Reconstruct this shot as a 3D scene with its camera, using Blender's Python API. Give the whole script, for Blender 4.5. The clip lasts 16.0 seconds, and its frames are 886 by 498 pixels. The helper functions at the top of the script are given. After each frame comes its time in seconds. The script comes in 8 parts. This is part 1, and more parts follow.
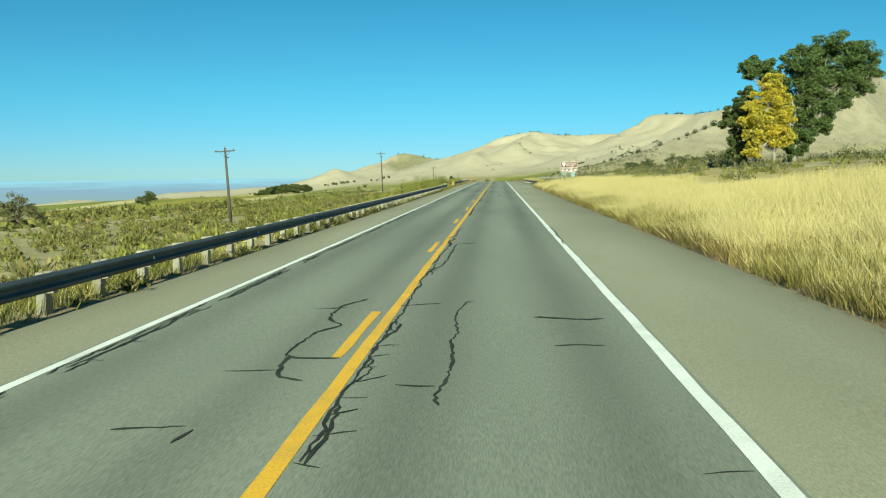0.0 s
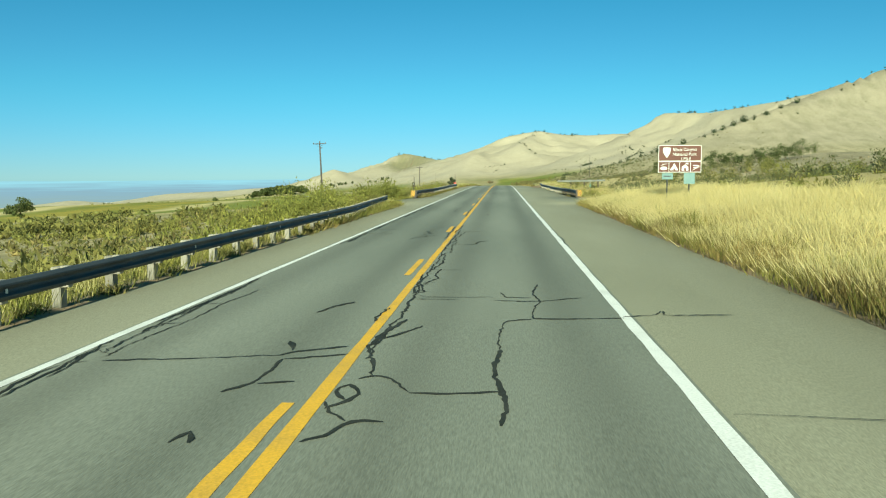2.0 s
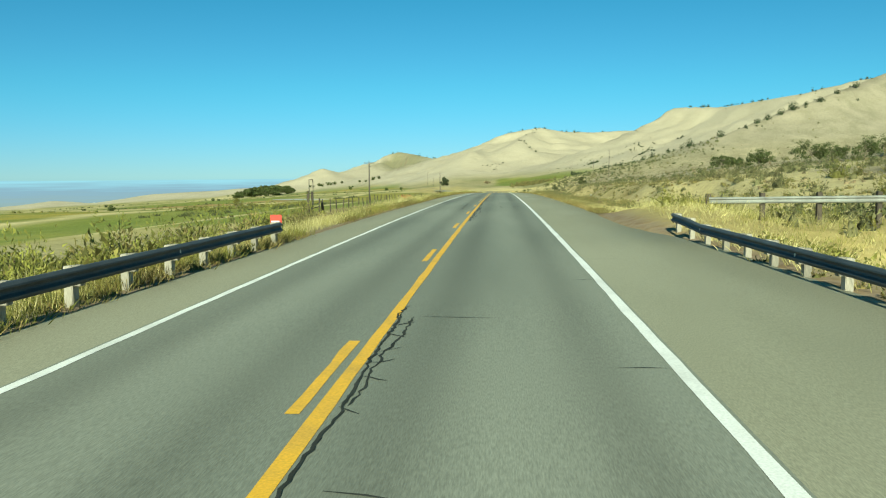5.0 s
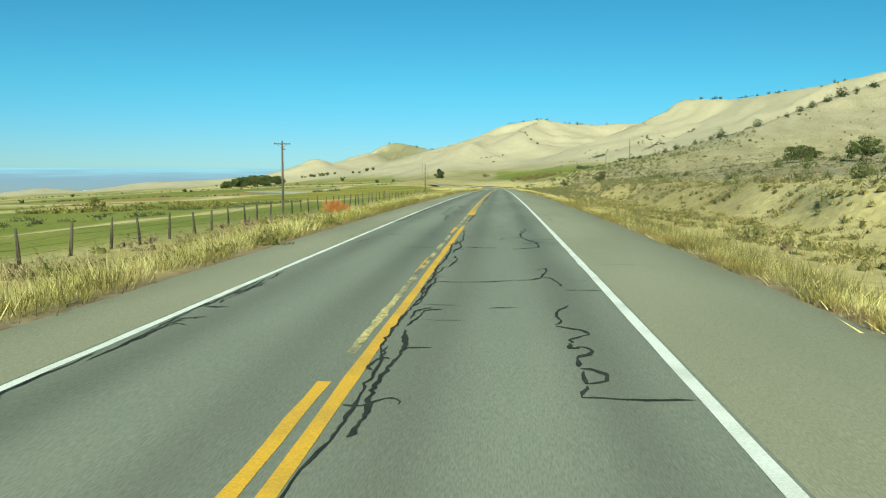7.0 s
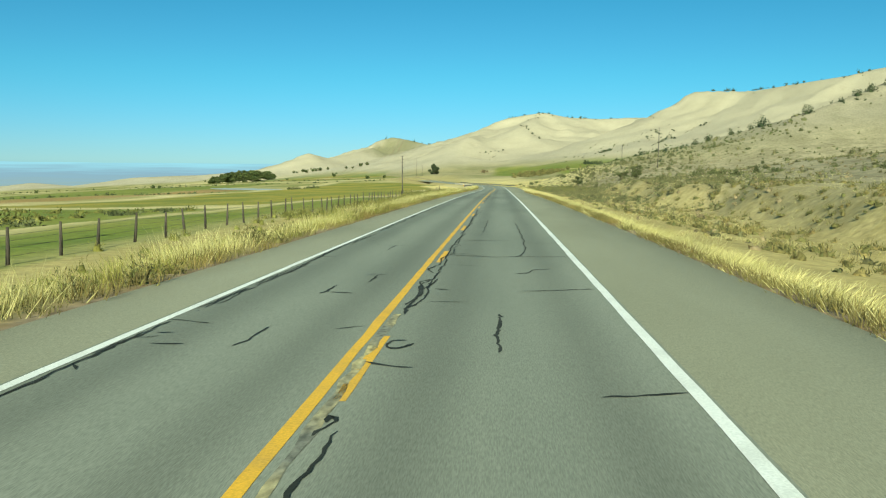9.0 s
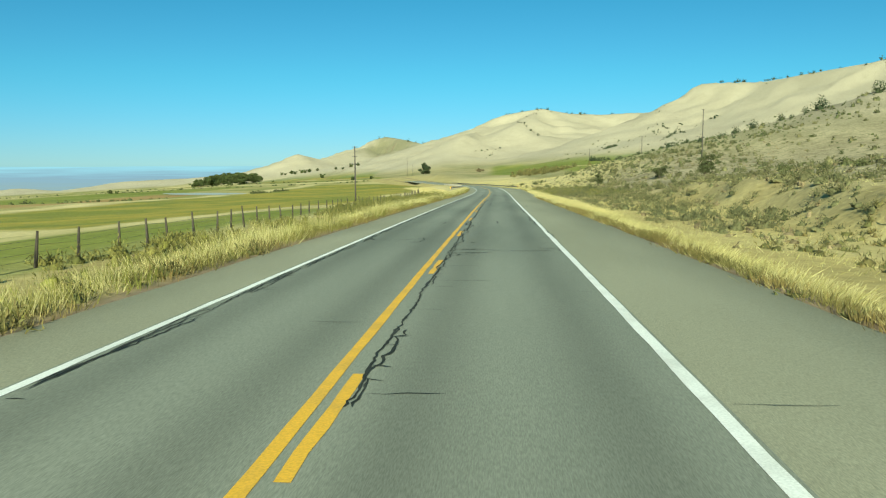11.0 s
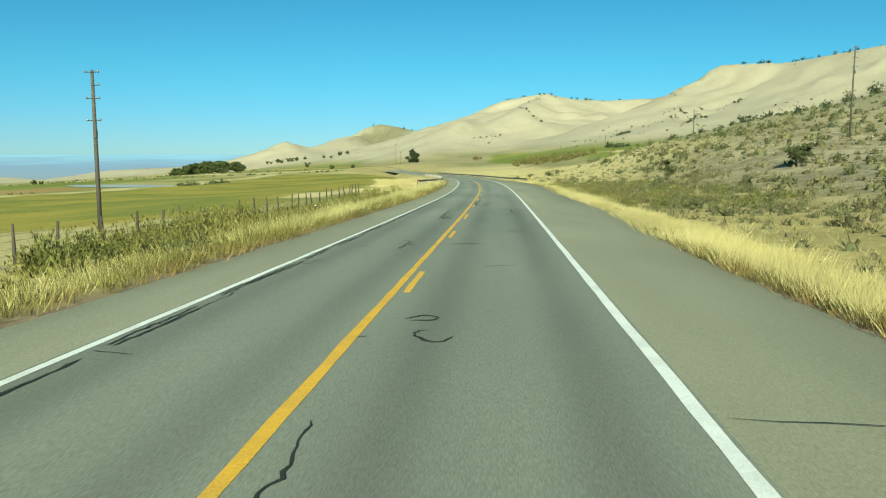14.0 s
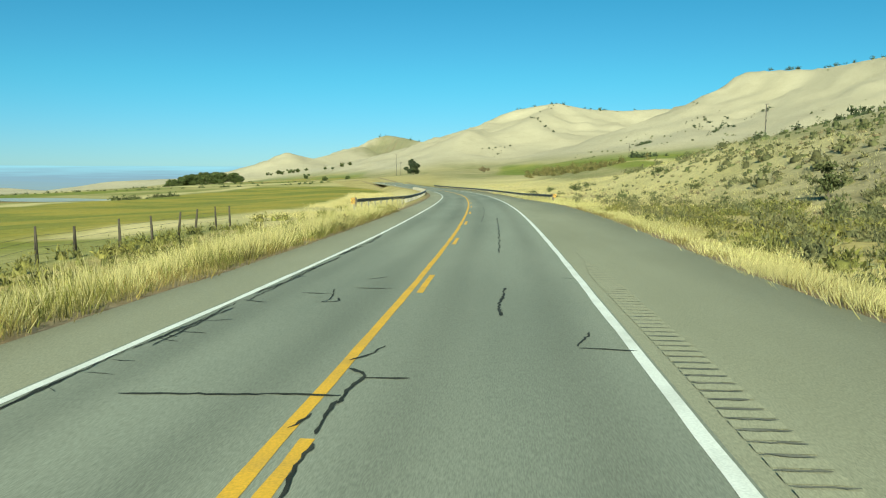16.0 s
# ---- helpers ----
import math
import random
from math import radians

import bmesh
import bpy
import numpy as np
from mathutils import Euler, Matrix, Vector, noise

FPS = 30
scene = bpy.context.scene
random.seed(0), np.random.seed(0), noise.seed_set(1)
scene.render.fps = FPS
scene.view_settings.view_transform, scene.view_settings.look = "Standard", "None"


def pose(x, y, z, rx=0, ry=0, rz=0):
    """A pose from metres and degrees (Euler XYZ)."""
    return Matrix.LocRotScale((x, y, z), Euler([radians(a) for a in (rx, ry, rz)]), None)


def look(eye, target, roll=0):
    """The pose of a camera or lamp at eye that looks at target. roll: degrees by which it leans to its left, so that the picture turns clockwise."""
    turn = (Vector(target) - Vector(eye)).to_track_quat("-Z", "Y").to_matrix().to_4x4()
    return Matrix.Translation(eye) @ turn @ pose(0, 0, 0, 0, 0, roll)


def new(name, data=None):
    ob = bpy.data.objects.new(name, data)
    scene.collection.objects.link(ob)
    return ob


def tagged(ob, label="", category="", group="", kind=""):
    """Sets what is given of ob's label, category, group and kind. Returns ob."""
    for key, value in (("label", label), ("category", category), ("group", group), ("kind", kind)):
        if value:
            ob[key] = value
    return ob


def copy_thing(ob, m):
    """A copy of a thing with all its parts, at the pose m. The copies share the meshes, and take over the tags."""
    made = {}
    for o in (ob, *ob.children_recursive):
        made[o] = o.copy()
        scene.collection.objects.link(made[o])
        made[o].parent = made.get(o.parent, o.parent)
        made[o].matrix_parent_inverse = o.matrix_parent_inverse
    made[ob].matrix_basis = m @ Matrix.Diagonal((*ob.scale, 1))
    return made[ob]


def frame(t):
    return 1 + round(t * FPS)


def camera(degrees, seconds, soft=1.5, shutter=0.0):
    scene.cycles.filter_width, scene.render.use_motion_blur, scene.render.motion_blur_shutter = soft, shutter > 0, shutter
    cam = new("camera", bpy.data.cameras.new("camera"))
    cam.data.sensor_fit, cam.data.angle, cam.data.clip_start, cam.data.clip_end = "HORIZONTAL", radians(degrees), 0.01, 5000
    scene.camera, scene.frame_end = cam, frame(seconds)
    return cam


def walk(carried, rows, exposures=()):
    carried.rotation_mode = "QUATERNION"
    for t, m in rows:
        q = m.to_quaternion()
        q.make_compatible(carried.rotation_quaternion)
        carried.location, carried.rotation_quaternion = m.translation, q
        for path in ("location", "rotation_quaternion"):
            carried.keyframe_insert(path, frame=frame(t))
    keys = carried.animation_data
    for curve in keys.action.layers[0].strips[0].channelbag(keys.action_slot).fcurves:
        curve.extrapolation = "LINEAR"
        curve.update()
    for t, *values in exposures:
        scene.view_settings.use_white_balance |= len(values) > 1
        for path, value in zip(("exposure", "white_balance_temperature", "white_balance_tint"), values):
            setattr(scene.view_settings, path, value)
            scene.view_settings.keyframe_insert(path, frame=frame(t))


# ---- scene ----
cam = camera(58.6, 16.0, 1.15)
# ---------------- camera and its drive ----------------
STATIONS = (  # seconds, x, y, z, yaw, pitch, roll
    (0, 0.10, 3.51, 2.096, 4.04, -5.35, -0.37),
    (0.5, 0.16, 20.10, 2.122, 4.07, -5.26, -0.44),
    (1, 0.22, 36.66, 2.158, 4.18, -5.41, -0.48),
    (1.5, 0.22, 53.10, 2.197, 4.26, -5.09, -0.32),
    (2, 0.20, 69.33, 2.218, 4.29, -5.27, -0.25),
    (2.5, 0.17, 85.62, 2.298, 4.26, -5.56, -0.16),
    (3, 0.16, 102.03, 2.340, 4.24, -5.51, -0.20),
    (3.5, 0.15, 118.39, 2.373, 4.27, -4.93, -0.66),
    (4, 0.14, 134.38, 2.413, 4.25, -5.30, -0.37),
    (4.2, 0.13, 140.05, 2.425, 4.22, -5.25, -0.40),
    (6.5, -0.01, 211.87, 2.461, 4.04, -5.73, 0.37),
    (7, -0.01, 226.99, 2.338, 4.05, -5.89, 0.52),
    (7.5, -0.01, 242.16, 2.195, 3.94, -5.97, 0.33),
    (8, 0.02, 257.42, 2.050, 3.96, -6.02, 0.05),
    (8.5, -0.01, 272.77, 1.879, 3.96, -6.06, 0.18),
    (9, -0.00, 288.19, 1.622, 4.02, -6.19, 0.70),
    (11.5, 0.02, 366.74, 0.114, 3.87, -6.18, -0.19),
    (12, 0.06, 382.06, -0.207, 3.88, -6.60, -0.28),
    (12.5, 0.10, 396.87, -0.571, 3.93, -6.59, 0.16),
    (13, 0.17, 411.30, -0.928, 3.86, -6.76, -0.26),
    (13.5, 0.25, 425.61, -1.266, 3.79, -6.68, 0.07),
    (14, 0.33, 439.93, -1.630, 3.86, -6.91, 0.19),
    (14.2, 0.37, 445.74, -1.774, 3.84, -6.30, 0.11),
    (14.3, 0.39, 448.64, -1.846, 3.84, -5.15, 0.08),
    (14.4, 0.41, 451.55, -1.918, 3.83, -7.45, 0.04),
    (14.5, 0.43, 454.45, -1.990, 3.82, -7.23, -0.00),
    (14.6, 0.46, 457.40, -2.077, 3.85, -6.70, 0.01),
    (14.7, 0.48, 460.36, -2.163, 3.88, -4.30, 0.03),
    (14.8, 0.51, 463.31, -2.250, 3.92, -1.95, 0.04),
    (14.9, 0.53, 466.27, -2.336, 3.95, -2.95, 0.06),
    (15, 0.56, 469.22, -2.423, 3.98, -5.75, 0.07),
    (15.5, 0.55, 484.10, -2.736, 4.24, -6.11, 0.57),
    (16, 0.55, 499.06, -3.010, 4.55, -6.01, 0.41),
)


def gaze(x, y, z, yaw, pitch, roll):
    a, b = radians(yaw), radians(pitch)
    return look((x, y, z), (x - math.sin(a) * math.cos(b), y + math.cos(a) * math.cos(b), z + math.sin(b)), roll)


walk(cam, [(r[0], gaze(*r[1:])) for r in STATIONS], ((0, 0.80, 6520, -17), (16, 0.80, 6520, -17)))

# ---------------- sky and sun ----------------
SUN_TRAVEL = Vector((0.025, 1.0, -0.50)).normalized()
world = bpy.data.worlds.new("world")
scene.world = world
world.use_nodes = True
wn, wl = world.node_tree.nodes, world.node_tree.links
sky = wn.new("ShaderNodeTexSky")
sky.sky_type = "NISHITA"
sky.sun_disc = False
sky.sun_elevation = math.asin(-SUN_TRAVEL.z)
sky.sun_rotation = math.atan2(-SUN_TRAVEL.x, -SUN_TRAVEL.y)
sky.altitude = 1900
sky.air_density, sky.dust_density, sky.ozone_density = 1.0, 0.1, 3.0
tint = wn.new("ShaderNodeMix")
tint.data_type, tint.blend_type = "RGBA", "MULTIPLY"
tint.inputs["Factor"].default_value = 1.0
air = wn.new("ShaderNodeValToRGB")   # clear, dry mountain air: deeper blue overhead, paler at the horizon
air.color_ramp.interpolation = "EASE"
air.color_ramp.elements[0].position, air.color_ramp.elements[0].color = 0.0, (0.46, 0.70, 1.05, 1)
air.color_ramp.elements[1].position, air.color_ramp.elements[1].color = 0.40, (0.215, 0.97, 1.00, 1)
low_air = air.color_ramp.elements.new(0.12)
low_air.color = (0.41, 0.89, 1.05, 1)
direction, height = wn.new("ShaderNodeTexCoord"), wn.new("ShaderNodeSeparateXYZ")
wl.new(direction.outputs["Generated"], height.inputs[0])
wl.new(height.outputs["Z"], air.inputs[0])
wl.new(air.outputs[0], tint.inputs["B"])
wl.new(sky.outputs[0], tint.inputs["A"])
wl.new(tint.outputs["Result"], wn["Background"].inputs[0])
wn["Background"].inputs[1].default_value = 0.0555
sun = new("sun", bpy.data.lights.new("sun", "SUN"))
sun.data.energy, sun.data.angle, sun.data.color = 5.0, radians(0.53), (1.0, 0.93, 0.80)
sun.matrix_world = look((0, 0, 0), SUN_TRAVEL)


# ---------------- materials ----------------
def material(name, base, other=None, scale=6.0, detail=6.0, fine=None, fine_amount=0.25, rough=0.85, metal=0.0,
             bump=0.3, bump_scale=60.0, per="", spread=0.25, stretch=(1, 1, 1), low=0.35, high=0.65, translucent=0.0, hue=None, tuft=0.0):
    """Procedural surface: two colours in patches, a finer grain, relief, and piece-to-piece variation."""
    m = bpy.data.materials.new(name)
    m.use_nodes = True
    nt = m.node_tree
    N, L = nt.nodes, nt.links
    bsdf = N["Principled BSDF"]
    bsdf.inputs["Roughness"].default_value, bsdf.inputs["Metallic"].default_value = rough, metal
    if rough > 0.7:
        bsdf.inputs["Specular IOR Level"].default_value = 0.25
    co = N.new("ShaderNodeTexCoord")
    mp = N.new("ShaderNodeMapping")
    mp.inputs["Scale"].default_value = stretch
    L.new(co.outputs["Object"], mp.inputs[0])
    big = N.new("ShaderNodeTexNoise")
    big.inputs["Scale"].default_value, big.inputs["Detail"].default_value = 1.0 / scale, detail
    L.new(mp.outputs[0], big.inputs["Vector"])
    ramp = N.new("ShaderNodeMapRange")
    ramp.inputs["From Min"].default_value, ramp.inputs["From Max"].default_value = low, high
    L.new(big.outputs["Fac"], ramp.inputs["Value"])
    mix = N.new("ShaderNodeMix")
    mix.data_type = "RGBA"
    mix.inputs["A"].default_value = (*base, 1)
    mix.inputs["B"].default_value = (*(other or [c * 0.75 for c in base]), 1)
    L.new(ramp.outputs[0], mix.inputs["Factor"])
    grain = N.new("ShaderNodeTexNoise")
    grain.inputs["Scale"].default_value, grain.inputs["Detail"].default_value = fine or bump_scale, 3
    L.new(mp.outputs[0], grain.inputs["Vector"])
    gr = N.new("ShaderNodeMapRange")
    gr.inputs["From Min"].default_value, gr.inputs["From Max"].default_value = 0.3, 0.7
    gr.inputs["To Min"].default_value, gr.inputs["To Max"].default_value = 1 - fine_amount, 1 + fine_amount
    L.new(grain.outputs["Fac"], gr.inputs["Value"])
    value = gr.outputs[0]
    if per:
        if per == "island":
            src = N.new("ShaderNodeNewGeometry").outputs["Random Per Island"]
        else:
            src = N.new("ShaderNodeObjectInfo").outputs["Random"]
        pr = N.new("ShaderNodeMapRange")
        pr.inputs["To Min"].default_value, pr.inputs["To Max"].default_value = 1 - spread, 1 + spread
        L.new(src, pr.inputs["Value"])
        mu = N.new("ShaderNodeMath")
        mu.operation = "MULTIPLY"
        L.new(value, mu.inputs[0])
        L.new(pr.outputs[0], mu.inputs[1])
        value = mu.outputs[0]
    if tuft:   # whole tufts are paler or darker
        src = N.new("ShaderNodeAttribute")
        src.attribute_name = "tuft"
        src = src.outputs["Fac"]
        tm = N.new("ShaderNodeMapRange")
        tm.inputs["To Min"].default_value, tm.inputs["To Max"].default_value = 1 - tuft, 1 + tuft
        L.new(src, tm.inputs["Value"])
        tu = N.new("ShaderNodeMath")
        tu.operation = "MULTIPLY"
        L.new(value, tu.inputs[0])
        L.new(tm.outputs[0], tu.inputs[1])
        value = tu.outputs[0]
    colour = mix.outputs["Result"]
    if hue:   # some blades or leaves are of another colour
        wn2 = N.new("ShaderNodeTexWhiteNoise")
        wn2.noise_dimensions = "1D"
        L.new(src, wn2.inputs["W"])
        hr = N.new("ShaderNodeMapRange")
        hr.inputs["From Min"].default_value, hr.inputs["From Max"].default_value = 0.45, 1.0
        L.new(wn2.outputs["Value"], hr.inputs["Value"])
        hm = N.new("ShaderNodeMix")
        hm.data_type = "RGBA"
        hm.inputs["B"].default_value = (*hue, 1)
        L.new(hr.outputs[0], hm.inputs["Factor"])
        L.new(colour, hm.inputs["A"])
        colour = hm.outputs["Result"]
    sc = N.new("ShaderNodeVectorMath")
    sc.operation = "SCALE"
    L.new(colour, sc.inputs[0])
    L.new(value, sc.inputs["Scale"])
    L.new(sc.outputs[0], bsdf.inputs["Base Color"])
    if bump:
        bp = N.new("ShaderNodeBump")
        bp.inputs["Strength"].default_value, bp.inputs["Distance"].default_value = bump, 0.02
        L.new(grain.outputs["Fac"], bp.inputs["Height"])
        L.new(bp.outputs[0], bsdf.inputs["Normal"])
    if translucent:
        tr = N.new("ShaderNodeBsdfTranslucent")
        L.new(sc.outputs[0], tr.inputs[0])
        ms = N.new("ShaderNodeMixShader")
        ms.inputs[0].default_value = translucent
        L.new(bsdf.outputs[0], ms.inputs[1])
        L.new(tr.outputs[0], ms.inputs[2])
        L.new(ms.outputs[0], N["Material Output"].inputs[0])
    return m


M_LANE = material("lane_asphalt", (0.164, 0.172, 0.139), (0.216, 0.222, 0.178), 2.6, stretch=(1, 0.12, 1), fine=90, fine_amount=0.2, rough=0.9, bump=0.25, bump_scale=90)
_n, _l = M_LANE.node_tree.nodes, M_LANE.node_tree.links
_at = _n.new("ShaderNodeAttribute")
_at.attribute_name = "worn"
_mr = _n.new("ShaderNodeMapRange")
_mr.clamp = False
_mr.inputs["To Min"].default_value, _mr.inputs["To Max"].default_value = 1.12, 0.84   # polished wheel tracks are darker
_l.new(_at.outputs["Fac"], _mr.inputs["Value"])
_sc = _n.new("ShaderNodeVectorMath")
_sc.operation = "SCALE"
_l.new(_n["Principled BSDF"].inputs["Base Color"].links[0].from_socket, _sc.inputs[0])
_l.new(_mr.outputs[0], _sc.inputs["Scale"])
_l.new(_sc.outputs[0], _n["Principled BSDF"].inputs["Base Color"])
M_SHOULDER = material("shoulder_asphalt", (0.315, 0.300, 0.212), (0.265, 0.254, 0.176), 3.0, stretch=(1, 0.2, 1), fine=80, fine_amount=0.2, rough=0.92, bump=0.3, bump_scale=80)
M_SEAL = material("crack_sealant", (0.020, 0.022, 0.017), (0.040, 0.041, 0.033), 0.5, rough=0.82, bump=0.1)
M_GROOVE = material("dark_groove_strip", (0.20, 0.19, 0.15), (0.13, 0.125, 0.10), 0.3, rough=0.9, bump=0.1)
M_WHITE = material("white_road_paint", (0.78, 0.77, 0.72), (0.62, 0.61, 0.56), 0.7, fine=40, fine_amount=0.12, rough=0.7, bump=0.1, low=0.45, high=0.75)
M_YELLOW = material("yellow_road_paint", (0.72, 0.40, 0.035), (0.55, 0.32, 0.05), 0.6, fine=40, fine_amount=0.15, rough=0.7, bump=0.1, low=0.45, high=0.75)
M_WORN = material("worn_yellow_paint", (0.50, 0.41, 0.19), (0.18, 0.175, 0.14), 0.8, stretch=(1, 0.5, 1), low=0.40, high=0.62, fine=14, fine_amount=0.45, rough=0.8, bump=0.1)
M_STRAW = material("dry_grass", (0.70, 0.595, 0.30), (0.61, 0.515, 0.25), 5.0, per="island", spread=0.08, fine=6, fine_amount=0.10, bump=0, translucent=0.42, hue=(0.53, 0.445, 0.18), tuft=0.08)
M_LEMON = material("lemon_dry_grass", (0.72, 0.615, 0.31), (0.61, 0.52, 0.245), 4.0, per="island", spread=0.10, fine=6, fine_amount=0.12, bump=0, translucent=0.42, hue=(0.46, 0.40, 0.15), tuft=0.16)
M_VERGE = material("verge_grass", (0.63, 0.55, 0.27), (0.49, 0.43, 0.185), 3.0, per="island", spread=0.22, fine=6, fine_amount=0.2, bump=0, translucent=0.3, hue=(0.27, 0.24, 0.07), tuft=0.26)
M_STRAWDK = material("brown_grass", (0.25, 0.175, 0.062), (0.165, 0.145, 0.045), 3.0, per="island", spread=0.35, fine=6, fine_amount=0.2, bump=0, translucent=0.2, hue=(0.12, 0.105, 0.032), tuft=0.3)
M_GREENGR = material("green_weeds", (0.20, 0.20, 0.042), (0.29, 0.25, 0.065), 2.5, per="island", spread=0.3, fine=6, fine_amount=0.2, bump=0, translucent=0.3, hue=(0.11, 0.12, 0.026), tuft=0.25)
M_SAGE = material("sagebrush_leaves", (0.125, 0.124, 0.056), (0.185, 0.162, 0.074), 9.0, per="island", spread=0.4, fine=4, fine_amount=0.25, bump=0, translucent=0.15, hue=(0.09, 0.092, 0.04))
M_SCRUB = material("olive_scrub_leaves", (0.168, 0.165, 0.045), (0.225, 0.195, 0.056), 9.0, per="island", spread=0.35, fine=4, fine_amount=0.25, bump=0, translucent=0.2, hue=(0.080, 0.082, 0.024))
M_YELLOWBRUSH = material("yellow_green_brush_leaves", (0.29, 0.272, 0.06), (0.195, 0.20, 0.047), 5.0, per="island", spread=0.35, fine=4, fine_amount=0.25, bump=0, translucent=0.28, hue=(0.13, 0.135, 0.034))
M_WILLOW = material("dark_willow_leaves", (0.058, 0.082, 0.026), (0.085, 0.105, 0.034), 5.0, per="island", spread=0.45, fine=3, fine_amount=0.25, bump=0, translucent=0.2, hue=(0.12, 0.125, 0.04))
M_RABBIT = material("rabbitbrush_leaves", (0.245, 0.226, 0.052), (0.165, 0.168, 0.045), 7.0, per="island", spread=0.35, fine=4, fine_amount=0.25, bump=0, translucent=0.25, hue=(0.13, 0.118, 0.034))
M_DARKBUSH = material("dark_shrub_leaves", (0.075, 0.085, 0.032), (0.11, 0.115, 0.045), 6.0, per="island", spread=0.4, fine=4, fine_amount=0.25, bump=0, translucent=0.15)
M_BROWNBUSH = material("brown_brush_leaves", (0.155, 0.138, 0.047), (0.11, 0.112, 0.04), 4.0, per="island", spread=0.4, fine=4, fine_amount=0.25, bump=0, translucent=0.2, hue=(0.23, 0.175, 0.065))
M_GREYBUSH = material("grey_brush_twigs", (0.27, 0.205, 0.11), (0.19, 0.15, 0.085), 6.0, per="island", spread=0.4, fine=4, fine_amount=0.25, bump=0, translucent=0.1, hue=(0.12, 0.10, 0.05))
M_REDWEED = material("red_weed", (0.56, 0.19, 0.055), (0.46, 0.21, 0.07), 1.0, per="island", spread=0.3, fine=6, bump=0, translucent=0.3, hue=(0.42, 0.20, 0.07))
M_COTTON = material("cottonwood_leaves", (0.078, 0.118, 0.034), (0.118, 0.152, 0.048), 4.0, per="island", spread=0.45, fine=3, fine_amount=0.25, bump=0, translucent=0.25)
M_GOLD = material("golden_leaves", (0.58, 0.43, 0.04), (0.42, 0.36, 0.05), 3.0, per="island", spread=0.35, fine=3, fine_amount=0.25, bump=0, translucent=0.25, hue=(0.24, 0.235, 0.04))
M_JUNIPER = material("juniper_foliage", (0.040, 0.055, 0.025), (0.06, 0.07, 0.03), 5.0, per="island", spread=0.4, fine=3, fine_amount=0.25, bump=0)
M_BARK = material("bark", (0.20, 0.16, 0.11), (0.12, 0.10, 0.07), 0.4, stretch=(1, 1, 0.2), fine=25, fine_amount=0.3, bump=0.8, bump_scale=25)
M_PALEBARK = material("pale_bark", (0.34, 0.31, 0.25), (0.22, 0.20, 0.155), 0.4, stretch=(1, 1, 0.2), fine=25, fine_amount=0.25, bump=0.5, bump_scale=25)
M_POLE = material("weathered_pole_wood", (0.095, 0.080, 0.066), (0.065, 0.057, 0.05), 0.5, stretch=(1, 1, 0.08), fine=40, fine_amount=0.3, bump=0.5, bump_scale=40)
M_POST = material("grey_post_wood", (0.34, 0.31, 0.25), (0.24, 0.22, 0.175), 0.3, stretch=(1, 1, 0.15), per="object", fine=50, fine_amount=0.25, bump=0.4, bump_scale=50)
M_FENCE = material("old_fence_wood", (0.050, 0.041, 0.031), (0.085, 0.068, 0.05), 0.3, stretch=(1, 1, 0.15), per="object", fine=50, fine_amount=0.3, bump=0.5, bump_scale=50)
M_RAIL = material("weathered_rail_steel", (0.075, 0.085, 0.092), (0.052, 0.058, 0.063), 0.8, fine=30, fine_amount=0.12, rough=0.6, metal=0.25, bump=0.05)
M_OLDRAIL = material("pale_weathered_steel", (0.29, 0.30, 0.265), (0.19, 0.19, 0.17), 0.9, fine=30, fine_amount=0.15, rough=0.65, metal=0.1, bump=0.05)
M_DARKSTEEL = material("dark_pipe_steel", (0.05, 0.05, 0.05), (0.09, 0.07, 0.05), 0.5, fine=40, rough=0.6, metal=0.4, bump=0.05)
M_SIGNBROWN = material("brown_sign_sheeting", (0.115, 0.035, 0.018), (0.10, 0.03, 0.016), 0.8, fine=30, fine_amount=0.05, rough=0.45, bump=0)
M_SIGNWHITE = material("white_sign_sheeting", (0.68, 0.68, 0.64), (0.60, 0.60, 0.56), 0.8, fine=30, fine_amount=0.06, rough=0.5, bump=0)
M_MARKYELLOW = material("yellow_reflective_sheeting", (0.80, 0.42, 0.02), (0.72, 0.38, 0.03), 0.3, fine=30, fine_amount=0.06, rough=0.45, bump=0)
M_BLACK = material("black_stripe_paint", (0.02, 0.018, 0.015), (0.03, 0.025, 0.02), 0.3, rough=0.6, bump=0)
M_GREENPAINT = material("green_post_paint", (0.03, 0.12, 0.06), (0.04, 0.14, 0.07), 0.3, rough=0.5, bump=0)
M_GLASS = material("grey_insulator", (0.20, 0.20, 0.20), (0.15, 0.15, 0.16), 0.2, rough=0.3, bump=0)
M_WIRE = material("wire", (0.10, 0.10, 0.10), (0.08, 0.08, 0.08), 0.5, rough=0.6, metal=0.5, bump=0)
# teal of the reflected sky is put into the plate colour
M_PLATE = material("sky_teal_plate", (0.17, 0.27, 0.26), (0.14, 0.23, 0.225), 0.5, fine=30, fine_amount=0.08, rough=0.5, bump=0)
M_RED = material("red_reflective_sheeting", (0.50, 0.05, 0.03), (0.42, 0.05, 0.03), 0.3, rough=0.45, bump=0)
M_POND = material("pond_water", (0.33, 0.36, 0.34), (0.38, 0.39, 0.35), 5.0, rough=0.5, bump=0.2, bump_scale=2)

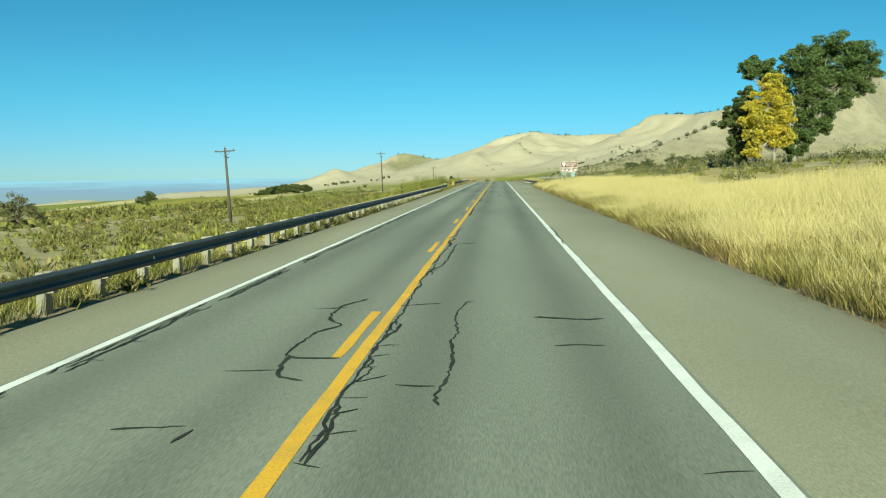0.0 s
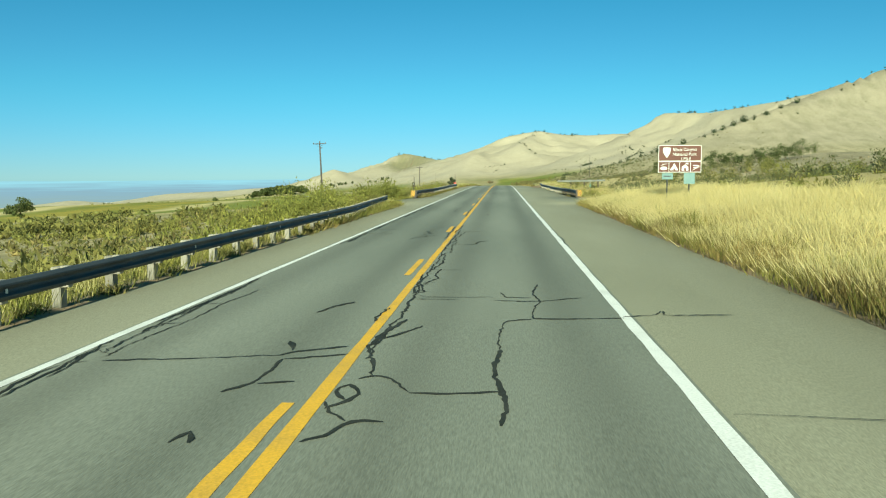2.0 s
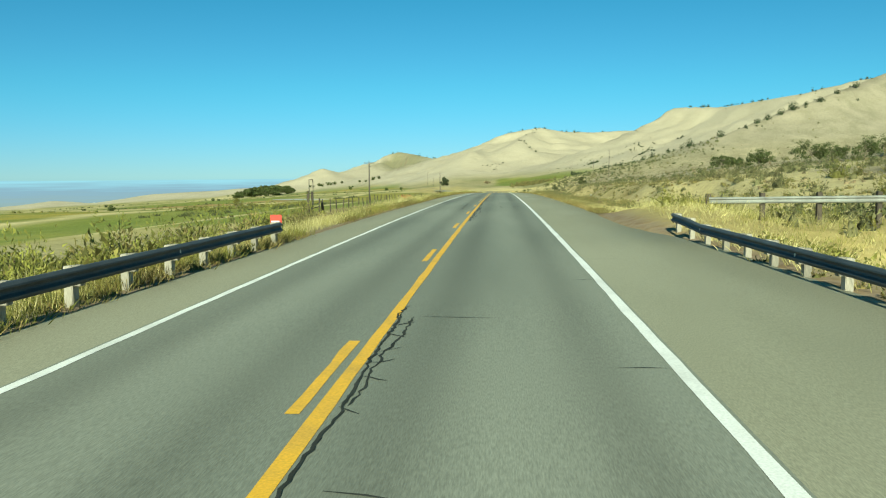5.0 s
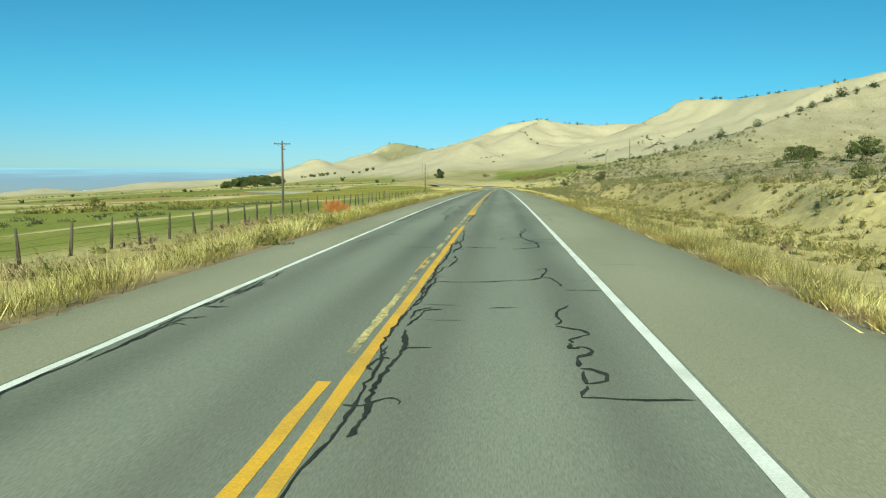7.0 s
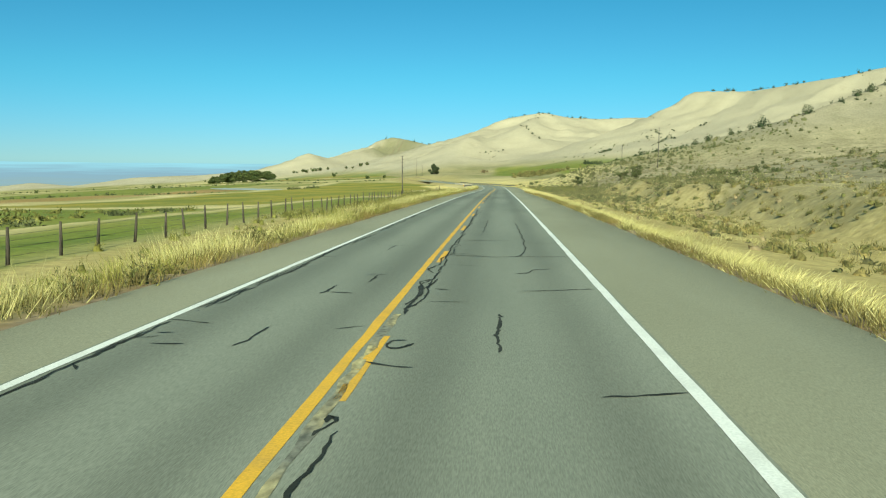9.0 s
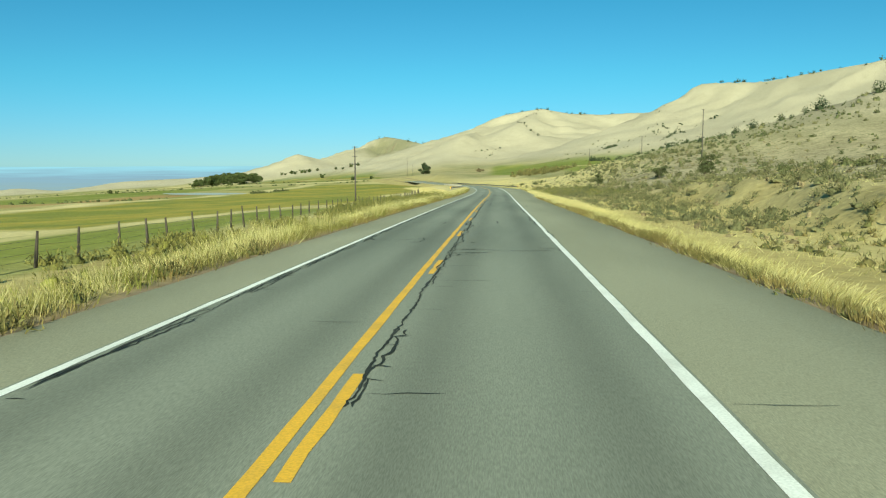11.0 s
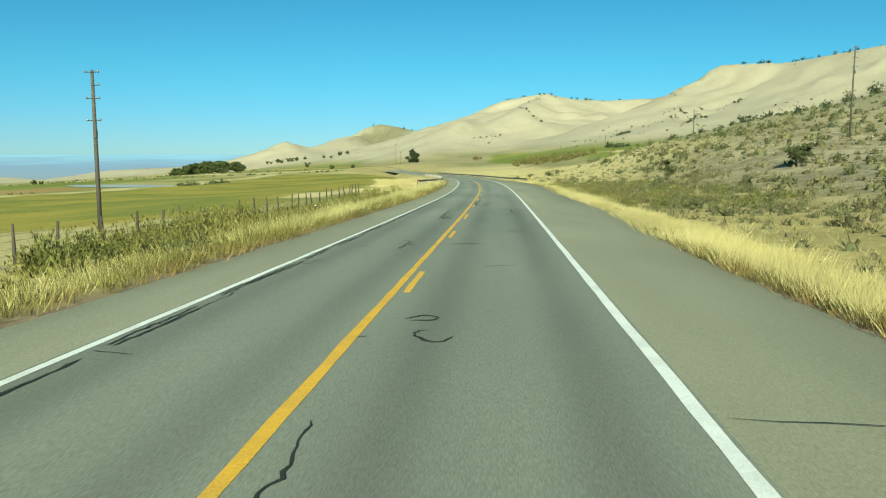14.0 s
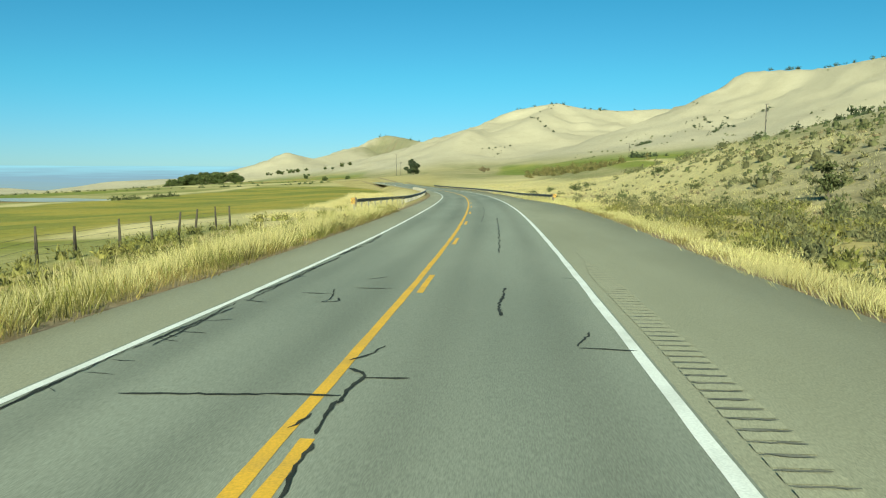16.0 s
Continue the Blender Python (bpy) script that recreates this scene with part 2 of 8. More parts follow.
# ---------------- the road's line ----------------
HEAD_AT = (-400, 300, 420, 460, 500, 520, 560, 600, 650, 700, 760, 1000, 1400)
HEAD = (0, 0, -0.09, -0.29, -0.02, 0.5, 2.2, 4.0, 7.5, 11.0, 14.0, 22.0, 22.0)
RISE_AT = (-400, 20, 60, 140, 180, 220, 260, 300, 340, 380, 420, 460, 500, 540, 580, 640, 720, 780, 1400)
RISE = (0.11, 0.11, 0.14, 0.13, 0.09, -0.40, -0.68, -1.0, -1.11, -1.34, -1.45, -1.46, -1.336, -0.8, -1.2, -1.12, -1.0, -0.2, 0.0)
RS = np.arange(-400.0, 1400.0, 1.0)
_a, _b = np.radians(np.interp(RS, HEAD_AT, HEAD)), np.radians(np.interp(RS, RISE_AT, RISE))


def _run(v):
    c = np.concatenate([[0.0], np.cumsum((v[1:] + v[:-1]) / 2)])
    return c - c[400]


RX, RY, RZ, RA = _run(-np.sin(_a)), _run(np.cos(_a)), _run(np.tan(_b)), _a


def on_road(s, lat, up=0.0):
    """Points at distance s along the centre track, lat metres to its right, up metres over the road."""
    s = np.asarray(s, float)
    h = np.interp(s, RS, RA)
    return np.stack([np.interp(s, RS, RX) + lat * np.cos(h), np.interp(s, RS, RY) + lat * np.sin(h), np.interp(s, RS, RZ) + up + 0 * s], -1)


def smooth(v):
    v = np.clip(v, 0, 1)
    return v * v * (3 - 2 * v)


def window(v, a, b, soft):
    return smooth((v - a) / soft + 0.5) * (1 - smooth((v - b) / soft + 0.5))


_perm = np.random.RandomState(7).permutation(4096)
_rand = np.random.RandomState(8).rand(4096)


def vnoise(x, y):
    xi, yi = np.floor(x).astype(int), np.floor(y).astype(int)
    u, v = smooth(x - xi), smooth(y - yi)

    def at(i, j):
        return _rand[_perm[(i + _perm[j % 4096]) % 4096]]
    return (at(xi, yi) * (1 - u) + at(xi + 1, yi) * u) * (1 - v) + (at(xi, yi + 1) * (1 - u) + at(xi + 1, yi + 1) * u) * v


def fbm(x, y, octaves=4, gain=0.5):
    total, amp, norm = 0.0, 1.0, 0.0
    for k in range(octaves):
        total, norm = total + amp * vnoise(x * 2 ** k + 17.3 * k, y * 2 ** k - 9.1 * k), norm + amp
        amp *= gain
    return total / norm


# crest lines: reach of the slope, then x, y, z of the crest
RIDGES = (
    (50, ((50, 590, -2), (62, 588, 3.5), (82, 639, 10.5), (124, 620, 24), (155, 630, 36), (186, 633, 47), (290, 700, 83), (400, 880, 108), (450, 1000, 118))),
    (170, ((222, 1450, 62), (252, 1450, 84), (278, 1447, 108), (330, 1370, 102), (386, 1221, 105), (430, 1170, 115), (620, 1050, 140))),
    (230, ((-92, 1830, 38), (-28, 1850, 70), (20, 1800, 89), (76, 1786, 98), (131, 1841, 92), (200, 1890, 93), (252, 1870, 95), (330, 1800, 92), (500, 1700, 110))),
    (175, ((76, 1786, 97), (29, 1623, 60), (5, 1480, 12))),
    (170, ((131, 1841, 88), (110, 1680, 50), (95, 1520, 8))),
    (110, ((-28, 1850, 66), (-35, 1680, 52), (-50, 1528, 43), (-62, 1420, 14))),
    (95, ((222, 1450, 62), (190, 1330, 42), (160, 1190, 24))),
    (215, ((-480, 2500, 4), (-410, 2430, 14), (-350, 2370, 36), (-300, 2362, 63), (-280, 2355, 68), (-245, 2330, 62), (-178, 2200, 46), (-138, 2070, 45), (-95, 1900, 40))),
    (130, ((-480, 1960, -24), (-430, 1910, 4), (-393, 1900, 19), (-352, 1930, 8), (-300, 2150, 36))),
    (150, ((-1800, 2950, -102), (-1690, 2930, -92), (-1600, 2900, -80), (-1510, 2900, -90), (-1430, 2900, -98), (-1350, 2900, -84), (-1233, 2900, -57), (-1056, 2880, -50), (-764, 2800, -30), (-600, 2650, -14), (-480, 2500, 10))),
)


def hills(x, y, base):
    best, near = np.zeros_like(x), np.zeros_like(x)
    wob = fbm(x / 60, y / 60, 4)
    gully = np.abs(fbm(x / 34 + 5, y / 48 + 3, 4, 0.55) - 0.5) * 2
    fine = np.abs(fbm(x / 11 + 1, y / 14 + 8, 3, 0.55) - 0.5) * 2
    for reach, crest in RIDGES:
        for (x0, y0, z0), (x1, y1, z1) in zip(crest[:-1], crest[1:]):
            dx, dy = x1 - x0, y1 - y0
            t = np.clip(((x - x0) * dx + (y - y0) * dy) / (dx * dx + dy * dy), 0, 1)
            d = np.hypot(x - x0 - t * dx, y - y0 - t * dy) * (0.88 + 0.24 * wob)
            h = np.maximum(z0 + t * (z1 - z0) - base, 0)
            h = h * np.maximum(np.exp(-(d / reach) ** 1.3) * 1.05 - 0.05, 0)
            near = np.where(h > best, d / reach, near)
            best = np.maximum(best, h)
    cut = best * (1 - np.exp(-best / 25)) * smooth((near - 0.02) / 0.25)
    return best - 0.11 * cut * (1 - gully) ** 3 * np.minimum(1, best / 30) - 0.055 * cut * (1 - fine) ** 3, best


def edges(s):
    """Outer edges of the paved shoulders, metres from the centre track."""
    s = np.asarray(s, float)
    left = -6.6 - 1.9 * window(s, 126, 139, 8) + 0.10 * (fbm(s / 2.1, s * 0 + 3, 3) - 0.5)
    right = 5.3 + 2.7 * window(s, 127, 140, 9) + 1.0 * window(s, 142, 192, 10) + 1.2 * window(s, 475, 590, 40) + 0.45 * window(s, 535, 590, 30) + 0.12 * (fbm(s / 1.7, s * 0 + 8, 3) - 0.5)
    return left, right


def land(x, y):
    """Height of the ground, and how much of it is hill."""
    x, y = np.asarray(x, float), np.asarray(y, float)
    s = np.interp(y, RY, RS)
    yc = np.minimum(y, 770)
    r = (x - np.interp(yc, RY, RX)) * np.cos(np.interp(yc, RY, RA))
    zr = np.interp(s, RS, RZ)
    le, re = edges(s)
    u, v = np.maximum(r - re, 0), np.maximum(le - r, 0)
    w1, w2 = 1 - smooth((y - 128) / 16), window(y, 136, 212, 18)
    w4 = smooth((y - 360) / 80)
    w5 = smooth((y - 600) / 120)
    w3 = np.clip(1 - w1 - w2 - w4, 0, 1)
    right = w1 * (0.75 * smooth(u / 4) + 0.10 * np.maximum(np.minimum(u, 30) - 4, 0) + 0.03 * np.maximum(u - 30, 0))
    right += w2 * (-1.9 * smooth((u - 0.8) / 6) + 0.10 * np.maximum(u - 10, 0) * (u < 400))
    right += w3 * (-0.8 * smooth(u / 4) - 0.7 * window(u, 9, 20, 9) + 0.065 * np.maximum(u - 22, 0))
    right += w4 * (1 - w5) * (-0.35 * smooth(u / 3) + 0.03 * np.maximum(u - 8, 0) + 0.07 * np.maximum(u - 24, 0))
    right += w4 * w5 * (-0.3 * smooth(u / 3) + 0.075 * np.maximum(u - 12, 0))
    right = np.where(right > 12, 12 + (right - 12) * 0.3, right)
    e1 = 1 - smooth((y - 190) / 40)
    left = -(1.5 + 0.9 * e1) * smooth((v - 0.4) / (6 + 3 * e1)) - 1.1 * smooth((v - 9) / 40) - 0.030 * np.maximum(v - 25, 0) - 0.032 * np.maximum(v - 170, 0) - 0.0 * np.maximum(v - 420, 0)
    left = left - 0.026 * np.clip(v - 10, 0, 170) * (1 - smooth((y - 250) / 110))
    left = np.maximum(left, -150)
    off = np.where(r > 0, u, v)
    z = zr + np.where(r > 0, right, left) - 0.03
    z += smooth((off - 2) / 10) * (0.5 * (fbm(x / 9, y / 9, 3) - 0.5) + 1.0 * (fbm(x / 40, y / 40, 3) - 0.5) * smooth(off / 60))
    z -= 0.22 * smooth(-np.maximum(r - re, le - r) / 0.3)
    bank = fbm(x / 7 + 3, y / 9, 3)
    z += (2.5 * smooth((u - 11 - 9 * fbm(y / 16, y * 0 + 4, 3) - 3 * bank) / 5) + 1.5 * smooth((u - 24) / 40) - 0.7 * np.abs(bank - 0.5) * window(u, 12, 24, 6)) * window(y, 245, 490, 70) * (1 - smooth((u - 130) / 90))
    z += 5.5 * window(y, 735, 1010, 110) * smooth((x - 5) / 50) * (1 - smooth((x - 150) / 100))
    z += 3.8 * np.exp(-((x + 30) / 90) ** 2) * window(y, 860, 1120, 140)
    z += 1.9 * np.exp(-((x - 13) / 6) ** 4 - ((y - 200) / 7) ** 4)
    z -= 7 * smooth((y - 1150) / 250) * smooth((-60 - x) / 80)
    z -= 5 * np.exp(-((x + 455) / 150) ** 2 - ((y - 1668) / 230) ** 2)
    level = np.exp(-((x + 148) / 32) ** 4 - ((y - 742) / 24) ** 4)
    z = z * (1 - level) - 14.9 * level
    h, raw = hills(x, y, z)
    off = off + 60 * smooth((y - 880) / 160)
    h = h * smooth((off - 14) / 30)
    return z + h, smooth((raw - 4 + 3 * smooth((y - 1900) / 300)) / (16 - 9 * smooth((y - 1900) / 300))) * smooth((off - 14) / 30), r


def ground_z(x, y):
    return land(x, y)[0]


# ---------------- farmland ----------------
def tract(x, y, y0, y1, x0, x1, skew=-0.3, soft=5.0, wave=6.0):
    """Weight of a field whose long sides run skew metres along y for each metre of x."""
    q = y - skew * x + wave * (fbm(x / 55, y / 55 + y0, 2) - 0.5)
    p = x + 0.6 * wave * (fbm(y / 40, x / 60 + y1, 2) - 0.5)
    return window(q, y0, y1, soft) * window(p, x0, x1, soft)


def crops(x, y):
    """Weights of green pasture, ripening crop, pale stubble and rusty stubble."""
    green = np.maximum.reduce([
        tract(x, y, 236, 470, -34, -22, 0), tract(x, y, 226, 415, -84, -40, 0), tract(x, y, 200, 400, -330, -168, 0), tract(x, y, 418, 426, -300, -60), tract(x, y, 980, 1090, -800, -95, -0.33),
        tract(x, y, 1180, 1330, -700, -150, -0.4), tract(x, y, 520, 640, -1000, -470, -0.1), tract(x, y, 760, 900, -1200, -480, -0.1),
        tract(x, y, 1450, 1600, -900, -230, -0.25), tract(x, y, 880, 1270, -5, 140, -1.2, 8, 4), tract(x, y, 800, 900, 36, 140, -1.2, 8, 4), tract(x, y, 430, 900, -330, -172, 0)])
    crop = np.maximum.reduce([window(x, -116 + 3 * np.sin(y / 40), -25 - 15 * (1 - smooth((y - 470) / 40)), 3) * window(y, 424, 660, 5), window(x, -116 + 3 * np.sin(y / 40), 0, 3) * (y > 650) * (1 - smooth((np.hypot((x + 115) / 85, (y - 660) / 195) - 1) * 30 + 0.5)), tract(x, y, 210, 410, -150, -96, 0), tract(x, y, 1110, 1165, -900, -120, -0.38), tract(x, y, 1360, 1430, -900, -200, -0.3)])
    pale = np.maximum.reduce([
        tract(x, y, 402, 415, -330, -40, -0.28, 4), tract(x, y, 240, 250, -260, -92, 0, 3), tract(x, y, 256, 263, -300, -100, 0, 3), tract(x, y, 230, 486, -40, -34.5, 0, 3), tract(x, y, 546, 600, -30, -24, 0, 3, 3), tract(x, y, 215, 405, -95, -86, 0, 4), tract(x, y, 200, 400, -166, -152, 0), tract(x, y, 905, 955, -700, -72, -0.24), tract(x, y, 1092, 1106, -900, -180, -0.42),
        tract(x, y, 640, 742, -1000, -440, -0.1), tract(x, y, 1600, 1650, -900, -300, -0.2), window(x + 0.13 * (y - 777) - 51.5, -3, 3, 2) * window(y, 690, 850, 12), tract(x, y, 430, 880, -129, -119, 0, 4)])
    lat = x - np.interp(np.minimum(y, 770), RY, RX)
    pale = np.maximum(pale, 0.9 * window(y, 600, 850, 50) * window(lat, 8, 46, 12))
    pale = np.maximum(pale, 0.9 * window(y, 560, 720, 30) * window(lat, -24, -9, 4))
    pale = np.maximum(pale, 0.6 * smooth((fbm(x / 16, y / 30, 3) - 0.45) * 8) * window(y, 215, 430, 30) * window(lat, 10, 60, 14))
    rust = np.maximum(tract(x, y, 470, 730, -168, -140, 0) * 0.8, tract(x, y, 1040, 1065, -600, -110, -0.33))
    return green, crop, pale, rust


# ---------------- mesh helpers ----------------
def mesh_from(name, verts, faces, mats, face_mats=None, shade=False):
    """One mesh from arrays; faces may be an (n, k) array or a list."""
    me = bpy.data.meshes.new(name)
    verts = np.asarray(verts, np.float32)
    if isinstance(faces, np.ndarray):
        n, k = faces.shape
        me.vertices.add(len(verts))
        me.vertices.foreach_set("co", verts.ravel())
        me.loops.add(n * k)
        me.loops.foreach_set("vertex_index", faces.astype(np.int32).ravel())
        me.polygons.add(n)
        me.polygons.foreach_set("loop_start", np.arange(0, n * k, k, dtype=np.int32))
        me.update(calc_edges=True)
    else:
        me.from_pydata(verts.tolist(), [], faces)
    for m in mats if isinstance(mats, (list, tuple)) else [mats]:
        me.materials.append(m)
    if face_mats is not None:
        me.polygons.foreach_set("material_index", np.asarray(face_mats, np.int32))
    if shade:
        me.polygons.foreach_set("use_smooth", np.ones(len(me.polygons), bool))
    me.update()
    return me


def part(name, bm, mat, parent=None, label=""):
    """A bmesh, or a ready mesh, as one object under a thing or a part."""
    if isinstance(bm, bpy.types.Mesh):
        me = bm
    else:
        me = bpy.data.meshes.new(name)
        bmesh.ops.recalc_face_normals(bm, faces=bm.faces)
        bm.to_mesh(me)
        bm.free()
        for m in mat if isinstance(mat, (list, tuple)) else [mat]:
            me.materials.append(m)
    ob = new(name, me)
    if parent is not None:
        ob.parent = parent
    if label:
        tagged(ob, label)
    return ob


def thing(name, m, label, category, group="", kind=""):
    ob = new(name)
    ob.empty_display_size = 0.2
    ob.matrix_basis = m
    return tagged(ob, label, category, group, kind)


def bm_box(sx, sy, sz, at=(0, 0, 0), bevel=0.0, rot=None):
    bm = bmesh.new()
    bmesh.ops.create_cube(bm, size=1)
    bmesh.ops.scale(bm, vec=(sx, sy, sz), verts=bm.verts)
    if bevel:
        bmesh.ops.bevel(bm, geom=bm.edges[:], offset=bevel, segments=2, affect="EDGES")
    if rot is not None:
        bmesh.ops.transform(bm, matrix=rot, verts=bm.verts)
    bmesh.ops.translate(bm, vec=at, verts=bm.verts)
    return bm


def bm_tube(points, radii, sides=8, cap=True):
    """A tapered tube along points."""
    bm = bmesh.new()
    rings = []
    pts = [Vector(p) for p in points]
    for i, p in enumerate(pts):
        d = (pts[min(i + 1, len(pts) - 1)] - pts[max(i - 1, 0)]).normalized()
        a = d.cross(Vector((0.3, 1, 0.2)) if abs(d.y) < 0.8 else Vector((1, 0, 0.2))).normalized()
        b = d.cross(a)
        r = radii[i] if isinstance(radii, (list, tuple)) else radii
        rings.append([bm.verts.new(p + (a * math.cos(2 * math.pi * k / sides) + b * math.sin(2 * math.pi * k / sides)) * r) for k in range(sides)])
    for A, B in zip(rings[:-1], rings[1:]):
        for k in range(sides):
            bm.faces.new((A[k], A[(k + 1) % sides], B[(k + 1) % sides], B[k]))
    if cap:
        bm.faces.new(rings[0][::-1])
        bm.faces.new(rings[-1])
    for f in bm.faces:
        f.smooth = sides > 5
    return bm


def join(*bms):
    out = bmesh.new()
    for b in bms:
        me = bpy.data.meshes.new("tmp")
        b.to_mesh(me)
        b.free()
        out.from_mesh(me)
        bpy.data.meshes.remove(me)
    return out


def axis(*runs):
    out = []
    for a, b, step in runs:
        out += list(np.arange(a, b, step))
    return np.array(out)


def build_ground():
    pos = axis((0, 4.5, 1.5), (4.5, 9, 0.35), (9, 30, 1.0), (30, 80, 2.5), (80, 200, 5), (200, 720, 12), (720, 1500, 45), (1500, 4700, 160))
    cols = np.concatenate([-pos[:0:-1], pos])
    ys = axis((-120, -20, 10), (-20, 640, 3.0), (640, 1000, 7), (1000, 2000, 11), (2000, 2600, 18), (2600, 3200, 40), (3200, 4800, 160))
    gr, gy = np.meshgrid(cols, ys)
    gx = np.interp(gy, RY, RX) + gr / np.cos(np.interp(np.interp(gy, RY, RS), RS, RA))
    gz, hill, r = land(gx, gy)
    ny, nx = gx.shape
    idx = np.arange(ny * nx).reshape(ny, nx)
    f = np.stack([idx[:-1, :-1], idx[:-1, 1:], idx[1:, 1:], idx[1:, :-1]], -1).reshape(-1, 4)
    me = mesh_from("ground", np.stack([gx, gy, gz], -1).reshape(-1, 3), f, ground_material(), shade=True)
    # soil classes: bare hill, scrub, meadow
    scrub = np.where(gr > 0, smooth((gr - 14) / 25), (1 - smooth((gy - 205) / 30)))
    meadow = np.where(gr < -18, smooth((gy - 215) / 40), 0) + np.where(gr < -7, 0.35 * (1 - smooth((gy - 215) / 40)), 0) + np.where(gr > 0, 0.55 * smooth((gy - 560) / 80), 0)
    green, crop, pale, rust = crops(gx, gy)
    near_hill = 1 - smooth((gy - 800) / 120)
    olive = smooth(1.25 * np.exp(-((gx + 255) / 85) ** 2 - ((gy - 2220) / 150) ** 2) + 1.1 * (fbm(gx / 26, gy / 40, 3) - 0.5)) * (np.abs(gx + 250) < 190) * (gy > 1900)
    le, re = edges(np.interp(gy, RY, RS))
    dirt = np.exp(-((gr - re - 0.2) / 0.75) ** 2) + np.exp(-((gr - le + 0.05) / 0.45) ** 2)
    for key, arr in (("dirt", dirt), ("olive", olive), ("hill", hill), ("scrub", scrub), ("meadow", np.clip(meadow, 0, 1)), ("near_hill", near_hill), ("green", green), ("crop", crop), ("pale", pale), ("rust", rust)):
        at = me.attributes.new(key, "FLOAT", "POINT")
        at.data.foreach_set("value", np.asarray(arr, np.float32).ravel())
    tagged(new("ground", me), "rolling dry ground of grass, scrub and bare hills", "ground", kind="structure")


def ground_material():
    m = bpy.data.materials.new("ground_soil")
    m.use_nodes = True
    N, L = m.node_tree.nodes, m.node_tree.links
    bsdf = N["Principled BSDF"]
    bsdf.inputs["Roughness"].default_value = 0.95
    bsdf.inputs["Specular IOR Level"].default_value = 0.15
    co = N.new("ShaderNodeTexCoord")

    def noise_tex(scale, detail=6, rough=0.55):
        t = N.new("ShaderNodeTexNoise")
        t.inputs["Scale"].default_value, t.inputs["Detail"].default_value, t.inputs["Roughness"].default_value = scale, detail, rough
        L.new(co.outputs["Object"], t.inputs["Vector"])
        return t.outputs["Fac"]

    def ranged(src, a, b, c=0.0, d=1.0):
        t = N.new("ShaderNodeMapRange")
        for k, val in zip(("From Min", "From Max", "To Min", "To Max"), (a, b, c, d)):
            t.inputs[k].default_value = val
        L.new(src, t.inputs["Value"])
        return t.outputs[0]

    def mixed(fac, a, b):
        t = N.new("ShaderNodeMix")
        t.data_type = "RGBA"
        L.new(fac, t.inputs["Factor"])
        for key, val in (("A", a), ("B", b)):
            if isinstance(val, tuple):
                t.inputs[key].default_value = (*val, 1)
            else:
                L.new(val, t.inputs[key])
        return t.outputs["Result"]

    def attr(key):
        t = N.new("ShaderNodeAttribute")
        t.attribute_name = key
        return t.outputs["Fac"]

    coarse, mid, fine = noise_tex(0.012), noise_tex(0.11), noise_tex(1.6)
    dry = mixed(ranged(mid, 0.35, 0.65), (0.46, 0.365, 0.15), (0.33, 0.262, 0.105))
    scrub = mixed(ranged(mid, 0.38, 0.62), (0.37, 0.31, 0.195), (0.245, 0.208, 0.125))
    meadow = mixed(ranged(coarse, 0.40, 0.58), (0.45, 0.37, 0.17), (0.24, 0.23, 0.07))
    hill = mixed(ranged(coarse, 0.35, 0.65), (0.458, 0.394, 0.278), (0.40, 0.344, 0.242))
    shale = mixed(ranged(mid, 0.35, 0.65), (0.305, 0.262, 0.182), (0.225, 0.198, 0.13))
    hill = mixed(attr("near_hill"), hill, shale)
    hill = mixed(attr("olive"), hill, (0.25, 0.225, 0.125))
    speck = ranged(noise_tex(0.22, 3, 0.7), 0.62, 0.70)
    hill = mixed(ranged(speck, 0, 1, 0, 0.35), hill, (0.26, 0.23, 0.13))
    brush = ranged(noise_tex(0.45, 7, 0.72), 0.50, 0.60, 0.0, 0.75)
    scrub = mixed(brush, scrub, mixed(ranged(mid, 0.4, 0.6), (0.15, 0.14, 0.065), (0.17, 0.135, 0.08)))
    hill = mixed(ranged(noise_tex(0.02, 8, 0.75), 0.48, 0.62, 0.0, 0.28), hill, (0.30, 0.26, 0.175))
    c = mixed(attr("scrub"), dry, scrub)
    c = mixed(attr("meadow"), c, meadow)
    crumb = noise_tex(0.035, 5, 0.6)
    c = mixed(attr("green"), c, mixed(ranged(crumb, 0.35, 0.65), (0.148, 0.18, 0.031), (0.24, 0.235, 0.052)))
    c = mixed(attr("crop"), c, mixed(ranged(crumb, 0.42, 0.58), (0.325, 0.262, 0.05), (0.19, 0.195, 0.038)))
    c = mixed(attr("rust"), c, (0.33, 0.20, 0.075))
    c = mixed(attr("pale"), c, mixed(ranged(crumb, 0.35, 0.65), (0.60, 0.49, 0.25), (0.45, 0.375, 0.17)))
    c = mixed(attr("hill"), c, hill)
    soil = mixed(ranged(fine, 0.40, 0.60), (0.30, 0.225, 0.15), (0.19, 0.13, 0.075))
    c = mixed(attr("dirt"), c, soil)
    sc = N.new("ShaderNodeVectorMath")
    sc.operation = "SCALE"
    L.new(c, sc.inputs[0])
    L.new(ranged(fine, 0.3, 0.7, 0.8, 1.2), sc.inputs["Scale"])
    L.new(sc.outputs[0], bsdf.inputs["Base Color"])
    bp = N.new("ShaderNodeBump")
    bp.inputs["Strength"].default_value, bp.inputs["Distance"].default_value = 0.5, 0.25
    L.new(fine, bp.inputs["Height"])
    L.new(bp.outputs[0], bsdf.inputs["Normal"])
    return m


build_ground()

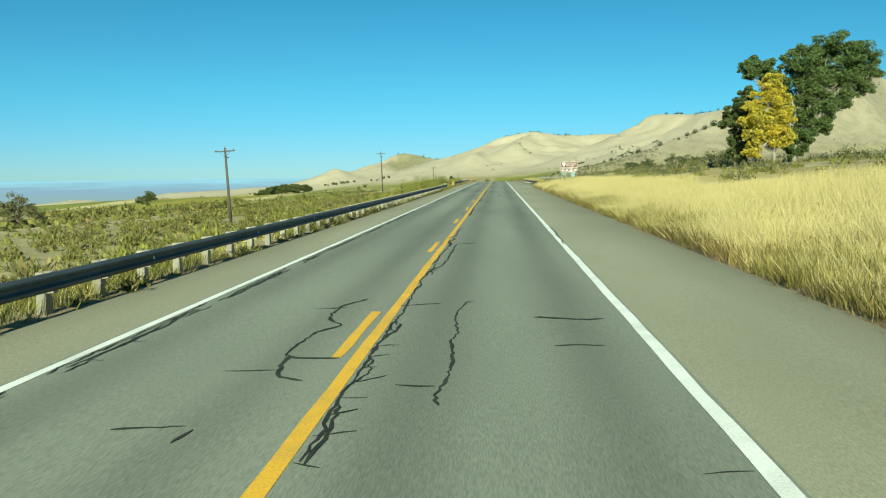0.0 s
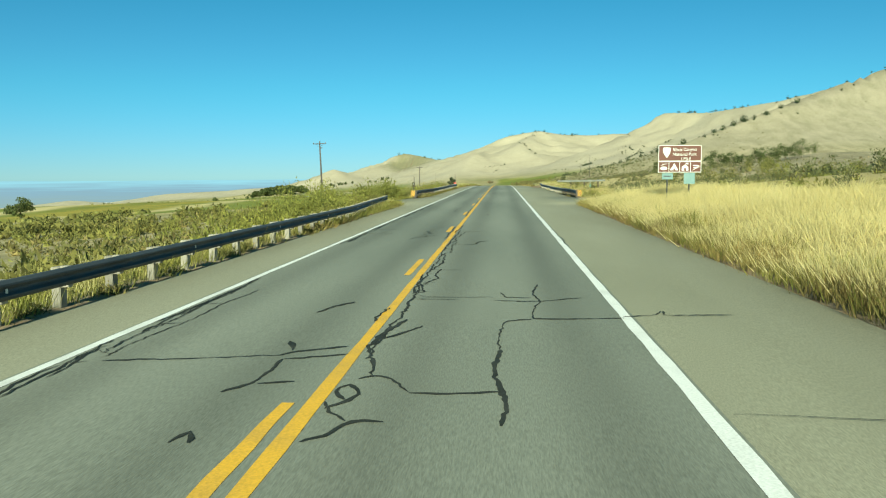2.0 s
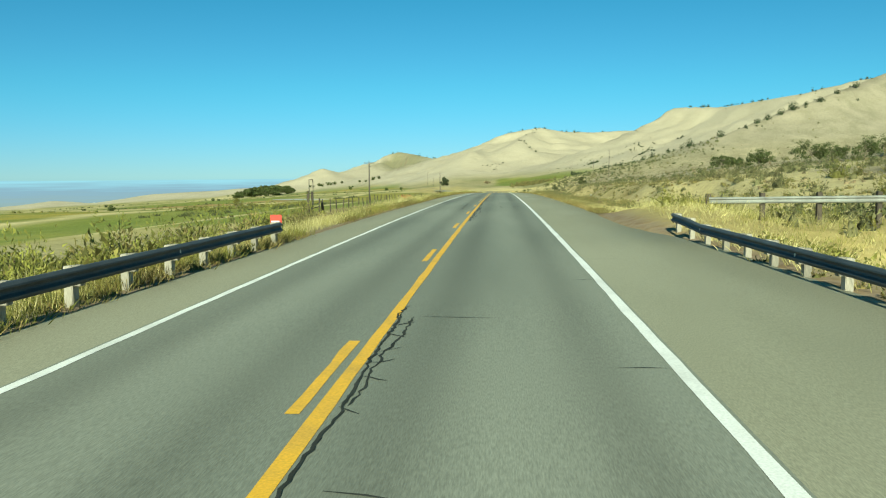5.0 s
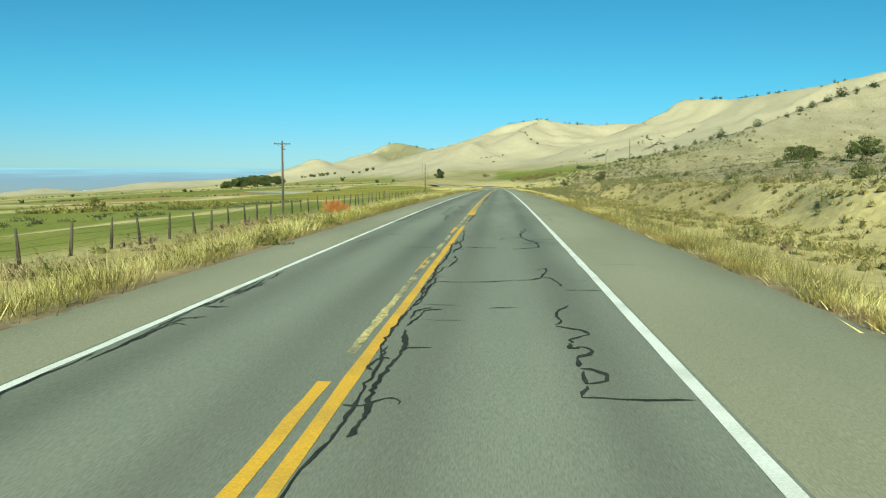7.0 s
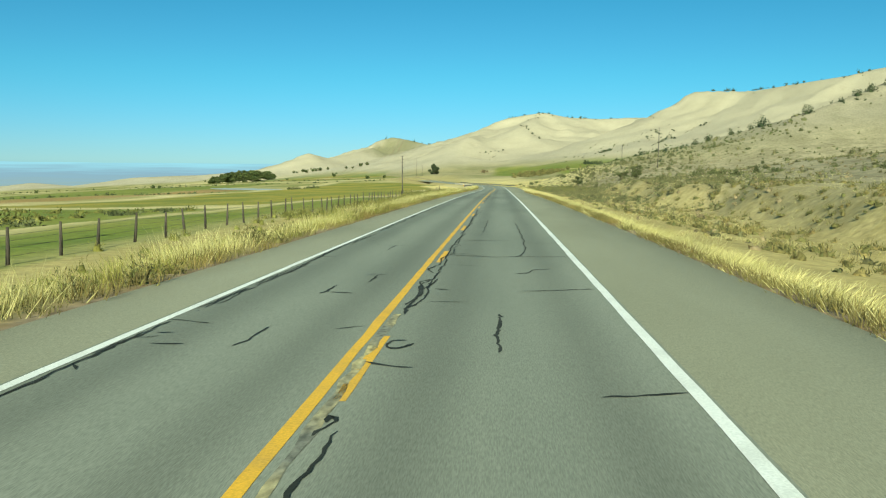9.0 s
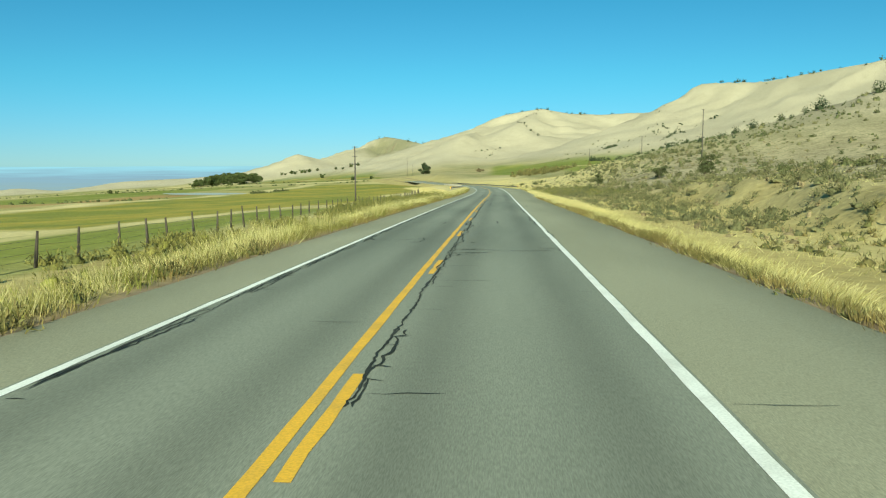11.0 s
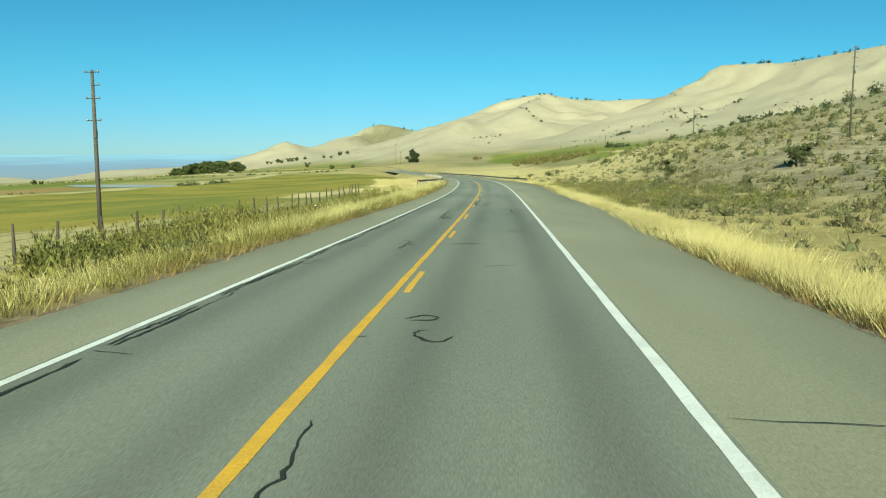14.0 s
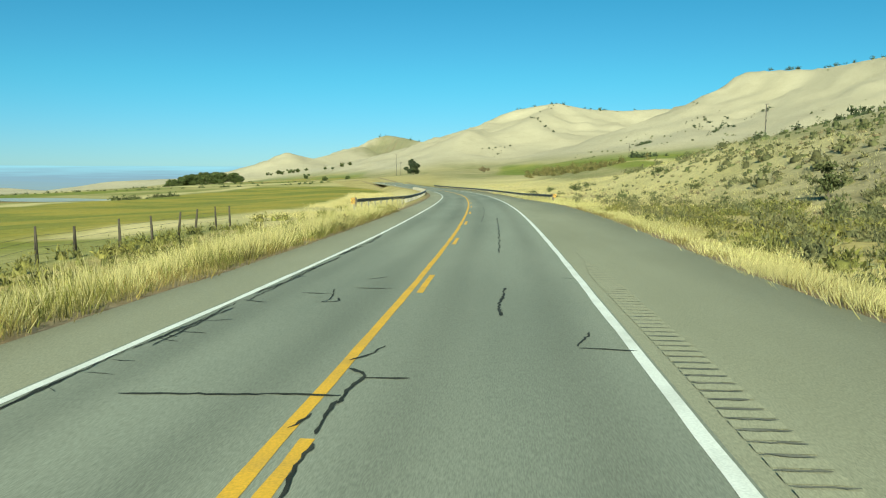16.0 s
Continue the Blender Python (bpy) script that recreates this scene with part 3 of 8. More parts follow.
# a pond below the fields
_a = np.linspace(0, 2 * math.pi, 40, endpoint=False)
_px, _py = -148 + 21 * np.cos(_a) * (1 + 0.15 * np.sin(3 * _a)), 742 + 13 * np.sin(_a)
_pz = float(ground_z(np.array([-148.0]), np.array([742.0]))[0]) + 0.12
tagged(new("water", mesh_from("water", np.stack([_px, _py, _px * 0 + _pz], -1), [list(range(40))], M_POND)), "small grey farm pond among the fields", "pond", kind="structure")


# far valley and mesas: a glowing sheet, blue haze painted into its colours
def build_backdrop():
    m = bpy.data.materials.new("glowing_haze")
    m.use_nodes = True
    N, L = m.node_tree.nodes, m.node_tree.links
    co = N.new("ShaderNodeTexCoord")
    sep = N.new("ShaderNodeSeparateXYZ")
    L.new(co.outputs["Object"], sep.inputs[0])
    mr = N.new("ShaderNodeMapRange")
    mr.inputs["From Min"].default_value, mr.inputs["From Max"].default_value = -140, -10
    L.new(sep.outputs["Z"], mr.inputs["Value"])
    mp = N.new("ShaderNodeMapping")
    mp.inputs["Scale"].default_value = (0.003, 0.003, 0.11)
    L.new(co.outputs["Object"], mp.inputs[0])
    nz = N.new("ShaderNodeTexNoise")
    nz.inputs["Scale"].default_value, nz.inputs["Detail"].default_value = 1.0, 6
    L.new(mp.outputs[0], nz.inputs["Vector"])
    ad = N.new("ShaderNodeMath")
    ad.operation = "MULTIPLY_ADD"
    ad.inputs[1].default_value, ad.inputs[2].default_value = 0.75, -0.375
    L.new(nz.outputs["Fac"], ad.inputs[0])
    ad2 = N.new("ShaderNodeMath")
    ad2.operation = "ADD"
    L.new(ad.outputs[0], ad2.inputs[0])
    L.new(mr.outputs[0], ad2.inputs[1])
    # haze tones by height, sent out as emission
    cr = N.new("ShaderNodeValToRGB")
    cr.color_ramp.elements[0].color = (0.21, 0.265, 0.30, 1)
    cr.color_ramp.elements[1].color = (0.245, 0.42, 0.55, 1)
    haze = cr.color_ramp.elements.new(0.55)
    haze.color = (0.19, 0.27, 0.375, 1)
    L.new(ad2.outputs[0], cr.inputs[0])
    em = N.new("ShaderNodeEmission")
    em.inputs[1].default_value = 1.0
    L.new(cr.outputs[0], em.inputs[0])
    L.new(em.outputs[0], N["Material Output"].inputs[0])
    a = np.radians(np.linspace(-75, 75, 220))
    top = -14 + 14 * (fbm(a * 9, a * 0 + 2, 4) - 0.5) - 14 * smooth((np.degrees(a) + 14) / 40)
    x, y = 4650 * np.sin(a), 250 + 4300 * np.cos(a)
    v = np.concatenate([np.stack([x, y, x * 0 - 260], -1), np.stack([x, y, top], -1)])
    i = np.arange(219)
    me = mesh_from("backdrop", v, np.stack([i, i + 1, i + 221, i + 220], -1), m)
    tagged(new("backdrop", me), "glowing far valley and mesas with painted blue haze", "distance", kind="structure")


build_backdrop()

# ---------------- road ----------------
S_ALL = np.arange(-60, 842, 2.0)
LE, RE = edges(S_ALL)
LAT_L, LAT_Y1, LAT_Y2, LAT_R = -4.78, -1.70, -1.52, 1.99   # line centres


def lanes():
    """The travelled way, with a note of where wheels run."""
    lat = np.linspace(LAT_L - 0.11, LAT_R + 0.12, 41)
    v = np.stack([on_road(S_ALL, q, 0.0) for q in lat], 1)
    ns, nl = v.shape[:2]
    idx = np.arange(ns * nl).reshape(ns, nl)
    f = np.stack([idx[:-1, :-1], idx[:-1, 1:], idx[1:, 1:], idx[1:, :-1]], -1).reshape(-1, 4)
    me = mesh_from("road", v.reshape(-1, 3), f, M_LANE)
    worn = np.zeros(nl)
    for c in (-4.15, -2.35, -0.75, 1.15):
        worn += np.exp(-((lat - c) / 0.42) ** 2)
    at = me.attributes.new("worn", "FLOAT", "POINT")
    new_mat = smooth((S_ALL - 470) / 45)[:, None]   # a paler, younger surface farther on
    blotch = 0.5 * (fbm(S_ALL[:, None] / 9 + 0 * lat, lat[None] / 1.1 + 0 * S_ALL[:, None], 3) - 0.5)
    at.data.foreach_set("value", (np.clip(worn, 0, 1)[None] * (1 - 0.25 * new_mat) - 0.45 * new_mat + blotch).astype(np.float32).ravel())
    return me


tagged(new("road", lanes()), "worn grey asphalt two-lane highway with sealed cracks", "road", kind="structure")


def shoulder(name, inner, outer, label):
    a, b = on_road(S_ALL, inner, -0.004), None
    b = np.stack([on_road(np.array([q]), o, -0.03)[0] for q, o in zip(S_ALL, outer)])
    c = b - (0, 0, 0.28)
    n = len(S_ALL)
    i = np.arange(n - 1)
    f = np.concatenate([np.stack([i, i + n, i + n + 1, i + 1], -1), np.stack([i + n, i + 2 * n, i + 2 * n + 1, i + n + 1], -1)])
    if inner < 0:
        f = f[:, ::-1]
    tagged(new(name, mesh_from(name, np.concatenate([a, b, c]), f, M_SHOULDER)), label, "road shoulder", kind="structure")


shoulder("pavement", LAT_L - 0.11, LE, "paler paved shoulder beside the highway")
shoulder("pavement", LAT_R + 0.12, RE, "wide paler paved shoulder beside the highway")


def line(name, s0, s1, lat, wide, mat, label, step=1.0, rag=0.006):
    s = np.arange(s0, s1 + step * 0.5, step)
    n = len(s)
    j = rag * np.random.RandomState(int(abs(s0) * 10 + wide * 999) % 9999).randn(2, n)
    a = np.stack([on_road(np.array([q]), lat - wide / 2 + e, 0.005)[0] for q, e in zip(s, j[0])])
    b = np.stack([on_road(np.array([q]), lat + wide / 2 + e, 0.005)[0] for q, e in zip(s, j[1])])
    i = np.arange(n - 1)
    me = mesh_from(name, np.concatenate([a, b]), np.stack([i, i + n, i + n + 1, i + 1], -1), mat)
    return tagged(new(name, me), label, "road marking", kind="structure")


line("edge_line", -60, 840, LAT_L, 0.13, M_WHITE, "white painted edge line, slightly worn")
line("edge_line", -60, 840, LAT_R, 0.16, M_WHITE, "white painted edge line, slightly worn")
line("centre_line", -60, 259.8, LAT_Y2 + 0.02, 0.15, M_YELLOW, "solid yellow centre line")
line("centre_line", 273.4, 840, LAT_Y1, 0.14, M_YELLOW, "solid yellow centre line")
line("worn_centre_line", 236, 256, LAT_Y1 - 0.03, 0.12, M_WORN, "rubbed-out yellow centre line", 0.25, 0.010)
line("worn_centre_line", 259.8, 270, LAT_Y1, 0.13, M_WORN, "rubbed-out yellow centre line", 0.2, 0.010)
line("worn_centre_line", 259.8, 270, LAT_Y2 + 0.04, 0.08, M_WORN, "rubbed-out yellow centre line", 0.2, 0.012)
line("worn_centre_line", 276, 300, LAT_Y2, 0.10, M_WORN, "rubbed-out yellow centre line", 0.4, 0.02)
line("centre_patch", 269.9, 273.8, -1.57, 0.42, M_YELLOW, "broad yellow patch where the centre line shifts", 0.35, 0.012)
line("centre_patch", 273.8, 278.5, -1.50, 0.16, M_YELLOW, "broad yellow patch where the centre line shifts", 0.35, 0.014)
for k in range(-4, 22):
    s0 = 0.05 + 12.19 * k
    line("centre_dash", s0, s0 + 3.05, LAT_Y2 - 0.23, 0.135, M_YELLOW, "yellow dash beside the solid centre line", 0.61)
for k in range(1, 46):
    s0 = 270.9 + 12.19 * k
    line("centre_dash", s0, s0 + 3.05, LAT_Y1 + 0.24, 0.13, M_YELLOW, "yellow dash beside the solid centre line", 0.61)
line("centre_dash", 476.75, 478.05, LAT_Y1 + 0.24, 0.13, M_YELLOW, "yellow dash painted longer than the others", 0.61)
line("worn_centre_line", 481.25, 482.3, LAT_Y1 + 0.15, 0.12, M_WORN, "rubbed-out end of a yellow dash", 0.25, 0.010)


# ---------------- sealed cracks ----------------
def ribbon(points, wide, rng):
    """Verts and quads of a ragged poured line over (s, lat) points."""
    p = np.asarray(points, float)
    n = len(p)
    d = np.gradient(p, axis=0)
    d /= np.maximum(np.hypot(d[:, 0], d[:, 1]), 1e-6)[:, None]
    nrm = np.stack([-d[:, 1], d[:, 0]], -1)
    wob = np.interp(np.arange(n), np.arange(0, n + 3, 3), rng.rand(len(np.arange(0, n + 3, 3))))
    w = 0.85 * wide * (0.35 + 0.8 * wob ** 1.5 + 0.55 * rng.rand(n) ** 1.5) / 2
    w[0] *= 0.3
    w[-1] *= 0.3
    a, b = p + nrm * w[:, None], p - nrm * w[:, None]
    P = lambda q: np.stack([on_road(np.array([k[0]]), k[1], 0.0)[0] for k in q])
    i = np.arange(n - 1)
    return np.concatenate([P(a), P(b)]) + (0, 0, 0.008), np.stack([i, i + 1, i + n + 1, i + n], -1)


class Cracks:
    def __init__(self, seed):
        self.rng, self.v, self.f, self.n = np.random.RandomState(seed), [], [], 0

    def add(self, pts, wide):
        v, f = ribbon(pts, wide, self.rng)
        self.v.append(v + (0, 0, 0.001 * (len(self.v) % 5)))
        self.f.append(f + self.n)
        self.n += len(v)

    def wander(self, s0, lat0, s1, lat1, sway, wide=0.045, step=0.22, loops=0.0):
        """A line that wanders from one place to another, with bends or loops."""
        L = math.hypot(s1 - s0, lat1 - lat0)
        n = max(int(L / step), 3)
        t = np.linspace(0, 1, n)
        def jag(length):
            k = max(int(L / length), 2) + 2
            at = np.sort(np.concatenate([[0, 1], self.rng.rand(k)]))
            return np.interp(t, at, self.rng.uniform(-1, 1, k + 2))
        off = sway * (0.75 * jag(1.6) + 0.42 * jag(0.45))
        off *= np.minimum(1, np.minimum(t, 1 - t) * 8)
        back = 0.8 * loops * jag(0.8)
        ux, uy = (s1 - s0) / L, (lat1 - lat0) / L
        off = off + self.rng.randn(n) * 0.012
        self.add(np.stack([s0 + ux * (t * L + back) - uy * off, lat0 + uy * (t * L + back) + ux * off], -1), wide)

    def across(self, s, lat0, lat1, wide=0.03):
        self.wander(s, lat0, s + self.rng.uniform(-0.15, 0.15), lat1, 0.05, wide, 0.3)

    def done(self, name, label):
        me = mesh_from(name, np.concatenate(self.v), np.concatenate(self.f), M_SEAL)
        tagged(new(name, me), label, "sealed crack", kind="stuff")


def build_cracks():
    c = Cracks(3)
    R = c.rng
    # seam right of the centre line, in stretches, with spurs
    for s0, s1, heavy in ((9, 28, 0.15), (43, 58, 0.35), (61, 68, 0.4), (78, 98, 0.3), (158, 176, 0.3), (200, 218, 0.4), (222, 236, 0.3), (236, 252, 0.6), (281, 294, 0.4), (300, 340, 0.75), (358, 374, 0.6), (374, 396, 0.9), (396, 420, 0.6), (420, 428, 0.2), (433, 446, 0.4), (491, 505, 0.5)):
        s = s0
        while s < s1:
            e = min(s + R.uniform(3, 7), s1)
            c.wander(s, -1.36 + R.uniform(-0.05, 0.05), e + 0.4, -1.36 + R.uniform(-0.05, 0.06), 0.07, 0.035 + 0.022 * heavy, 0.12, 0.05)
            if R.rand() < heavy:
                c.wander(s, -1.30, e + 0.2, -1.2 + R.uniform(-0.1, 0.12), 0.14, 0.042, 0.12, 0.08)
                for q in np.arange(s, e, 0.55):
                    if R.rand() < 0.7:
                        c.wander(q, -1.38, q + R.uniform(-0.35, 0.35), -1.16 + R.uniform(-0.08, 0.1), 0.04, 0.035, 0.08)
            for _ in range(int(R.poisson(2.2 * heavy))):
                q = R.uniform(s, e)
                c.wander(q, -1.25, q + R.uniform(-0.12, 0.12), -1.1 + R.uniform(0.3, 1.2), 0.035, 0.034, 0.15)
            s = e
    # seam inside the far edge line
    for s0, s1 in ((-8, 46), (56, 82), (92, 122), (222, 240), (262, 312), (318, 342), (358, 530)):
        s = s0
        while s < s1:
            e = s + R.uniform(3, 6)
            for _ in range(3):
                q0, q1 = s + R.uniform(0, 1.5), e + R.uniform(-1.2, 0.8)
                c.wander(q0, LAT_L + R.uniform(0.10, 0.30), q1, LAT_L + R.uniform(0.10, 0.32), 0.05, 0.034, 0.14, 0.04)
            for _ in range(R.randint(2, 5)):
                q0 = R.uniform(s, e)
                c.wander(q0, LAT_L + 0.16, q0 + R.uniform(-0.25, 0.25), LAT_L + 0.22 + R.uniform(0.1, 0.75) * R.rand(), 0.03, 0.04, 0.1)
            s = e
    # thin cracks across the lanes and over the shoulders
    for s in np.arange(-5, 640, 3.3):
        s = s + R.uniform(-1.4, 1.4)
        k = R.rand()
        bare = 158 < s < 214 or 314 < s < 370 or s > 528
        if k < 0.3 and bare:
            c.across(s, -1.1, -1.1 + R.uniform(0.5, 1.6))
        elif k < 0.5 and bare:
            c.across(s, LAT_R - 0.1, LAT_R - R.uniform(0.4, 1.3))
        elif k < 0.65 and bare:
            c.across(s, -1.9, -1.9 - R.uniform(0.5, 1.8))
        elif 0.65 < k < 0.75:
            c.across(s, LAT_R - 0.1, LAT_R - R.uniform(0.3, 0.6))
        elif k > 0.88:
            c.across(s, LAT_R + 0.2, LAT_R + R.uniform(0.6, 2.2), 0.022)

    def pour(wide, *at):
        """One poured line through (s, lat) knots, its edges ragged."""
        k = np.array(at, float).reshape(-1, 2)
        wide *= 0.52 if k[:, 1].min() > 2.2 else 0.88   # thinner on the shoulder
        run = np.concatenate([[0], np.cumsum(np.hypot(*np.diff(k, axis=0).T))])
        n = max(int(run[-1] / 0.09), 4)
        t = np.linspace(0, run[-1], n)
        p = np.stack([np.interp(t, run, k[:, 0]), np.interp(t, run, k[:, 1])], -1)
        q = p.copy()
        q[1:-1] = 0.5 * p[1:-1] + 0.25 * (p[:-2] + p[2:])
        d = np.gradient(q, axis=0)
        side = np.abs(d[:, 1]) / np.maximum(np.hypot(d[:, 0], d[:, 1]), 1e-6)
        q += R.randn(n, 2) * 0.011 + 0.03 * np.stack([np.sin(t * 3.1 + wide * 90), np.sin(t * 2.3 + at[0])], -1) * np.minimum(1, t * 3)[:, None]
        c.add(q, np.minimum(wide, 0.075) * 0.95 + np.maximum(0.03, 0.55 * wide) * side)

    pour(0.04, 11.58, -2.81, 11.70, -2.29)
    pour(0.08, 11.24, -1.88, 11.32, -2.11, 11.50, -2.24, 12.05, -2.33, 12.31, -2.33)
    pour(0.05, 12.24, -2.33, 12.65, -2.40, 13.05, -2.39, 13.66, -2.32, 14.20, -2.02, 14.70, -2.35, 15.29, -2.41, 15.87, -2.39, 16.46, -2.07)
    pour(0.03, 15.48, -2.70, 15.62, -2.23)
    pour(0.03, 12.37, -2.37, 12.20, -2.20, 12.26, -1.75)
    pour(0.03, 15.81, -1.48, 16.09, -0.80)
    pour(0.035, 11.12, -0.93, 11.12, -0.50)
    pour(0.05, 10.43, -0.45, 10.87, -0.46, 11.54, -0.43, 12.45, -0.44, 13.31, -0.46)
    pour(0.03, 13.31, -0.46, 15.43, -0.50, 16.28, -0.44, 16.28, -0.31)
    pour(0.035, 14.90, 0.59, 14.75, 1.35, 14.80, 1.62)
    pour(0.03, 12.98, 0.80, 13.06, 1.06, 13.05, 1.39)
    pour(0.05, 9.33, -2.45, 9.71, -2.38)
    pour(0.03, 9.64, -3.09, 9.79, -2.47)
    pour(0.03, 27.07, -2.27, 27.05, -1.76, 27.00, -0.52)
    pour(0.03, 28.78, -1.81, 28.82, -1.36)
    pour(0.03, 30.82, -1.96, 30.83, -1.76)
    pour(0.025, 34.64, -1.23, 34.48, -0.70, 33.93, -0.63, 33.88, -0.39)
    pour(0.03, 33.30, 0.72, 33.28, 1.81)
    pour(0.06, 25.99, -1.33, 26.80, -1.31, 27.36, -1.41, 27.85, -1.35, 28.37, -1.30, 28.78, -1.32, 29.04, -1.52)
    pour(0.05, 29.15, -1.52, 29.78, -1.32, 31.14, -1.36, 32.07, -1.34, 33.92, -1.30)
    pour(0.06, 33.98, 2.11, 29.77, 2.07)
    pour(0.05, 29.77, 2.07, 27.66, 2.04, 26.70, 2.06)
    pour(0.03, 49.63, -4.51, 49.79, -3.67)
    pour(0.04, 45.79, -2.17, 46.03, -1.65)
    pour(0.06, 43.55, -1.72, 44.28, -1.76, 44.63, -1.75, 44.67, -1.67)
    pour(0.06, 44.58, -1.74, 43.87, -1.74)
    pour(0.05, 42.60, -1.35, 43.17, -1.36, 43.70, -1.36, 44.16, -1.35, 44.69, -1.34, 45.39, -1.32, 46.09, -1.38)
    pour(0.05, 46.22, -1.40, 47.38, -1.34, 49.50, -1.35, 49.60, -1.06)
    pour(0.035, 46.09, 0.89, 46.17, 1.15, 46.10, 1.27, 45.89, 1.45, 45.97, 1.63)
    pour(0.05, 45.03, 1.65, 44.92, 1.33, 44.61, 1.22, 44.52, 1.17, 44.44, 1.38)
    pour(0.06, 44.52, 1.19, 44.19, 1.26, 43.71, 1.41, 43.87, 1.70)
    pour(0.09, 43.71, 1.41, 43.55, 1.48, 43.18, 1.43)
    pour(0.05, 50.80, 1.31, 49.78, 1.35, 48.70, 1.29, 48.43, 1.16, 48.32, 1.37)
    pour(0.03, 50.81, 2.18, 49.13, 2.30, 47.42, 2.29)
    pour(0.04, 60.64, -2.95, 60.89, -2.32, 61.20, -2.20, 61.38, -1.83)
    pour(0.04, 61.38, -1.83, 61.46, -1.41, 61.41, -0.77)
    pour(0.04, 61.41, -0.77, 61.29, -0.51, 61.59, 0.02)
    pour(0.08, 61.34, -0.76, 60.63, -0.71, 60.10, -0.72, 59.64, -0.75, 59.31, -0.71)
    pour(0.06, 61.06, -0.72, 61.20, -0.53)
    pour(0.08, 61.40, -1.40, 61.93, -1.29, 62.40, -1.15, 62.78, -1.18, 63.48, -1.49)
    pour(0.06, 61.93, -1.29, 62.69, -1.47, 63.19, -1.38)
    pour(0.1, 61.30, -1.43, 61.12, -1.32)
    pour(0.04, 63.50, -2.40, 63.70, -2.27, 63.61, -2.03, 63.44, -2.33)
    pour(0.04, 65.44, -2.35, 66.12, -2.21)
    pour(0.04, 67.91, -2.25, 68.35, -2.19, 68.18, -1.55)
    pour(0.06, 63.12, 0.22, 65.54, 0.23)
    pour(0.08, 60.22, 1.47, 60.29, 1.88)
    pour(0.04, 63.35, -4.49, 64.54, -4.45, 66.69, -4.49, 66.97, -4.18)
    pour(0.025, 77.72, -4.28, 77.89, -3.31, 78.07, -2.36)
    pour(0.04, 78.07, -2.36, 78.31, -2.21, 78.61, -1.61)
    pour(0.09, 78.35, -2.28, 78.84, -2.39)
    pour(0.035, 77.90, -2.26, 78.23, -1.53)
    pour(0.05, 77.90, -2.26, 77.39, -2.24, 76.86, -2.24, 76.52, -2.46)
    pour(0.04, 76.86, -2.24, 77.00, -1.89)
    pour(0.05, 80.90, -2.59, 81.10, -2.50, 81.52, -2.45, 81.88, -2.20)
    pour(0.07, 75.09, -2.38, 75.35, -2.35, 75.39, -2.31)
    pour(0.09, 75.39, -2.31, 75.10, -2.21)
    pour(0.06, 80.23, -1.60, 80.76, -1.59, 81.35, -1.57)
    pour(0.06, 75.20, -1.38, 75.37, -1.20, 75.72, -1.11, 75.71, -0.79)
    pour(0.05, 75.72, -1.11, 76.02, -1.35, 76.29, -1.45)
    pour(0.05, 76.08, -1.36, 76.44, -1.21, 76.68, -1.17, 76.91, -1.35, 76.59, -1.37, 76.34, -1.24)
    pour(0.07, 77.09, -1.25, 77.27, -1.16, 77.19, -0.97, 76.78, -0.73, 76.63, -0.67)
    pour(0.06, 76.63, -0.67, 76.60, -0.29, 76.68, 0.20)
    pour(0.06, 77.27, -1.16, 77.96, -1.25, 78.64, -1.39, 79.18, -1.25, 79.94, -0.90)
    pour(0.08, 78.64, -1.39, 80.42, -1.18)
    pour(0.08, 75.68, 0.20, 76.31, 0.21, 77.63, 0.15, 78.49, 0.18)
    pour(0.03, 78.49, 0.18, 80.32, 0.22, 80.51, 0.61)
    pour(0.035, 80.55, 0.64, 80.65, 1.91)
    pour(0.05, 80.55, 0.67, 81.46, 0.66, 82.02, 0.80, 83.08, 0.77, 84.03, 0.85)
    pour(0.03, 82.16, 0.05, 82.10, 0.70, 82.47, 1.55)
    pour(0.03, 83.05, 0.19, 82.55, 0.23, 82.48, 0.71)
    pour(0.03, 80.76, 1.93, 80.96, 2.44, 81.35, 2.58, 80.86, 2.55, 81.02, 3.61)
    pour(0.03, 82.24, -1.25, 82.28, -0.55)
    pour(0.06, 82.98, -1.41, 82.99, -1.18, 85.45, -1.47)
    pour(0.03, 78.11, -4.48, 80.08, -4.52, 83.11, -4.58)
    pour(0.03, 77.89, -4.36, 79.99, -4.29, 83.24, -4.21)
    pour(0.05, 94.57, -2.74, 95.01, -2.68, 95.22, -2.66, 95.26, -2.38, 95.62, -2.30)
    pour(0.04, 95.81, -2.59, 95.62, -2.30, 96.09, -1.95)
    pour(0.05, 95.98, -2.32, 96.38, -2.51, 96.61, -2.51, 96.84, -2.23)
    pour(0.05, 96.84, -2.23, 97.66, -2.51, 98.09, -2.28)
    pour(0.04, 96.88, -4.66, 97.02, -4.13, 97.11, -3.82, 96.90, -3.65, 96.61, -3.65, 96.42, -3.95)
    pour(0.03, 98.85, -4.56, 99.01, -3.52)
    pour(0.04, 100.22, -2.39, 100.18, -2.03)
    pour(0.04, 92.52, -1.31, 92.47, -0.56)
    pour(0.07, 92.57, -0.55, 93.33, -0.52, 93.54, -0.42, 93.66, -0.27)
    pour(0.04, 91.95, -1.77, 92.08, -1.63)
    pour(0.05, 91.40, -2.29, 91.51, -2.16)
    pour(0.05, 94.75, -1.68, 95.52, -1.63, 96.94, -1.62, 100.15, -1.62)
    pour(0.05, 97.14, -1.45, 99.08, -1.41, 101.09, -1.33)
    pour(0.04, 98.79, 2.06, 94.87, 2.10)
    pour(0.05, 94.87, 2.10, 92.23, 2.10)
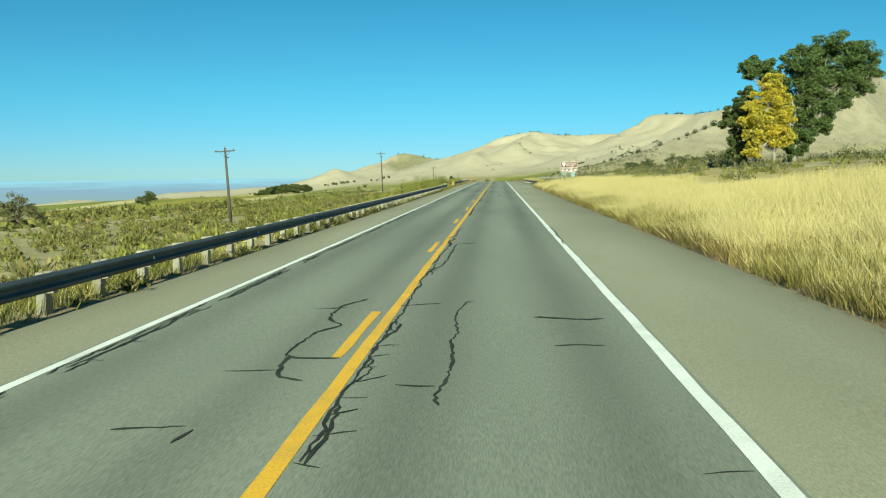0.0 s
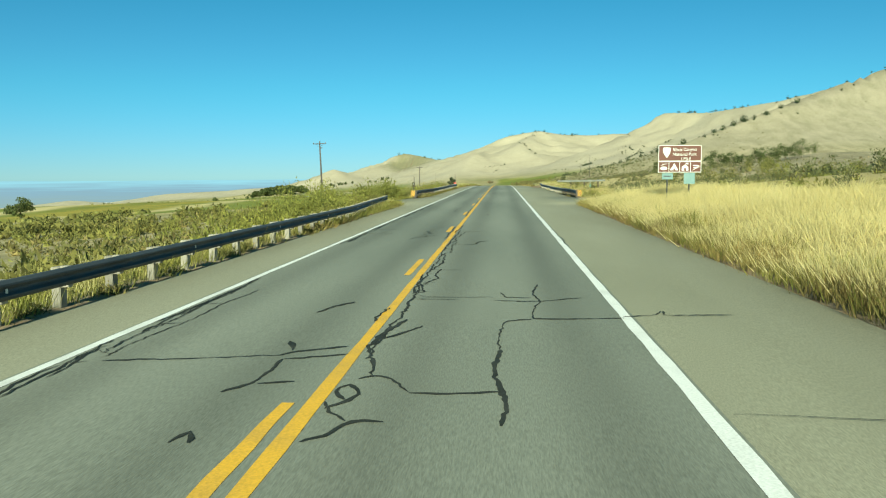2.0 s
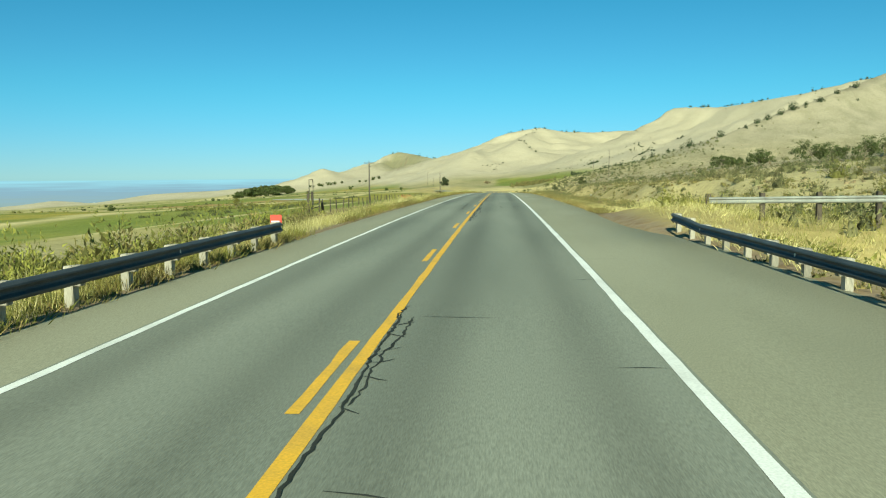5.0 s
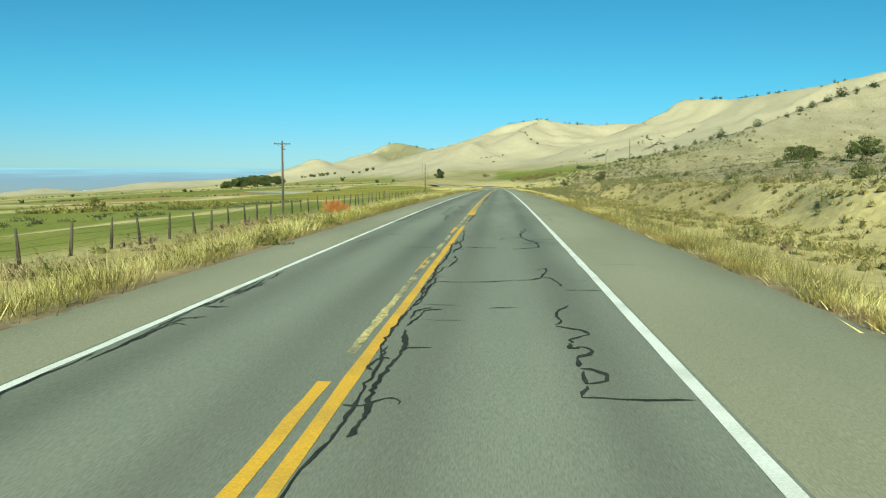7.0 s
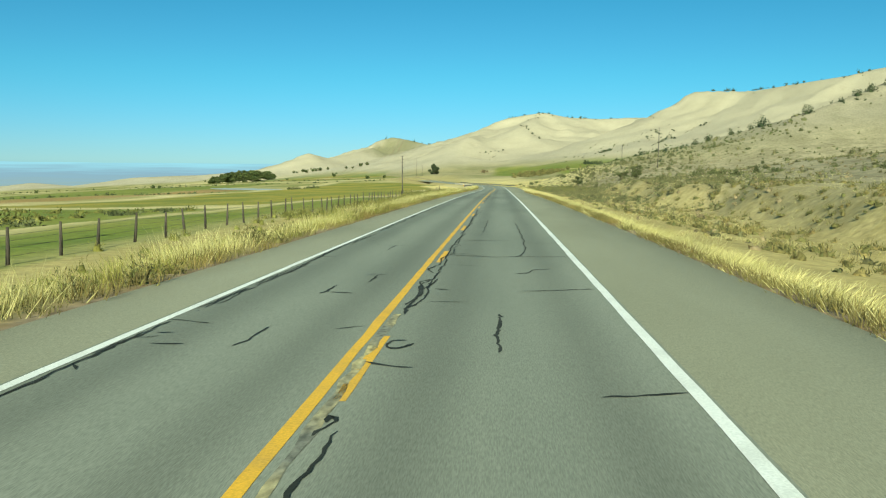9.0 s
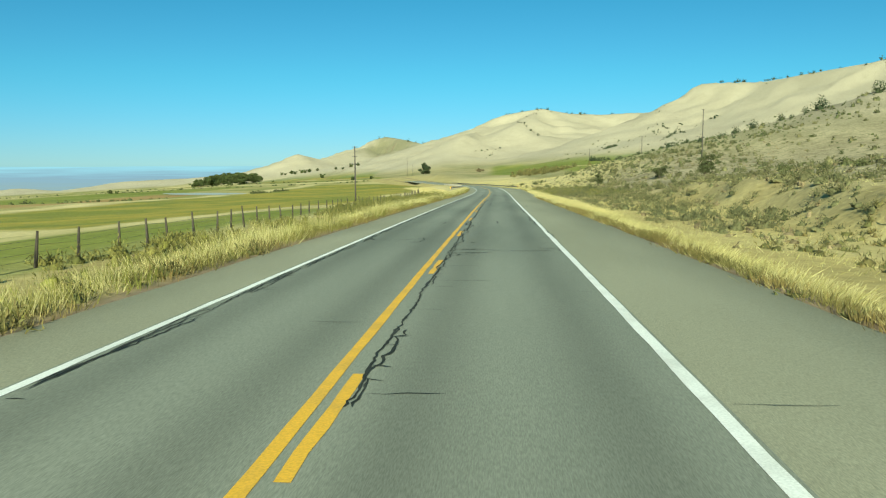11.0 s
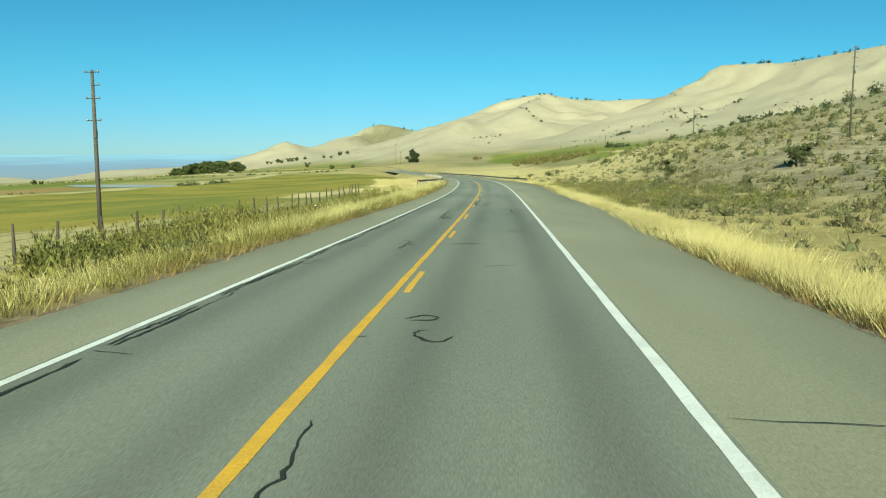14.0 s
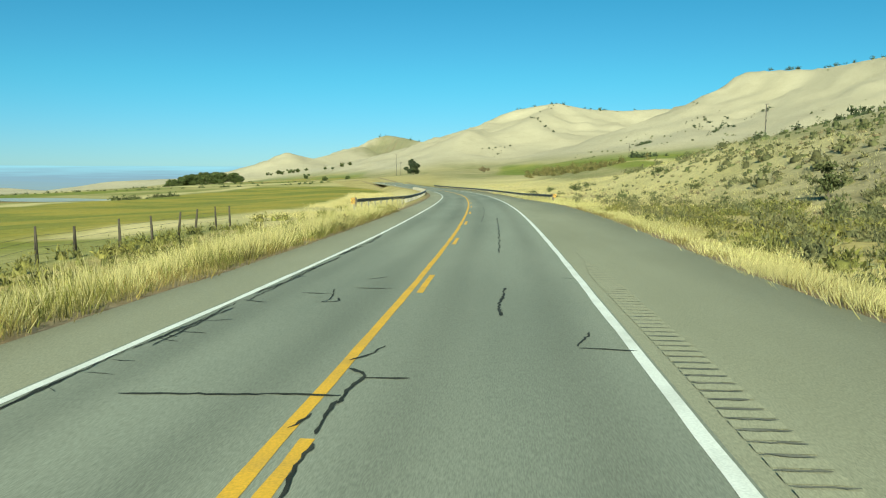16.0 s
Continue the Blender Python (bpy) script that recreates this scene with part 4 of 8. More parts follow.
    pour(0.04, 111.76, -2.44, 113.04, -2.42, 114.24, -2.48, 114.51, -2.31)
    pour(0.03, 114.59, -2.56, 114.68, -2.37)
    pour(0.04, 115.44, -2.44, 116.35, -2.43, 116.95, -2.26)
    pour(0.08, 109.02, -0.50, 109.38, -0.49, 109.74, -0.55, 109.78, -0.46, 109.95, -0.59, 109.99, -0.49)
    pour(0.07, 114.98, 0.82, 115.32, 0.95)
    pour(0.03, 115.03, 0.83, 115.05, 1.25)
    pour(0.025, 116.76, 1.29, 116.73, 1.94)
    pour(0.04, 108.31, -1.61, 108.62, -1.60, 108.95, -1.56, 109.71, -1.68, 109.80, -1.58)
    pour(0.04, 109.80, -1.58, 111.59, -1.64, 113.08, -1.65, 114.21, -1.62, 117.29, -1.63)
    pour(0.03, 111.05, -4.63, 112.27, -4.64, 112.92, -4.61, 114.39, -4.65, 115.53, -4.68)
    pour(0.03, 111.07, 1.72, 109.30, 1.87)
    pour(0.035, 128.30, -2.81, 128.42, -2.37)
    pour(0.04, 127.57, -2.09, 127.65, -1.63)
    pour(0.03, 131.46, -4.67, 131.95, -4.32)
    pour(0.05, 126.30, -2.53, 126.67, -2.51, 126.94, -2.41)
    pour(0.05, 125.59, -1.74, 125.62, -1.53)
    pour(0.09, 126.62, -0.96, 126.66, -0.82)
    pour(0.05, 126.62, -0.81, 126.30, -0.49)
    pour(0.05, 128.33, -1.09, 128.28, -0.91, 127.94, -0.74)
    pour(0.035, 127.89, -0.74, 127.77, -0.86, 127.78, -0.43)
    pour(0.03, 130.92, -1.37, 130.84, -0.57)
    pour(0.05, 130.92, -0.94, 130.31, -0.78)
    pour(0.03, 129.99, -1.83, 130.03, -1.60)
    pour(0.03, 124.68, -1.58, 125.82, -1.57, 127.68, -1.66, 129.92, -1.69, 132.92, -1.65)
    pour(0.04, 143.32, -4.51, 143.50, -3.71)
    pour(0.03, 146.04, -4.75, 146.36, -3.49)
    pour(0.03, 152.46, -3.97, 152.65, -3.38, 152.76, -2.28)
    pour(0.045, 142.57, -1.19, 142.59, -0.79, 142.45, -0.61, 142.24, -0.54, 142.07, -0.59, 142.07, -0.95, 142.24, -1.30)
    pour(0.035, 143.55, -1.15, 143.63, -0.79)
    pour(0.05, 143.78, -0.84, 143.66, -0.66, 144.11, -0.81, 144.73, -0.63, 145.10, -0.69, 145.42, -0.97)
    pour(0.025, 153.36, -0.89, 153.67, 0.52, 153.48, 0.89)
    pour(0.07, 148.07, 0.10, 147.44, 0.25)
    pour(0.05, 156.16, -0.79, 158.27, -0.91, 157.53, -0.58, 159.92, -0.73, 160.28, -0.45)
    pour(0.03, 156.17, 0.57, 156.43, 1.44)
    pour(0.035, 140.63, -1.65, 141.69, -1.64, 142.55, -1.60, 143.39, -1.61, 145.49, -1.62, 150.08, -1.70)
    pour(0.03, 147.40, 1.79, 144.41, 1.86)
    pour(0.10, 218.88, 0.08, 218.02, 0.09, 217.22, 0.16)
    pour(0.035, 218.66, -0.29, 218.71, 0.11)
    pour(0.035, 218.84, 0.77, 219.00, 1.14)
    pour(0.09, 218.64, 1.21, 218.20, 1.00, 217.34, 0.90)
    pour(0.05, 217.34, 0.90, 216.68, 0.99, 216.29, 1.18, 216.12, 1.42, 216.15, 1.74)
    pour(0.03, 215.93, 0.24, 216.05, 1.12)
    pour(0.10, 214.32, 1.13, 213.99, 0.85, 213.76, 0.94, 213.43, 0.99, 213.16, 1.15, 212.80, 1.21)
    pour(0.07, 213.43, 0.99, 213.27, 0.83, 213.21, 0.64)
    pour(0.07, 214.12, -2.39, 214.72, -2.35, 215.38, -2.37, 216.01, -2.33, 216.77, -2.38, 216.87, -2.31)
    pour(0.06, 218.61, -2.52, 219.13, -2.43, 219.36, -2.50)
    pour(0.05, 215.66, -1.29, 214.68, -1.26, 213.99, -1.30, 213.55, -1.34)
    pour(0.05, 214.91, -1.12, 214.39, -1.22, 213.75, -1.19, 213.41, -1.13, 213.35, -1.32)
    pour(0.035, 215.85, -1.31, 215.83, -1.04, 215.76, -0.72)
    pour(0.05, 219.27, -2.65, 219.36, -2.50, 220.19, -2.42, 220.83, -2.53, 221.09, -2.35, 221.60, -2.39)
    pour(0.05, 221.60, -2.39, 222.33, -2.42, 223.15, -2.54, 223.94, -2.43, 225.06, -2.54, 225.84, -2.48, 227.04, -2.41)
    pour(0.04, 220.19, -2.42, 220.29, -2.25, 220.25, -1.82)
    pour(0.03, 222.21, -2.63, 222.17, -2.41)
    pour(0.03, 220.98, -2.68, 220.96, -2.43)
    pour(0.03, 223.32, -2.72, 223.12, -2.17)
    pour(0.03, 225.06, -2.50, 225.47, -2.06)
    pour(0.025, 221.61, -4.95, 222.89, -4.92)
    pour(0.12, 220.09, 1.37, 219.57, 1.31, 219.11, 1.25, 218.64, 1.21)
    pour(0.035, 218.91, 1.08, 218.90, 1.22, 218.98, 1.85)
    pour(0.04, 218.40, -1.33, 218.94, -1.33, 218.91, -0.85)
    pour(0.05, 218.41, -1.31, 218.55, -1.12, 218.56, -0.96)
    pour(0.05, 220.00, -1.40, 220.52, -1.24)
    pour(0.04, 221.57, -1.39, 221.96, -1.09, 222.12, -0.69)
    pour(0.06, 221.85, -1.28, 222.59, -1.41, 223.86, -1.37, 225.20, -1.29)
    pour(0.03, 223.55, -1.33, 223.65, -0.73)
    pour(0.03, 225.69, -1.49, 225.40, -0.84)
    pour(0.03, 225.59, 2.06, 225.62, 2.29)
    pour(0.035, 237.82, -4.64, 238.09, -4.25)
    pour(0.08, 233.04, -1.19, 233.57, -1.18, 234.19, -1.20, 234.76, -1.18, 235.73, -1.17, 236.44, -1.16, 237.42, -1.22)
    pour(0.05, 233.90, -1.42, 233.90, -1.23, 234.12, -1.15, 234.24, -1.04, 234.14, -0.92, 233.96, -0.88)
    pour(0.05, 235.20, -1.37, 235.29, -1.43, 235.60, -1.38, 235.88, -1.27, 235.73, -1.20)
    pour(0.03, 236.32, -1.14, 236.39, -0.77)
    pour(0.05, 237.73, -1.25, 239.02, -1.16, 239.13, -0.89)
    pour(0.05, 238.24, -1.28, 239.00, -1.30, 239.24, -1.08)
    pour(0.06, 239.41, -1.34, 240.88, -1.26, 242.71, -1.29)
    pour(0.035, 242.31, -1.26, 242.47, -0.17, 242.85, 0.59)
    pour(0.05, 242.85, 0.59, 243.17, 0.88, 245.02, 1.08, 244.55, 0.85)
    pour(0.05, 243.39, 0.89, 243.20, 1.11, 241.97, 1.18)
    pour(0.03, 241.50, 1.22, 241.60, 1.92)
    pour(0.03, 239.35, -0.16, 239.50, 0.31)
    pour(0.06, 239.74, 1.13, 239.28, 0.91, 238.69, 0.88, 238.27, 0.96, 238.08, 0.82)
    pour(0.06, 237.98, 0.81, 237.70, 1.14, 237.41, 1.21, 237.08, 0.90, 236.81, 0.90)
    pour(0.08, 236.81, 0.90, 236.48, 0.91, 236.65, 1.09, 236.34, 1.16, 236.08, 0.90)
    pour(0.07, 236.08, 0.92, 235.59, 0.92)
    pour(0.07, 235.55, 0.92, 235.52, 1.06, 235.20, 1.21, 234.92, 1.10, 234.85, 0.91, 235.45, 0.91)
    pour(0.1, 234.81, 0.89, 234.40, 0.81)
    pour(0.035, 234.37, 0.80, 234.40, 1.91)
    pour(0.1, 248.30, -1.23, 248.69, -1.22, 249.13, -1.19, 249.80, -1.13, 250.50, -1.15, 251.33, -1.21, 252.18, -1.19)
    pour(0.05, 249.42, -1.43, 249.37, -1.16, 249.35, -0.95, 249.22, -1.00)
    pour(0.04, 249.97, -1.31, 250.09, -1.15, 249.93, -0.75, 249.96, -0.46)
    pour(0.04, 250.12, -0.77, 249.94, -0.61, 249.87, -0.36, 249.99, -0.17, 250.12, -0.15)
    pour(0.06, 252.18, -1.19, 253.80, -1.20, 255.45, -1.29, 257.30, -1.28)
    pour(0.03, 254.22, -1.32, 253.98, -0.70)
    pour(0.03, 256.61, -1.45, 256.34, -1.02)
    pour(0.03, 258.83, -1.30, 258.94, -0.37, 260.10, 0.21, 259.77, 0.58)
    pour(0.04, 249.60, -2.94, 249.70, -2.58, 249.72, -2.00, 249.70, -1.89)
    pour(0.04, 250.48, -4.38, 251.15, -4.37, 251.86, -4.38, 252.26, -4.20)
    pour(0.03, 254.49, -3.94, 254.48, -3.23)
    pour(0.03, 254.79, -2.62, 255.10, -2.03)
    pour(0.03, 255.31, -2.52, 254.44, -2.28)
    pour(0.025, 253.07, -5.03, 254.04, -5.04, 256.20, -5.03)
    pour(0.08, 249.59, 0.38, 249.80, 0.79, 249.99, 0.90, 250.40, 1.15, 250.72, 1.17, 251.30, 1.15)
    pour(0.05, 251.57, 0.70, 251.55, 1.07, 251.70, 1.18, 251.47, 1.52, 251.45, 1.88)
    pour(0.08, 251.70, 1.18, 252.12, 1.14, 252.72, 0.94, 253.43, 0.90, 254.01, 0.76)
    pour(0.05, 252.79, 0.95, 253.09, 1.14, 253.34, 1.88)
    pour(0.04, 252.36, 1.16, 252.25, 1.89)
    pour(0.04, 252.80, 0.03, 253.54, 0.10, 253.91, 0.61, 254.01, 0.76)
    pour(0.06, 254.01, 0.76, 255.42, 0.81, 255.67, 0.70, 256.57, 0.92, 256.86, 0.76, 257.57, 1.03, 258.70, 1.00)
    pour(0.03, 257.36, 0.43, 257.19, 1.33)
    pour(0.03, 259.30, 2.55, 256.94, 2.52)
    pour(0.06, 270.24, -1.42, 269.39, -1.29, 269.37, -1.49)
    pour(0.06, 269.11, -0.85, 269.20, -1.10, 268.64, -1.24, 268.28, -1.42, 267.52, -1.29, 266.96, -1.39)
    pour(0.05, 266.76, -1.77, 266.65, -1.50, 267.10, -1.35)
    pour(0.1, 266.65, -1.50, 266.03, -1.38, 265.62, -1.43, 265.08, -1.36, 264.53, -1.33)
    pour(0.08, 264.53, -1.33, 264.32, -1.35, 264.24, -1.44, 263.86, -1.47, 263.46, -1.45)
    pour(0.05, 265.16, -3.16, 265.11, -2.77, 264.90, -2.63, 264.72, -2.28)
    pour(0.07, 264.75, -2.55, 264.99, -2.66, 265.53, -2.67, 266.49, -2.66, 266.74, -2.57)
    pour(0.035, 266.74, -2.57, 266.76, -2.04)
    pour(0.04, 264.99, -2.66, 265.14, -2.41, 265.46, -2.24)
    pour(0.035, 267.07, -4.08, 266.89, -3.66, 267.18, -2.69)
    pour(0.09, 267.18, -2.69, 267.14, -2.53, 267.56, -2.67, 267.70, -2.79)
    pour(0.06, 267.40, -2.75, 267.86, -2.71, 269.27, -2.78, 270.11, -3.03, 271.34, -3.29)
    pour(0.05, 267.71, -2.59, 268.89, -2.61, 269.30, -2.39, 269.95, -2.11)
    pour(0.03, 269.01, -4.50, 269.64, -3.28, 269.72, -2.29, 269.95, -2.11)
    pour(0.04, 268.57, -4.36, 268.62, -3.74, 269.39, -3.75, 268.27, -3.73)
    pour(0.05, 265.59, -3.93, 266.27, -4.01, 266.29, -3.70)
    pour(0.04, 265.57, -3.92, 265.66, -3.51)
    pour(0.04, 271.88, -3.79, 271.82, -3.10, 274.36, -3.15, 281.13, -3.31)
    pour(0.06, 271.14, -2.51, 272.28, -2.59, 273.66, -2.36)
    pour(0.03, 273.72, -3.41, 273.87, -2.54)
    pour(0.03, 271.26, -4.29, 272.46, -4.30, 273.87, -4.32)
    pour(0.04, 267.58, -4.32, 267.92, -3.89, 267.61, -3.84)
    pour(0.03, 271.96, -1.36, 272.06, -0.88)
    pour(0.035, 269.50, 0.16, 269.02, 0.35, 268.90, 0.77, 268.91, 1.29)
    pour(0.025, 268.99, 1.40, 269.02, 2.21)
    pour(0.03, 273.30, 1.00, 273.34, 1.59)
    pour(0.04, 271.03, 2.55, 269.69, 2.51, 268.94, 2.58)
    pour(0.07, 267.14, 2.54, 266.33, 2.51, 265.73, 2.49)
    pour(0.06, 265.55, 2.48, 265.05, 2.55, 264.21, 2.46)
    pour(0.05, 280.36, -3.18, 281.65, -3.21, 282.47, -3.18, 283.10, -3.19, 283.52, -3.14)
    pour(0.045, 282.47, -3.18, 282.51, -2.69, 282.81, -2.74, 282.88, -2.99, 283.03, -2.83)
    pour(0.06, 279.90, -2.48, 280.60, -2.61, 281.01, -2.56, 281.16, -2.16)
    pour(0.06, 281.01, -2.56, 281.45, -2.72, 282.08, -2.79, 282.51, -2.72, 282.68, -2.52, 282.52, -1.91)
    pour(0.05, 280.60, -2.61, 280.33, -1.90)
    pour(0.035, 282.23, -2.62, 282.64, -1.97)
    pour(0.06, 282.57, -2.74, 283.32, -2.61, 283.61, -2.50, 284.45, -2.66, 285.12, -2.65)
    pour(0.03, 283.43, -2.46, 283.53, -2.14)
    pour(0.045, 285.40, -3.23, 286.35, -3.21, 287.93, -3.20)
    pour(0.05, 285.30, -3.21, 285.95, -2.78, 286.73, -2.33)
    pour(0.04, 282.84, -2.46, 282.80, -2.13)
    pour(0.03, 281.77, -4.74, 284.04, -4.94, 286.48, -4.83, 287.76, -4.89)
    pour(0.06, 282.18, -1.64, 282.93, -1.41)
    pour(0.035, 282.47, -1.56, 282.47, -0.58)
    pour(0.03, 285.24, -1.37, 284.83, -0.95)
    pour(0.03, 286.52, -1.51, 286.60, -0.66)
    pour(0.08, 280.36, 0.96, 280.81, 1.00, 281.34, 1.19, 281.42, 1.41, 281.32, 1.71, 281.05, 1.91)
    pour(0.045, 282.84, 1.02, 282.81, 1.33, 282.72, 1.89)
    pour(0.055, 283.06, 0.73, 282.98, 0.91, 283.24, 0.96, 283.80, 0.78, 284.25, 0.77, 284.45, 0.89, 284.66, 1.85)
    pour(0.04, 285.68, 0.71, 286.24, 1.31)
    pour(0.035, 285.70, 0.98, 285.33, 1.03, 285.45, 1.89)
    pour(0.045, 297.46, -3.24, 297.88, -3.15, 298.70, -3.11)
    pour(0.03, 298.69, -2.22, 298.95, -1.83)
    pour(0.035, 297.45, -4.27, 297.54, -3.86)
    pour(0.03, 298.13, -4.49, 298.16, -4.23)
    pour(0.03, 299.09, -4.72, 298.91, -3.99)
    pour(0.08, 297.52, 0.04, 300.16, 0.03)
    pour(0.035, 295.70, 1.03, 295.98, 1.87)
    pour(0.05, 297.89, -1.03, 297.61, -1.19, 297.59, -1.33, 298.04, -1.33, 298.07, -1.11)
    pour(0.05, 296.86, -1.48, 296.69, -1.20, 296.66, -0.92)
    pour(0.07, 294.29, -1.48, 294.53, -1.42, 294.66, -1.33, 294.81, -1.38, 294.77, -1.47, 294.59, -1.45)
    pour(0.055, 301.89, -3.16, 302.25, -3.12, 303.01, -3.11)
    pour(0.04, 302.12, -3.09, 302.07, -2.61)
    pour(0.05, 303.55, -2.57, 304.65, -2.51)
    pour(0.03, 304.76, -2.80, 304.83, -2.32)
    pour(0.05, 310.50, -3.15, 312.15, -3.11)
    pour(0.03, 312.03, -3.76, 312.04, -2.74)
    pour(0.04, 305.48, 0.38, 305.66, 0.71, 306.30, 0.81, 306.43, 1.19)
    pour(0.04, 302.76, 0.42, 303.01, 1.16, 303.24, 1.87)
    pour(0.035, 309.32, -1.24, 309.22, -0.72, 309.02, -0.05, 309.29, 0.54, 309.51, 1.90)
    pour(0.05, 309.29, 0.50, 310.43, 0.76, 315.49, 0.86, 319.84, 0.82, 325.14, 0.80)
    pour(0.03, 313.92, 0.80, 314.02, 1.90)
    pour(0.03, 314.51, -1.22, 314.82, 0.44)
    pour(0.04, 318.69, -0.59, 327.58, -0.54)
    pour(0.06, 300.49, -1.46, 300.85, -1.35, 301.44, -1.31, 302.16, -1.26, 302.81, -1.27, 304.23, -1.26)
    pour(0.08, 300.89, -1.51, 301.43, -1.43, 302.41, -1.42, 303.44, -1.47, 304.08, -1.35)
    pour(0.08, 302.60, -1.43, 303.80, -1.53, 304.22, -1.32)
    pour(0.04, 302.83, -1.18, 302.74, -0.93)
    pour(0.06, 305.28, -1.40, 305.97, -1.56, 307.02, -1.41, 308.52, -1.42, 309.76, -1.28)
    pour(0.06, 378.18, -4.20, 378.69, -4.45, 379.12, -4.49)
    pour(0.035, 378.30, -4.20, 378.55, -3.34, 378.78, -2.84, 379.33, -2.37)
    pour(0.05, 377.37, -2.92, 377.66, -2.61, 378.01, -2.66, 378.32, -2.52, 379.68, -2.66)
    pour(0.05, 374.81, -1.25, 374.85, -0.87, 374.91, -0.50)
    pour(0.1, 374.74, -0.79, 374.79, -0.66)
    pour(0.05, 374.57, -1.26, 374.63, -0.57, 374.63, -0.25, 374.40, -0.03, 374.47, 0.09)
    pour(0.045, 374.41, 0.37, 374.43, 0.94, 374.52, 1.39, 374.60, 1.65)
    pour(0.05, 375.33, 1.20, 375.39, 1.89)
    pour(0.03, 379.74, 0.81, 379.94, 1.90)
    pour(0.04, 377.43, 1.42, 377.49, 1.88)
    pour(0.06, 384.43, 2.04, 380.99, 2.12)
    pour(0.05, 375.09, 1.87, 374.38, 1.89)
    pour(0.07, 373.20, -1.31, 373.33, -1.18, 373.16, -1.00, 372.92, -1.04, 372.86, -1.17)
    pour(0.05, 373.66, -1.36, 373.61, -1.09)
    pour(0.06, 377.55, -0.91, 377.21, -0.73)
    pour(0.04, 390.15, -4.24, 390.28, -3.32, 390.35, -2.70, 390.22, -2.21, 390.29, -1.62)
    pour(0.06, 389.39, -2.66, 390.05, -2.60, 390.98, -2.64)
    pour(0.07, 387.94, -2.65, 388.40, -2.62)
    pour(0.03, 395.12, -3.13, 395.28, -2.82)
    pour(0.045, 390.01, -1.54, 390.31, -1.35, 390.20, -0.57)
    pour(0.08, 389.92, -1.57, 388.84, -1.48, 388.12, -1.44)
    pour(0.1, 389.20, -1.41, 388.59, -1.43, 388.13, -1.36)
    pour(0.07, 390.11, -1.51, 390.93, -1.46, 391.92, -1.50, 391.93, -1.33, 390.31, -1.31)
    pour(0.09, 389.75, -0.00, 391.94, 0.02)
    pour(0.05, 398.27, 1.84, 394.89, 1.79, 392.98, 1.72)
    pour(0.08, 392.98, 1.72, 392.10, 1.90, 390.89, 1.85, 389.53, 1.83)
    pour(0.09, 389.53, 1.83, 388.78, 1.88)
    pour(0.04, 389.51, 1.21, 389.52, 1.82)
    pour(0.035, 393.90, -1.42, 393.72, -1.09, 393.45, -0.57)
    pour(0.03, 396.81, -1.55, 396.79, -0.70)
    pour(0.035, 405.36, -3.46, 405.43, -2.91, 405.56, -1.97)
    pour(0.04, 406.42, -3.24, 406.57, -2.84)
    pour(0.03, 411.24, -3.45, 411.23, -2.92)
    pour(0.04, 406.17, -1.47, 406.25, -0.83)
    pour(0.04, 408.77, 0.85, 408.64, 1.00, 408.60, 1.86)
    pour(0.04, 408.51, 0.86, 408.83, 1.05)
    pour(0.05, 412.59, 1.84, 410.30, 1.74, 408.79, 1.82)
    pour(0.07, 408.42, 1.83, 406.99, 1.85, 405.55, 1.84, 404.80, 1.83)
    pour(0.12, 404.88, 1.80, 404.39, 1.78, 404.27, 1.88)
    pour(0.03, 410.93, 1.44, 410.97, 1.82)
    pour(0.03, 404.78, 1.95, 404.81, 2.31)
    pour(0.05, 405.07, -1.37, 405.48, -1.39, 404.96, -1.57)
    pour(0.035, 423.00, -3.67, 423.28, -2.80, 423.61, -2.16)
    pour(0.06, 418.94, -0.67, 419.48, -0.60, 420.20, -0.63, 420.80, -0.65, 422.27, -0.67)
    pour(0.06, 422.27, -0.67, 424.04, -0.68, 425.84, -0.66, 428.63, -0.66, 432.10, -0.69)
    pour(0.035, 423.99, -1.52, 423.95, -0.60)
    pour(0.045, 423.77, -1.49, 425.24, -1.48)
    pour(0.035, 421.59, -1.58, 421.85, -1.35, 422.04, -0.68)
    pour(0.035, 421.74, -1.61, 421.66, -1.32, 421.71, -0.99)
    pour(0.03, 423.06, -0.96, 423.07, -0.72)
    pour(0.045, 424.33, 0.68, 423.97, 0.70, 423.82, 1.12, 424.25, 1.88)
    pour(0.05, 421.88, 1.57, 421.89, 1.86)
    pour(0.06, 418.77, 1.48, 418.76, 1.90)
    pour(0.035, 428.77, 2.49, 426.93, 2.55, 424.66, 2.50)
    pour(0.06, 420.49, 2.51, 419.75, 2.51, 418.95, 2.50, 418.29, 2.53, 417.97, 2.50)
    pour(0.04, 421.34, 1.86, 420.01, 1.85, 418.92, 1.85)
    pour(0.045, 433.39, -3.19, 433.39, -2.91, 433.63, -2.42)
    pour(0.06, 431.62, -1.39, 432.15, -1.36, 432.91, -1.36, 433.67, -1.42, 434.72, -1.46, 435.22, -1.44, 436.08, -1.42)
    pour(0.06, 432.02, -1.38, 432.69, -1.36, 433.07, -1.33)
    pour(0.06, 433.86, -1.51, 434.07, -1.37, 434.84, -1.43, 435.36, -1.34, 435.48, -1.54)
    pour(0.06, 437.47, -1.46, 439.29, -1.38)
    pour(0.03, 438.46, -1.37, 438.65, -0.78)
    pour(0.12, 436.04, 1.81, 435.18, 1.87)
    pour(0.055, 451.17, -1.16, 451.56, -0.94, 451.39, -0.69, 451.07, -0.76, 451.07, -1.12)
    pour(0.05, 450.38, -0.76, 450.37, -0.88, 450.07, -0.91, 449.59, -0.66, 449.64, -0.50, 449.97, -0.43)
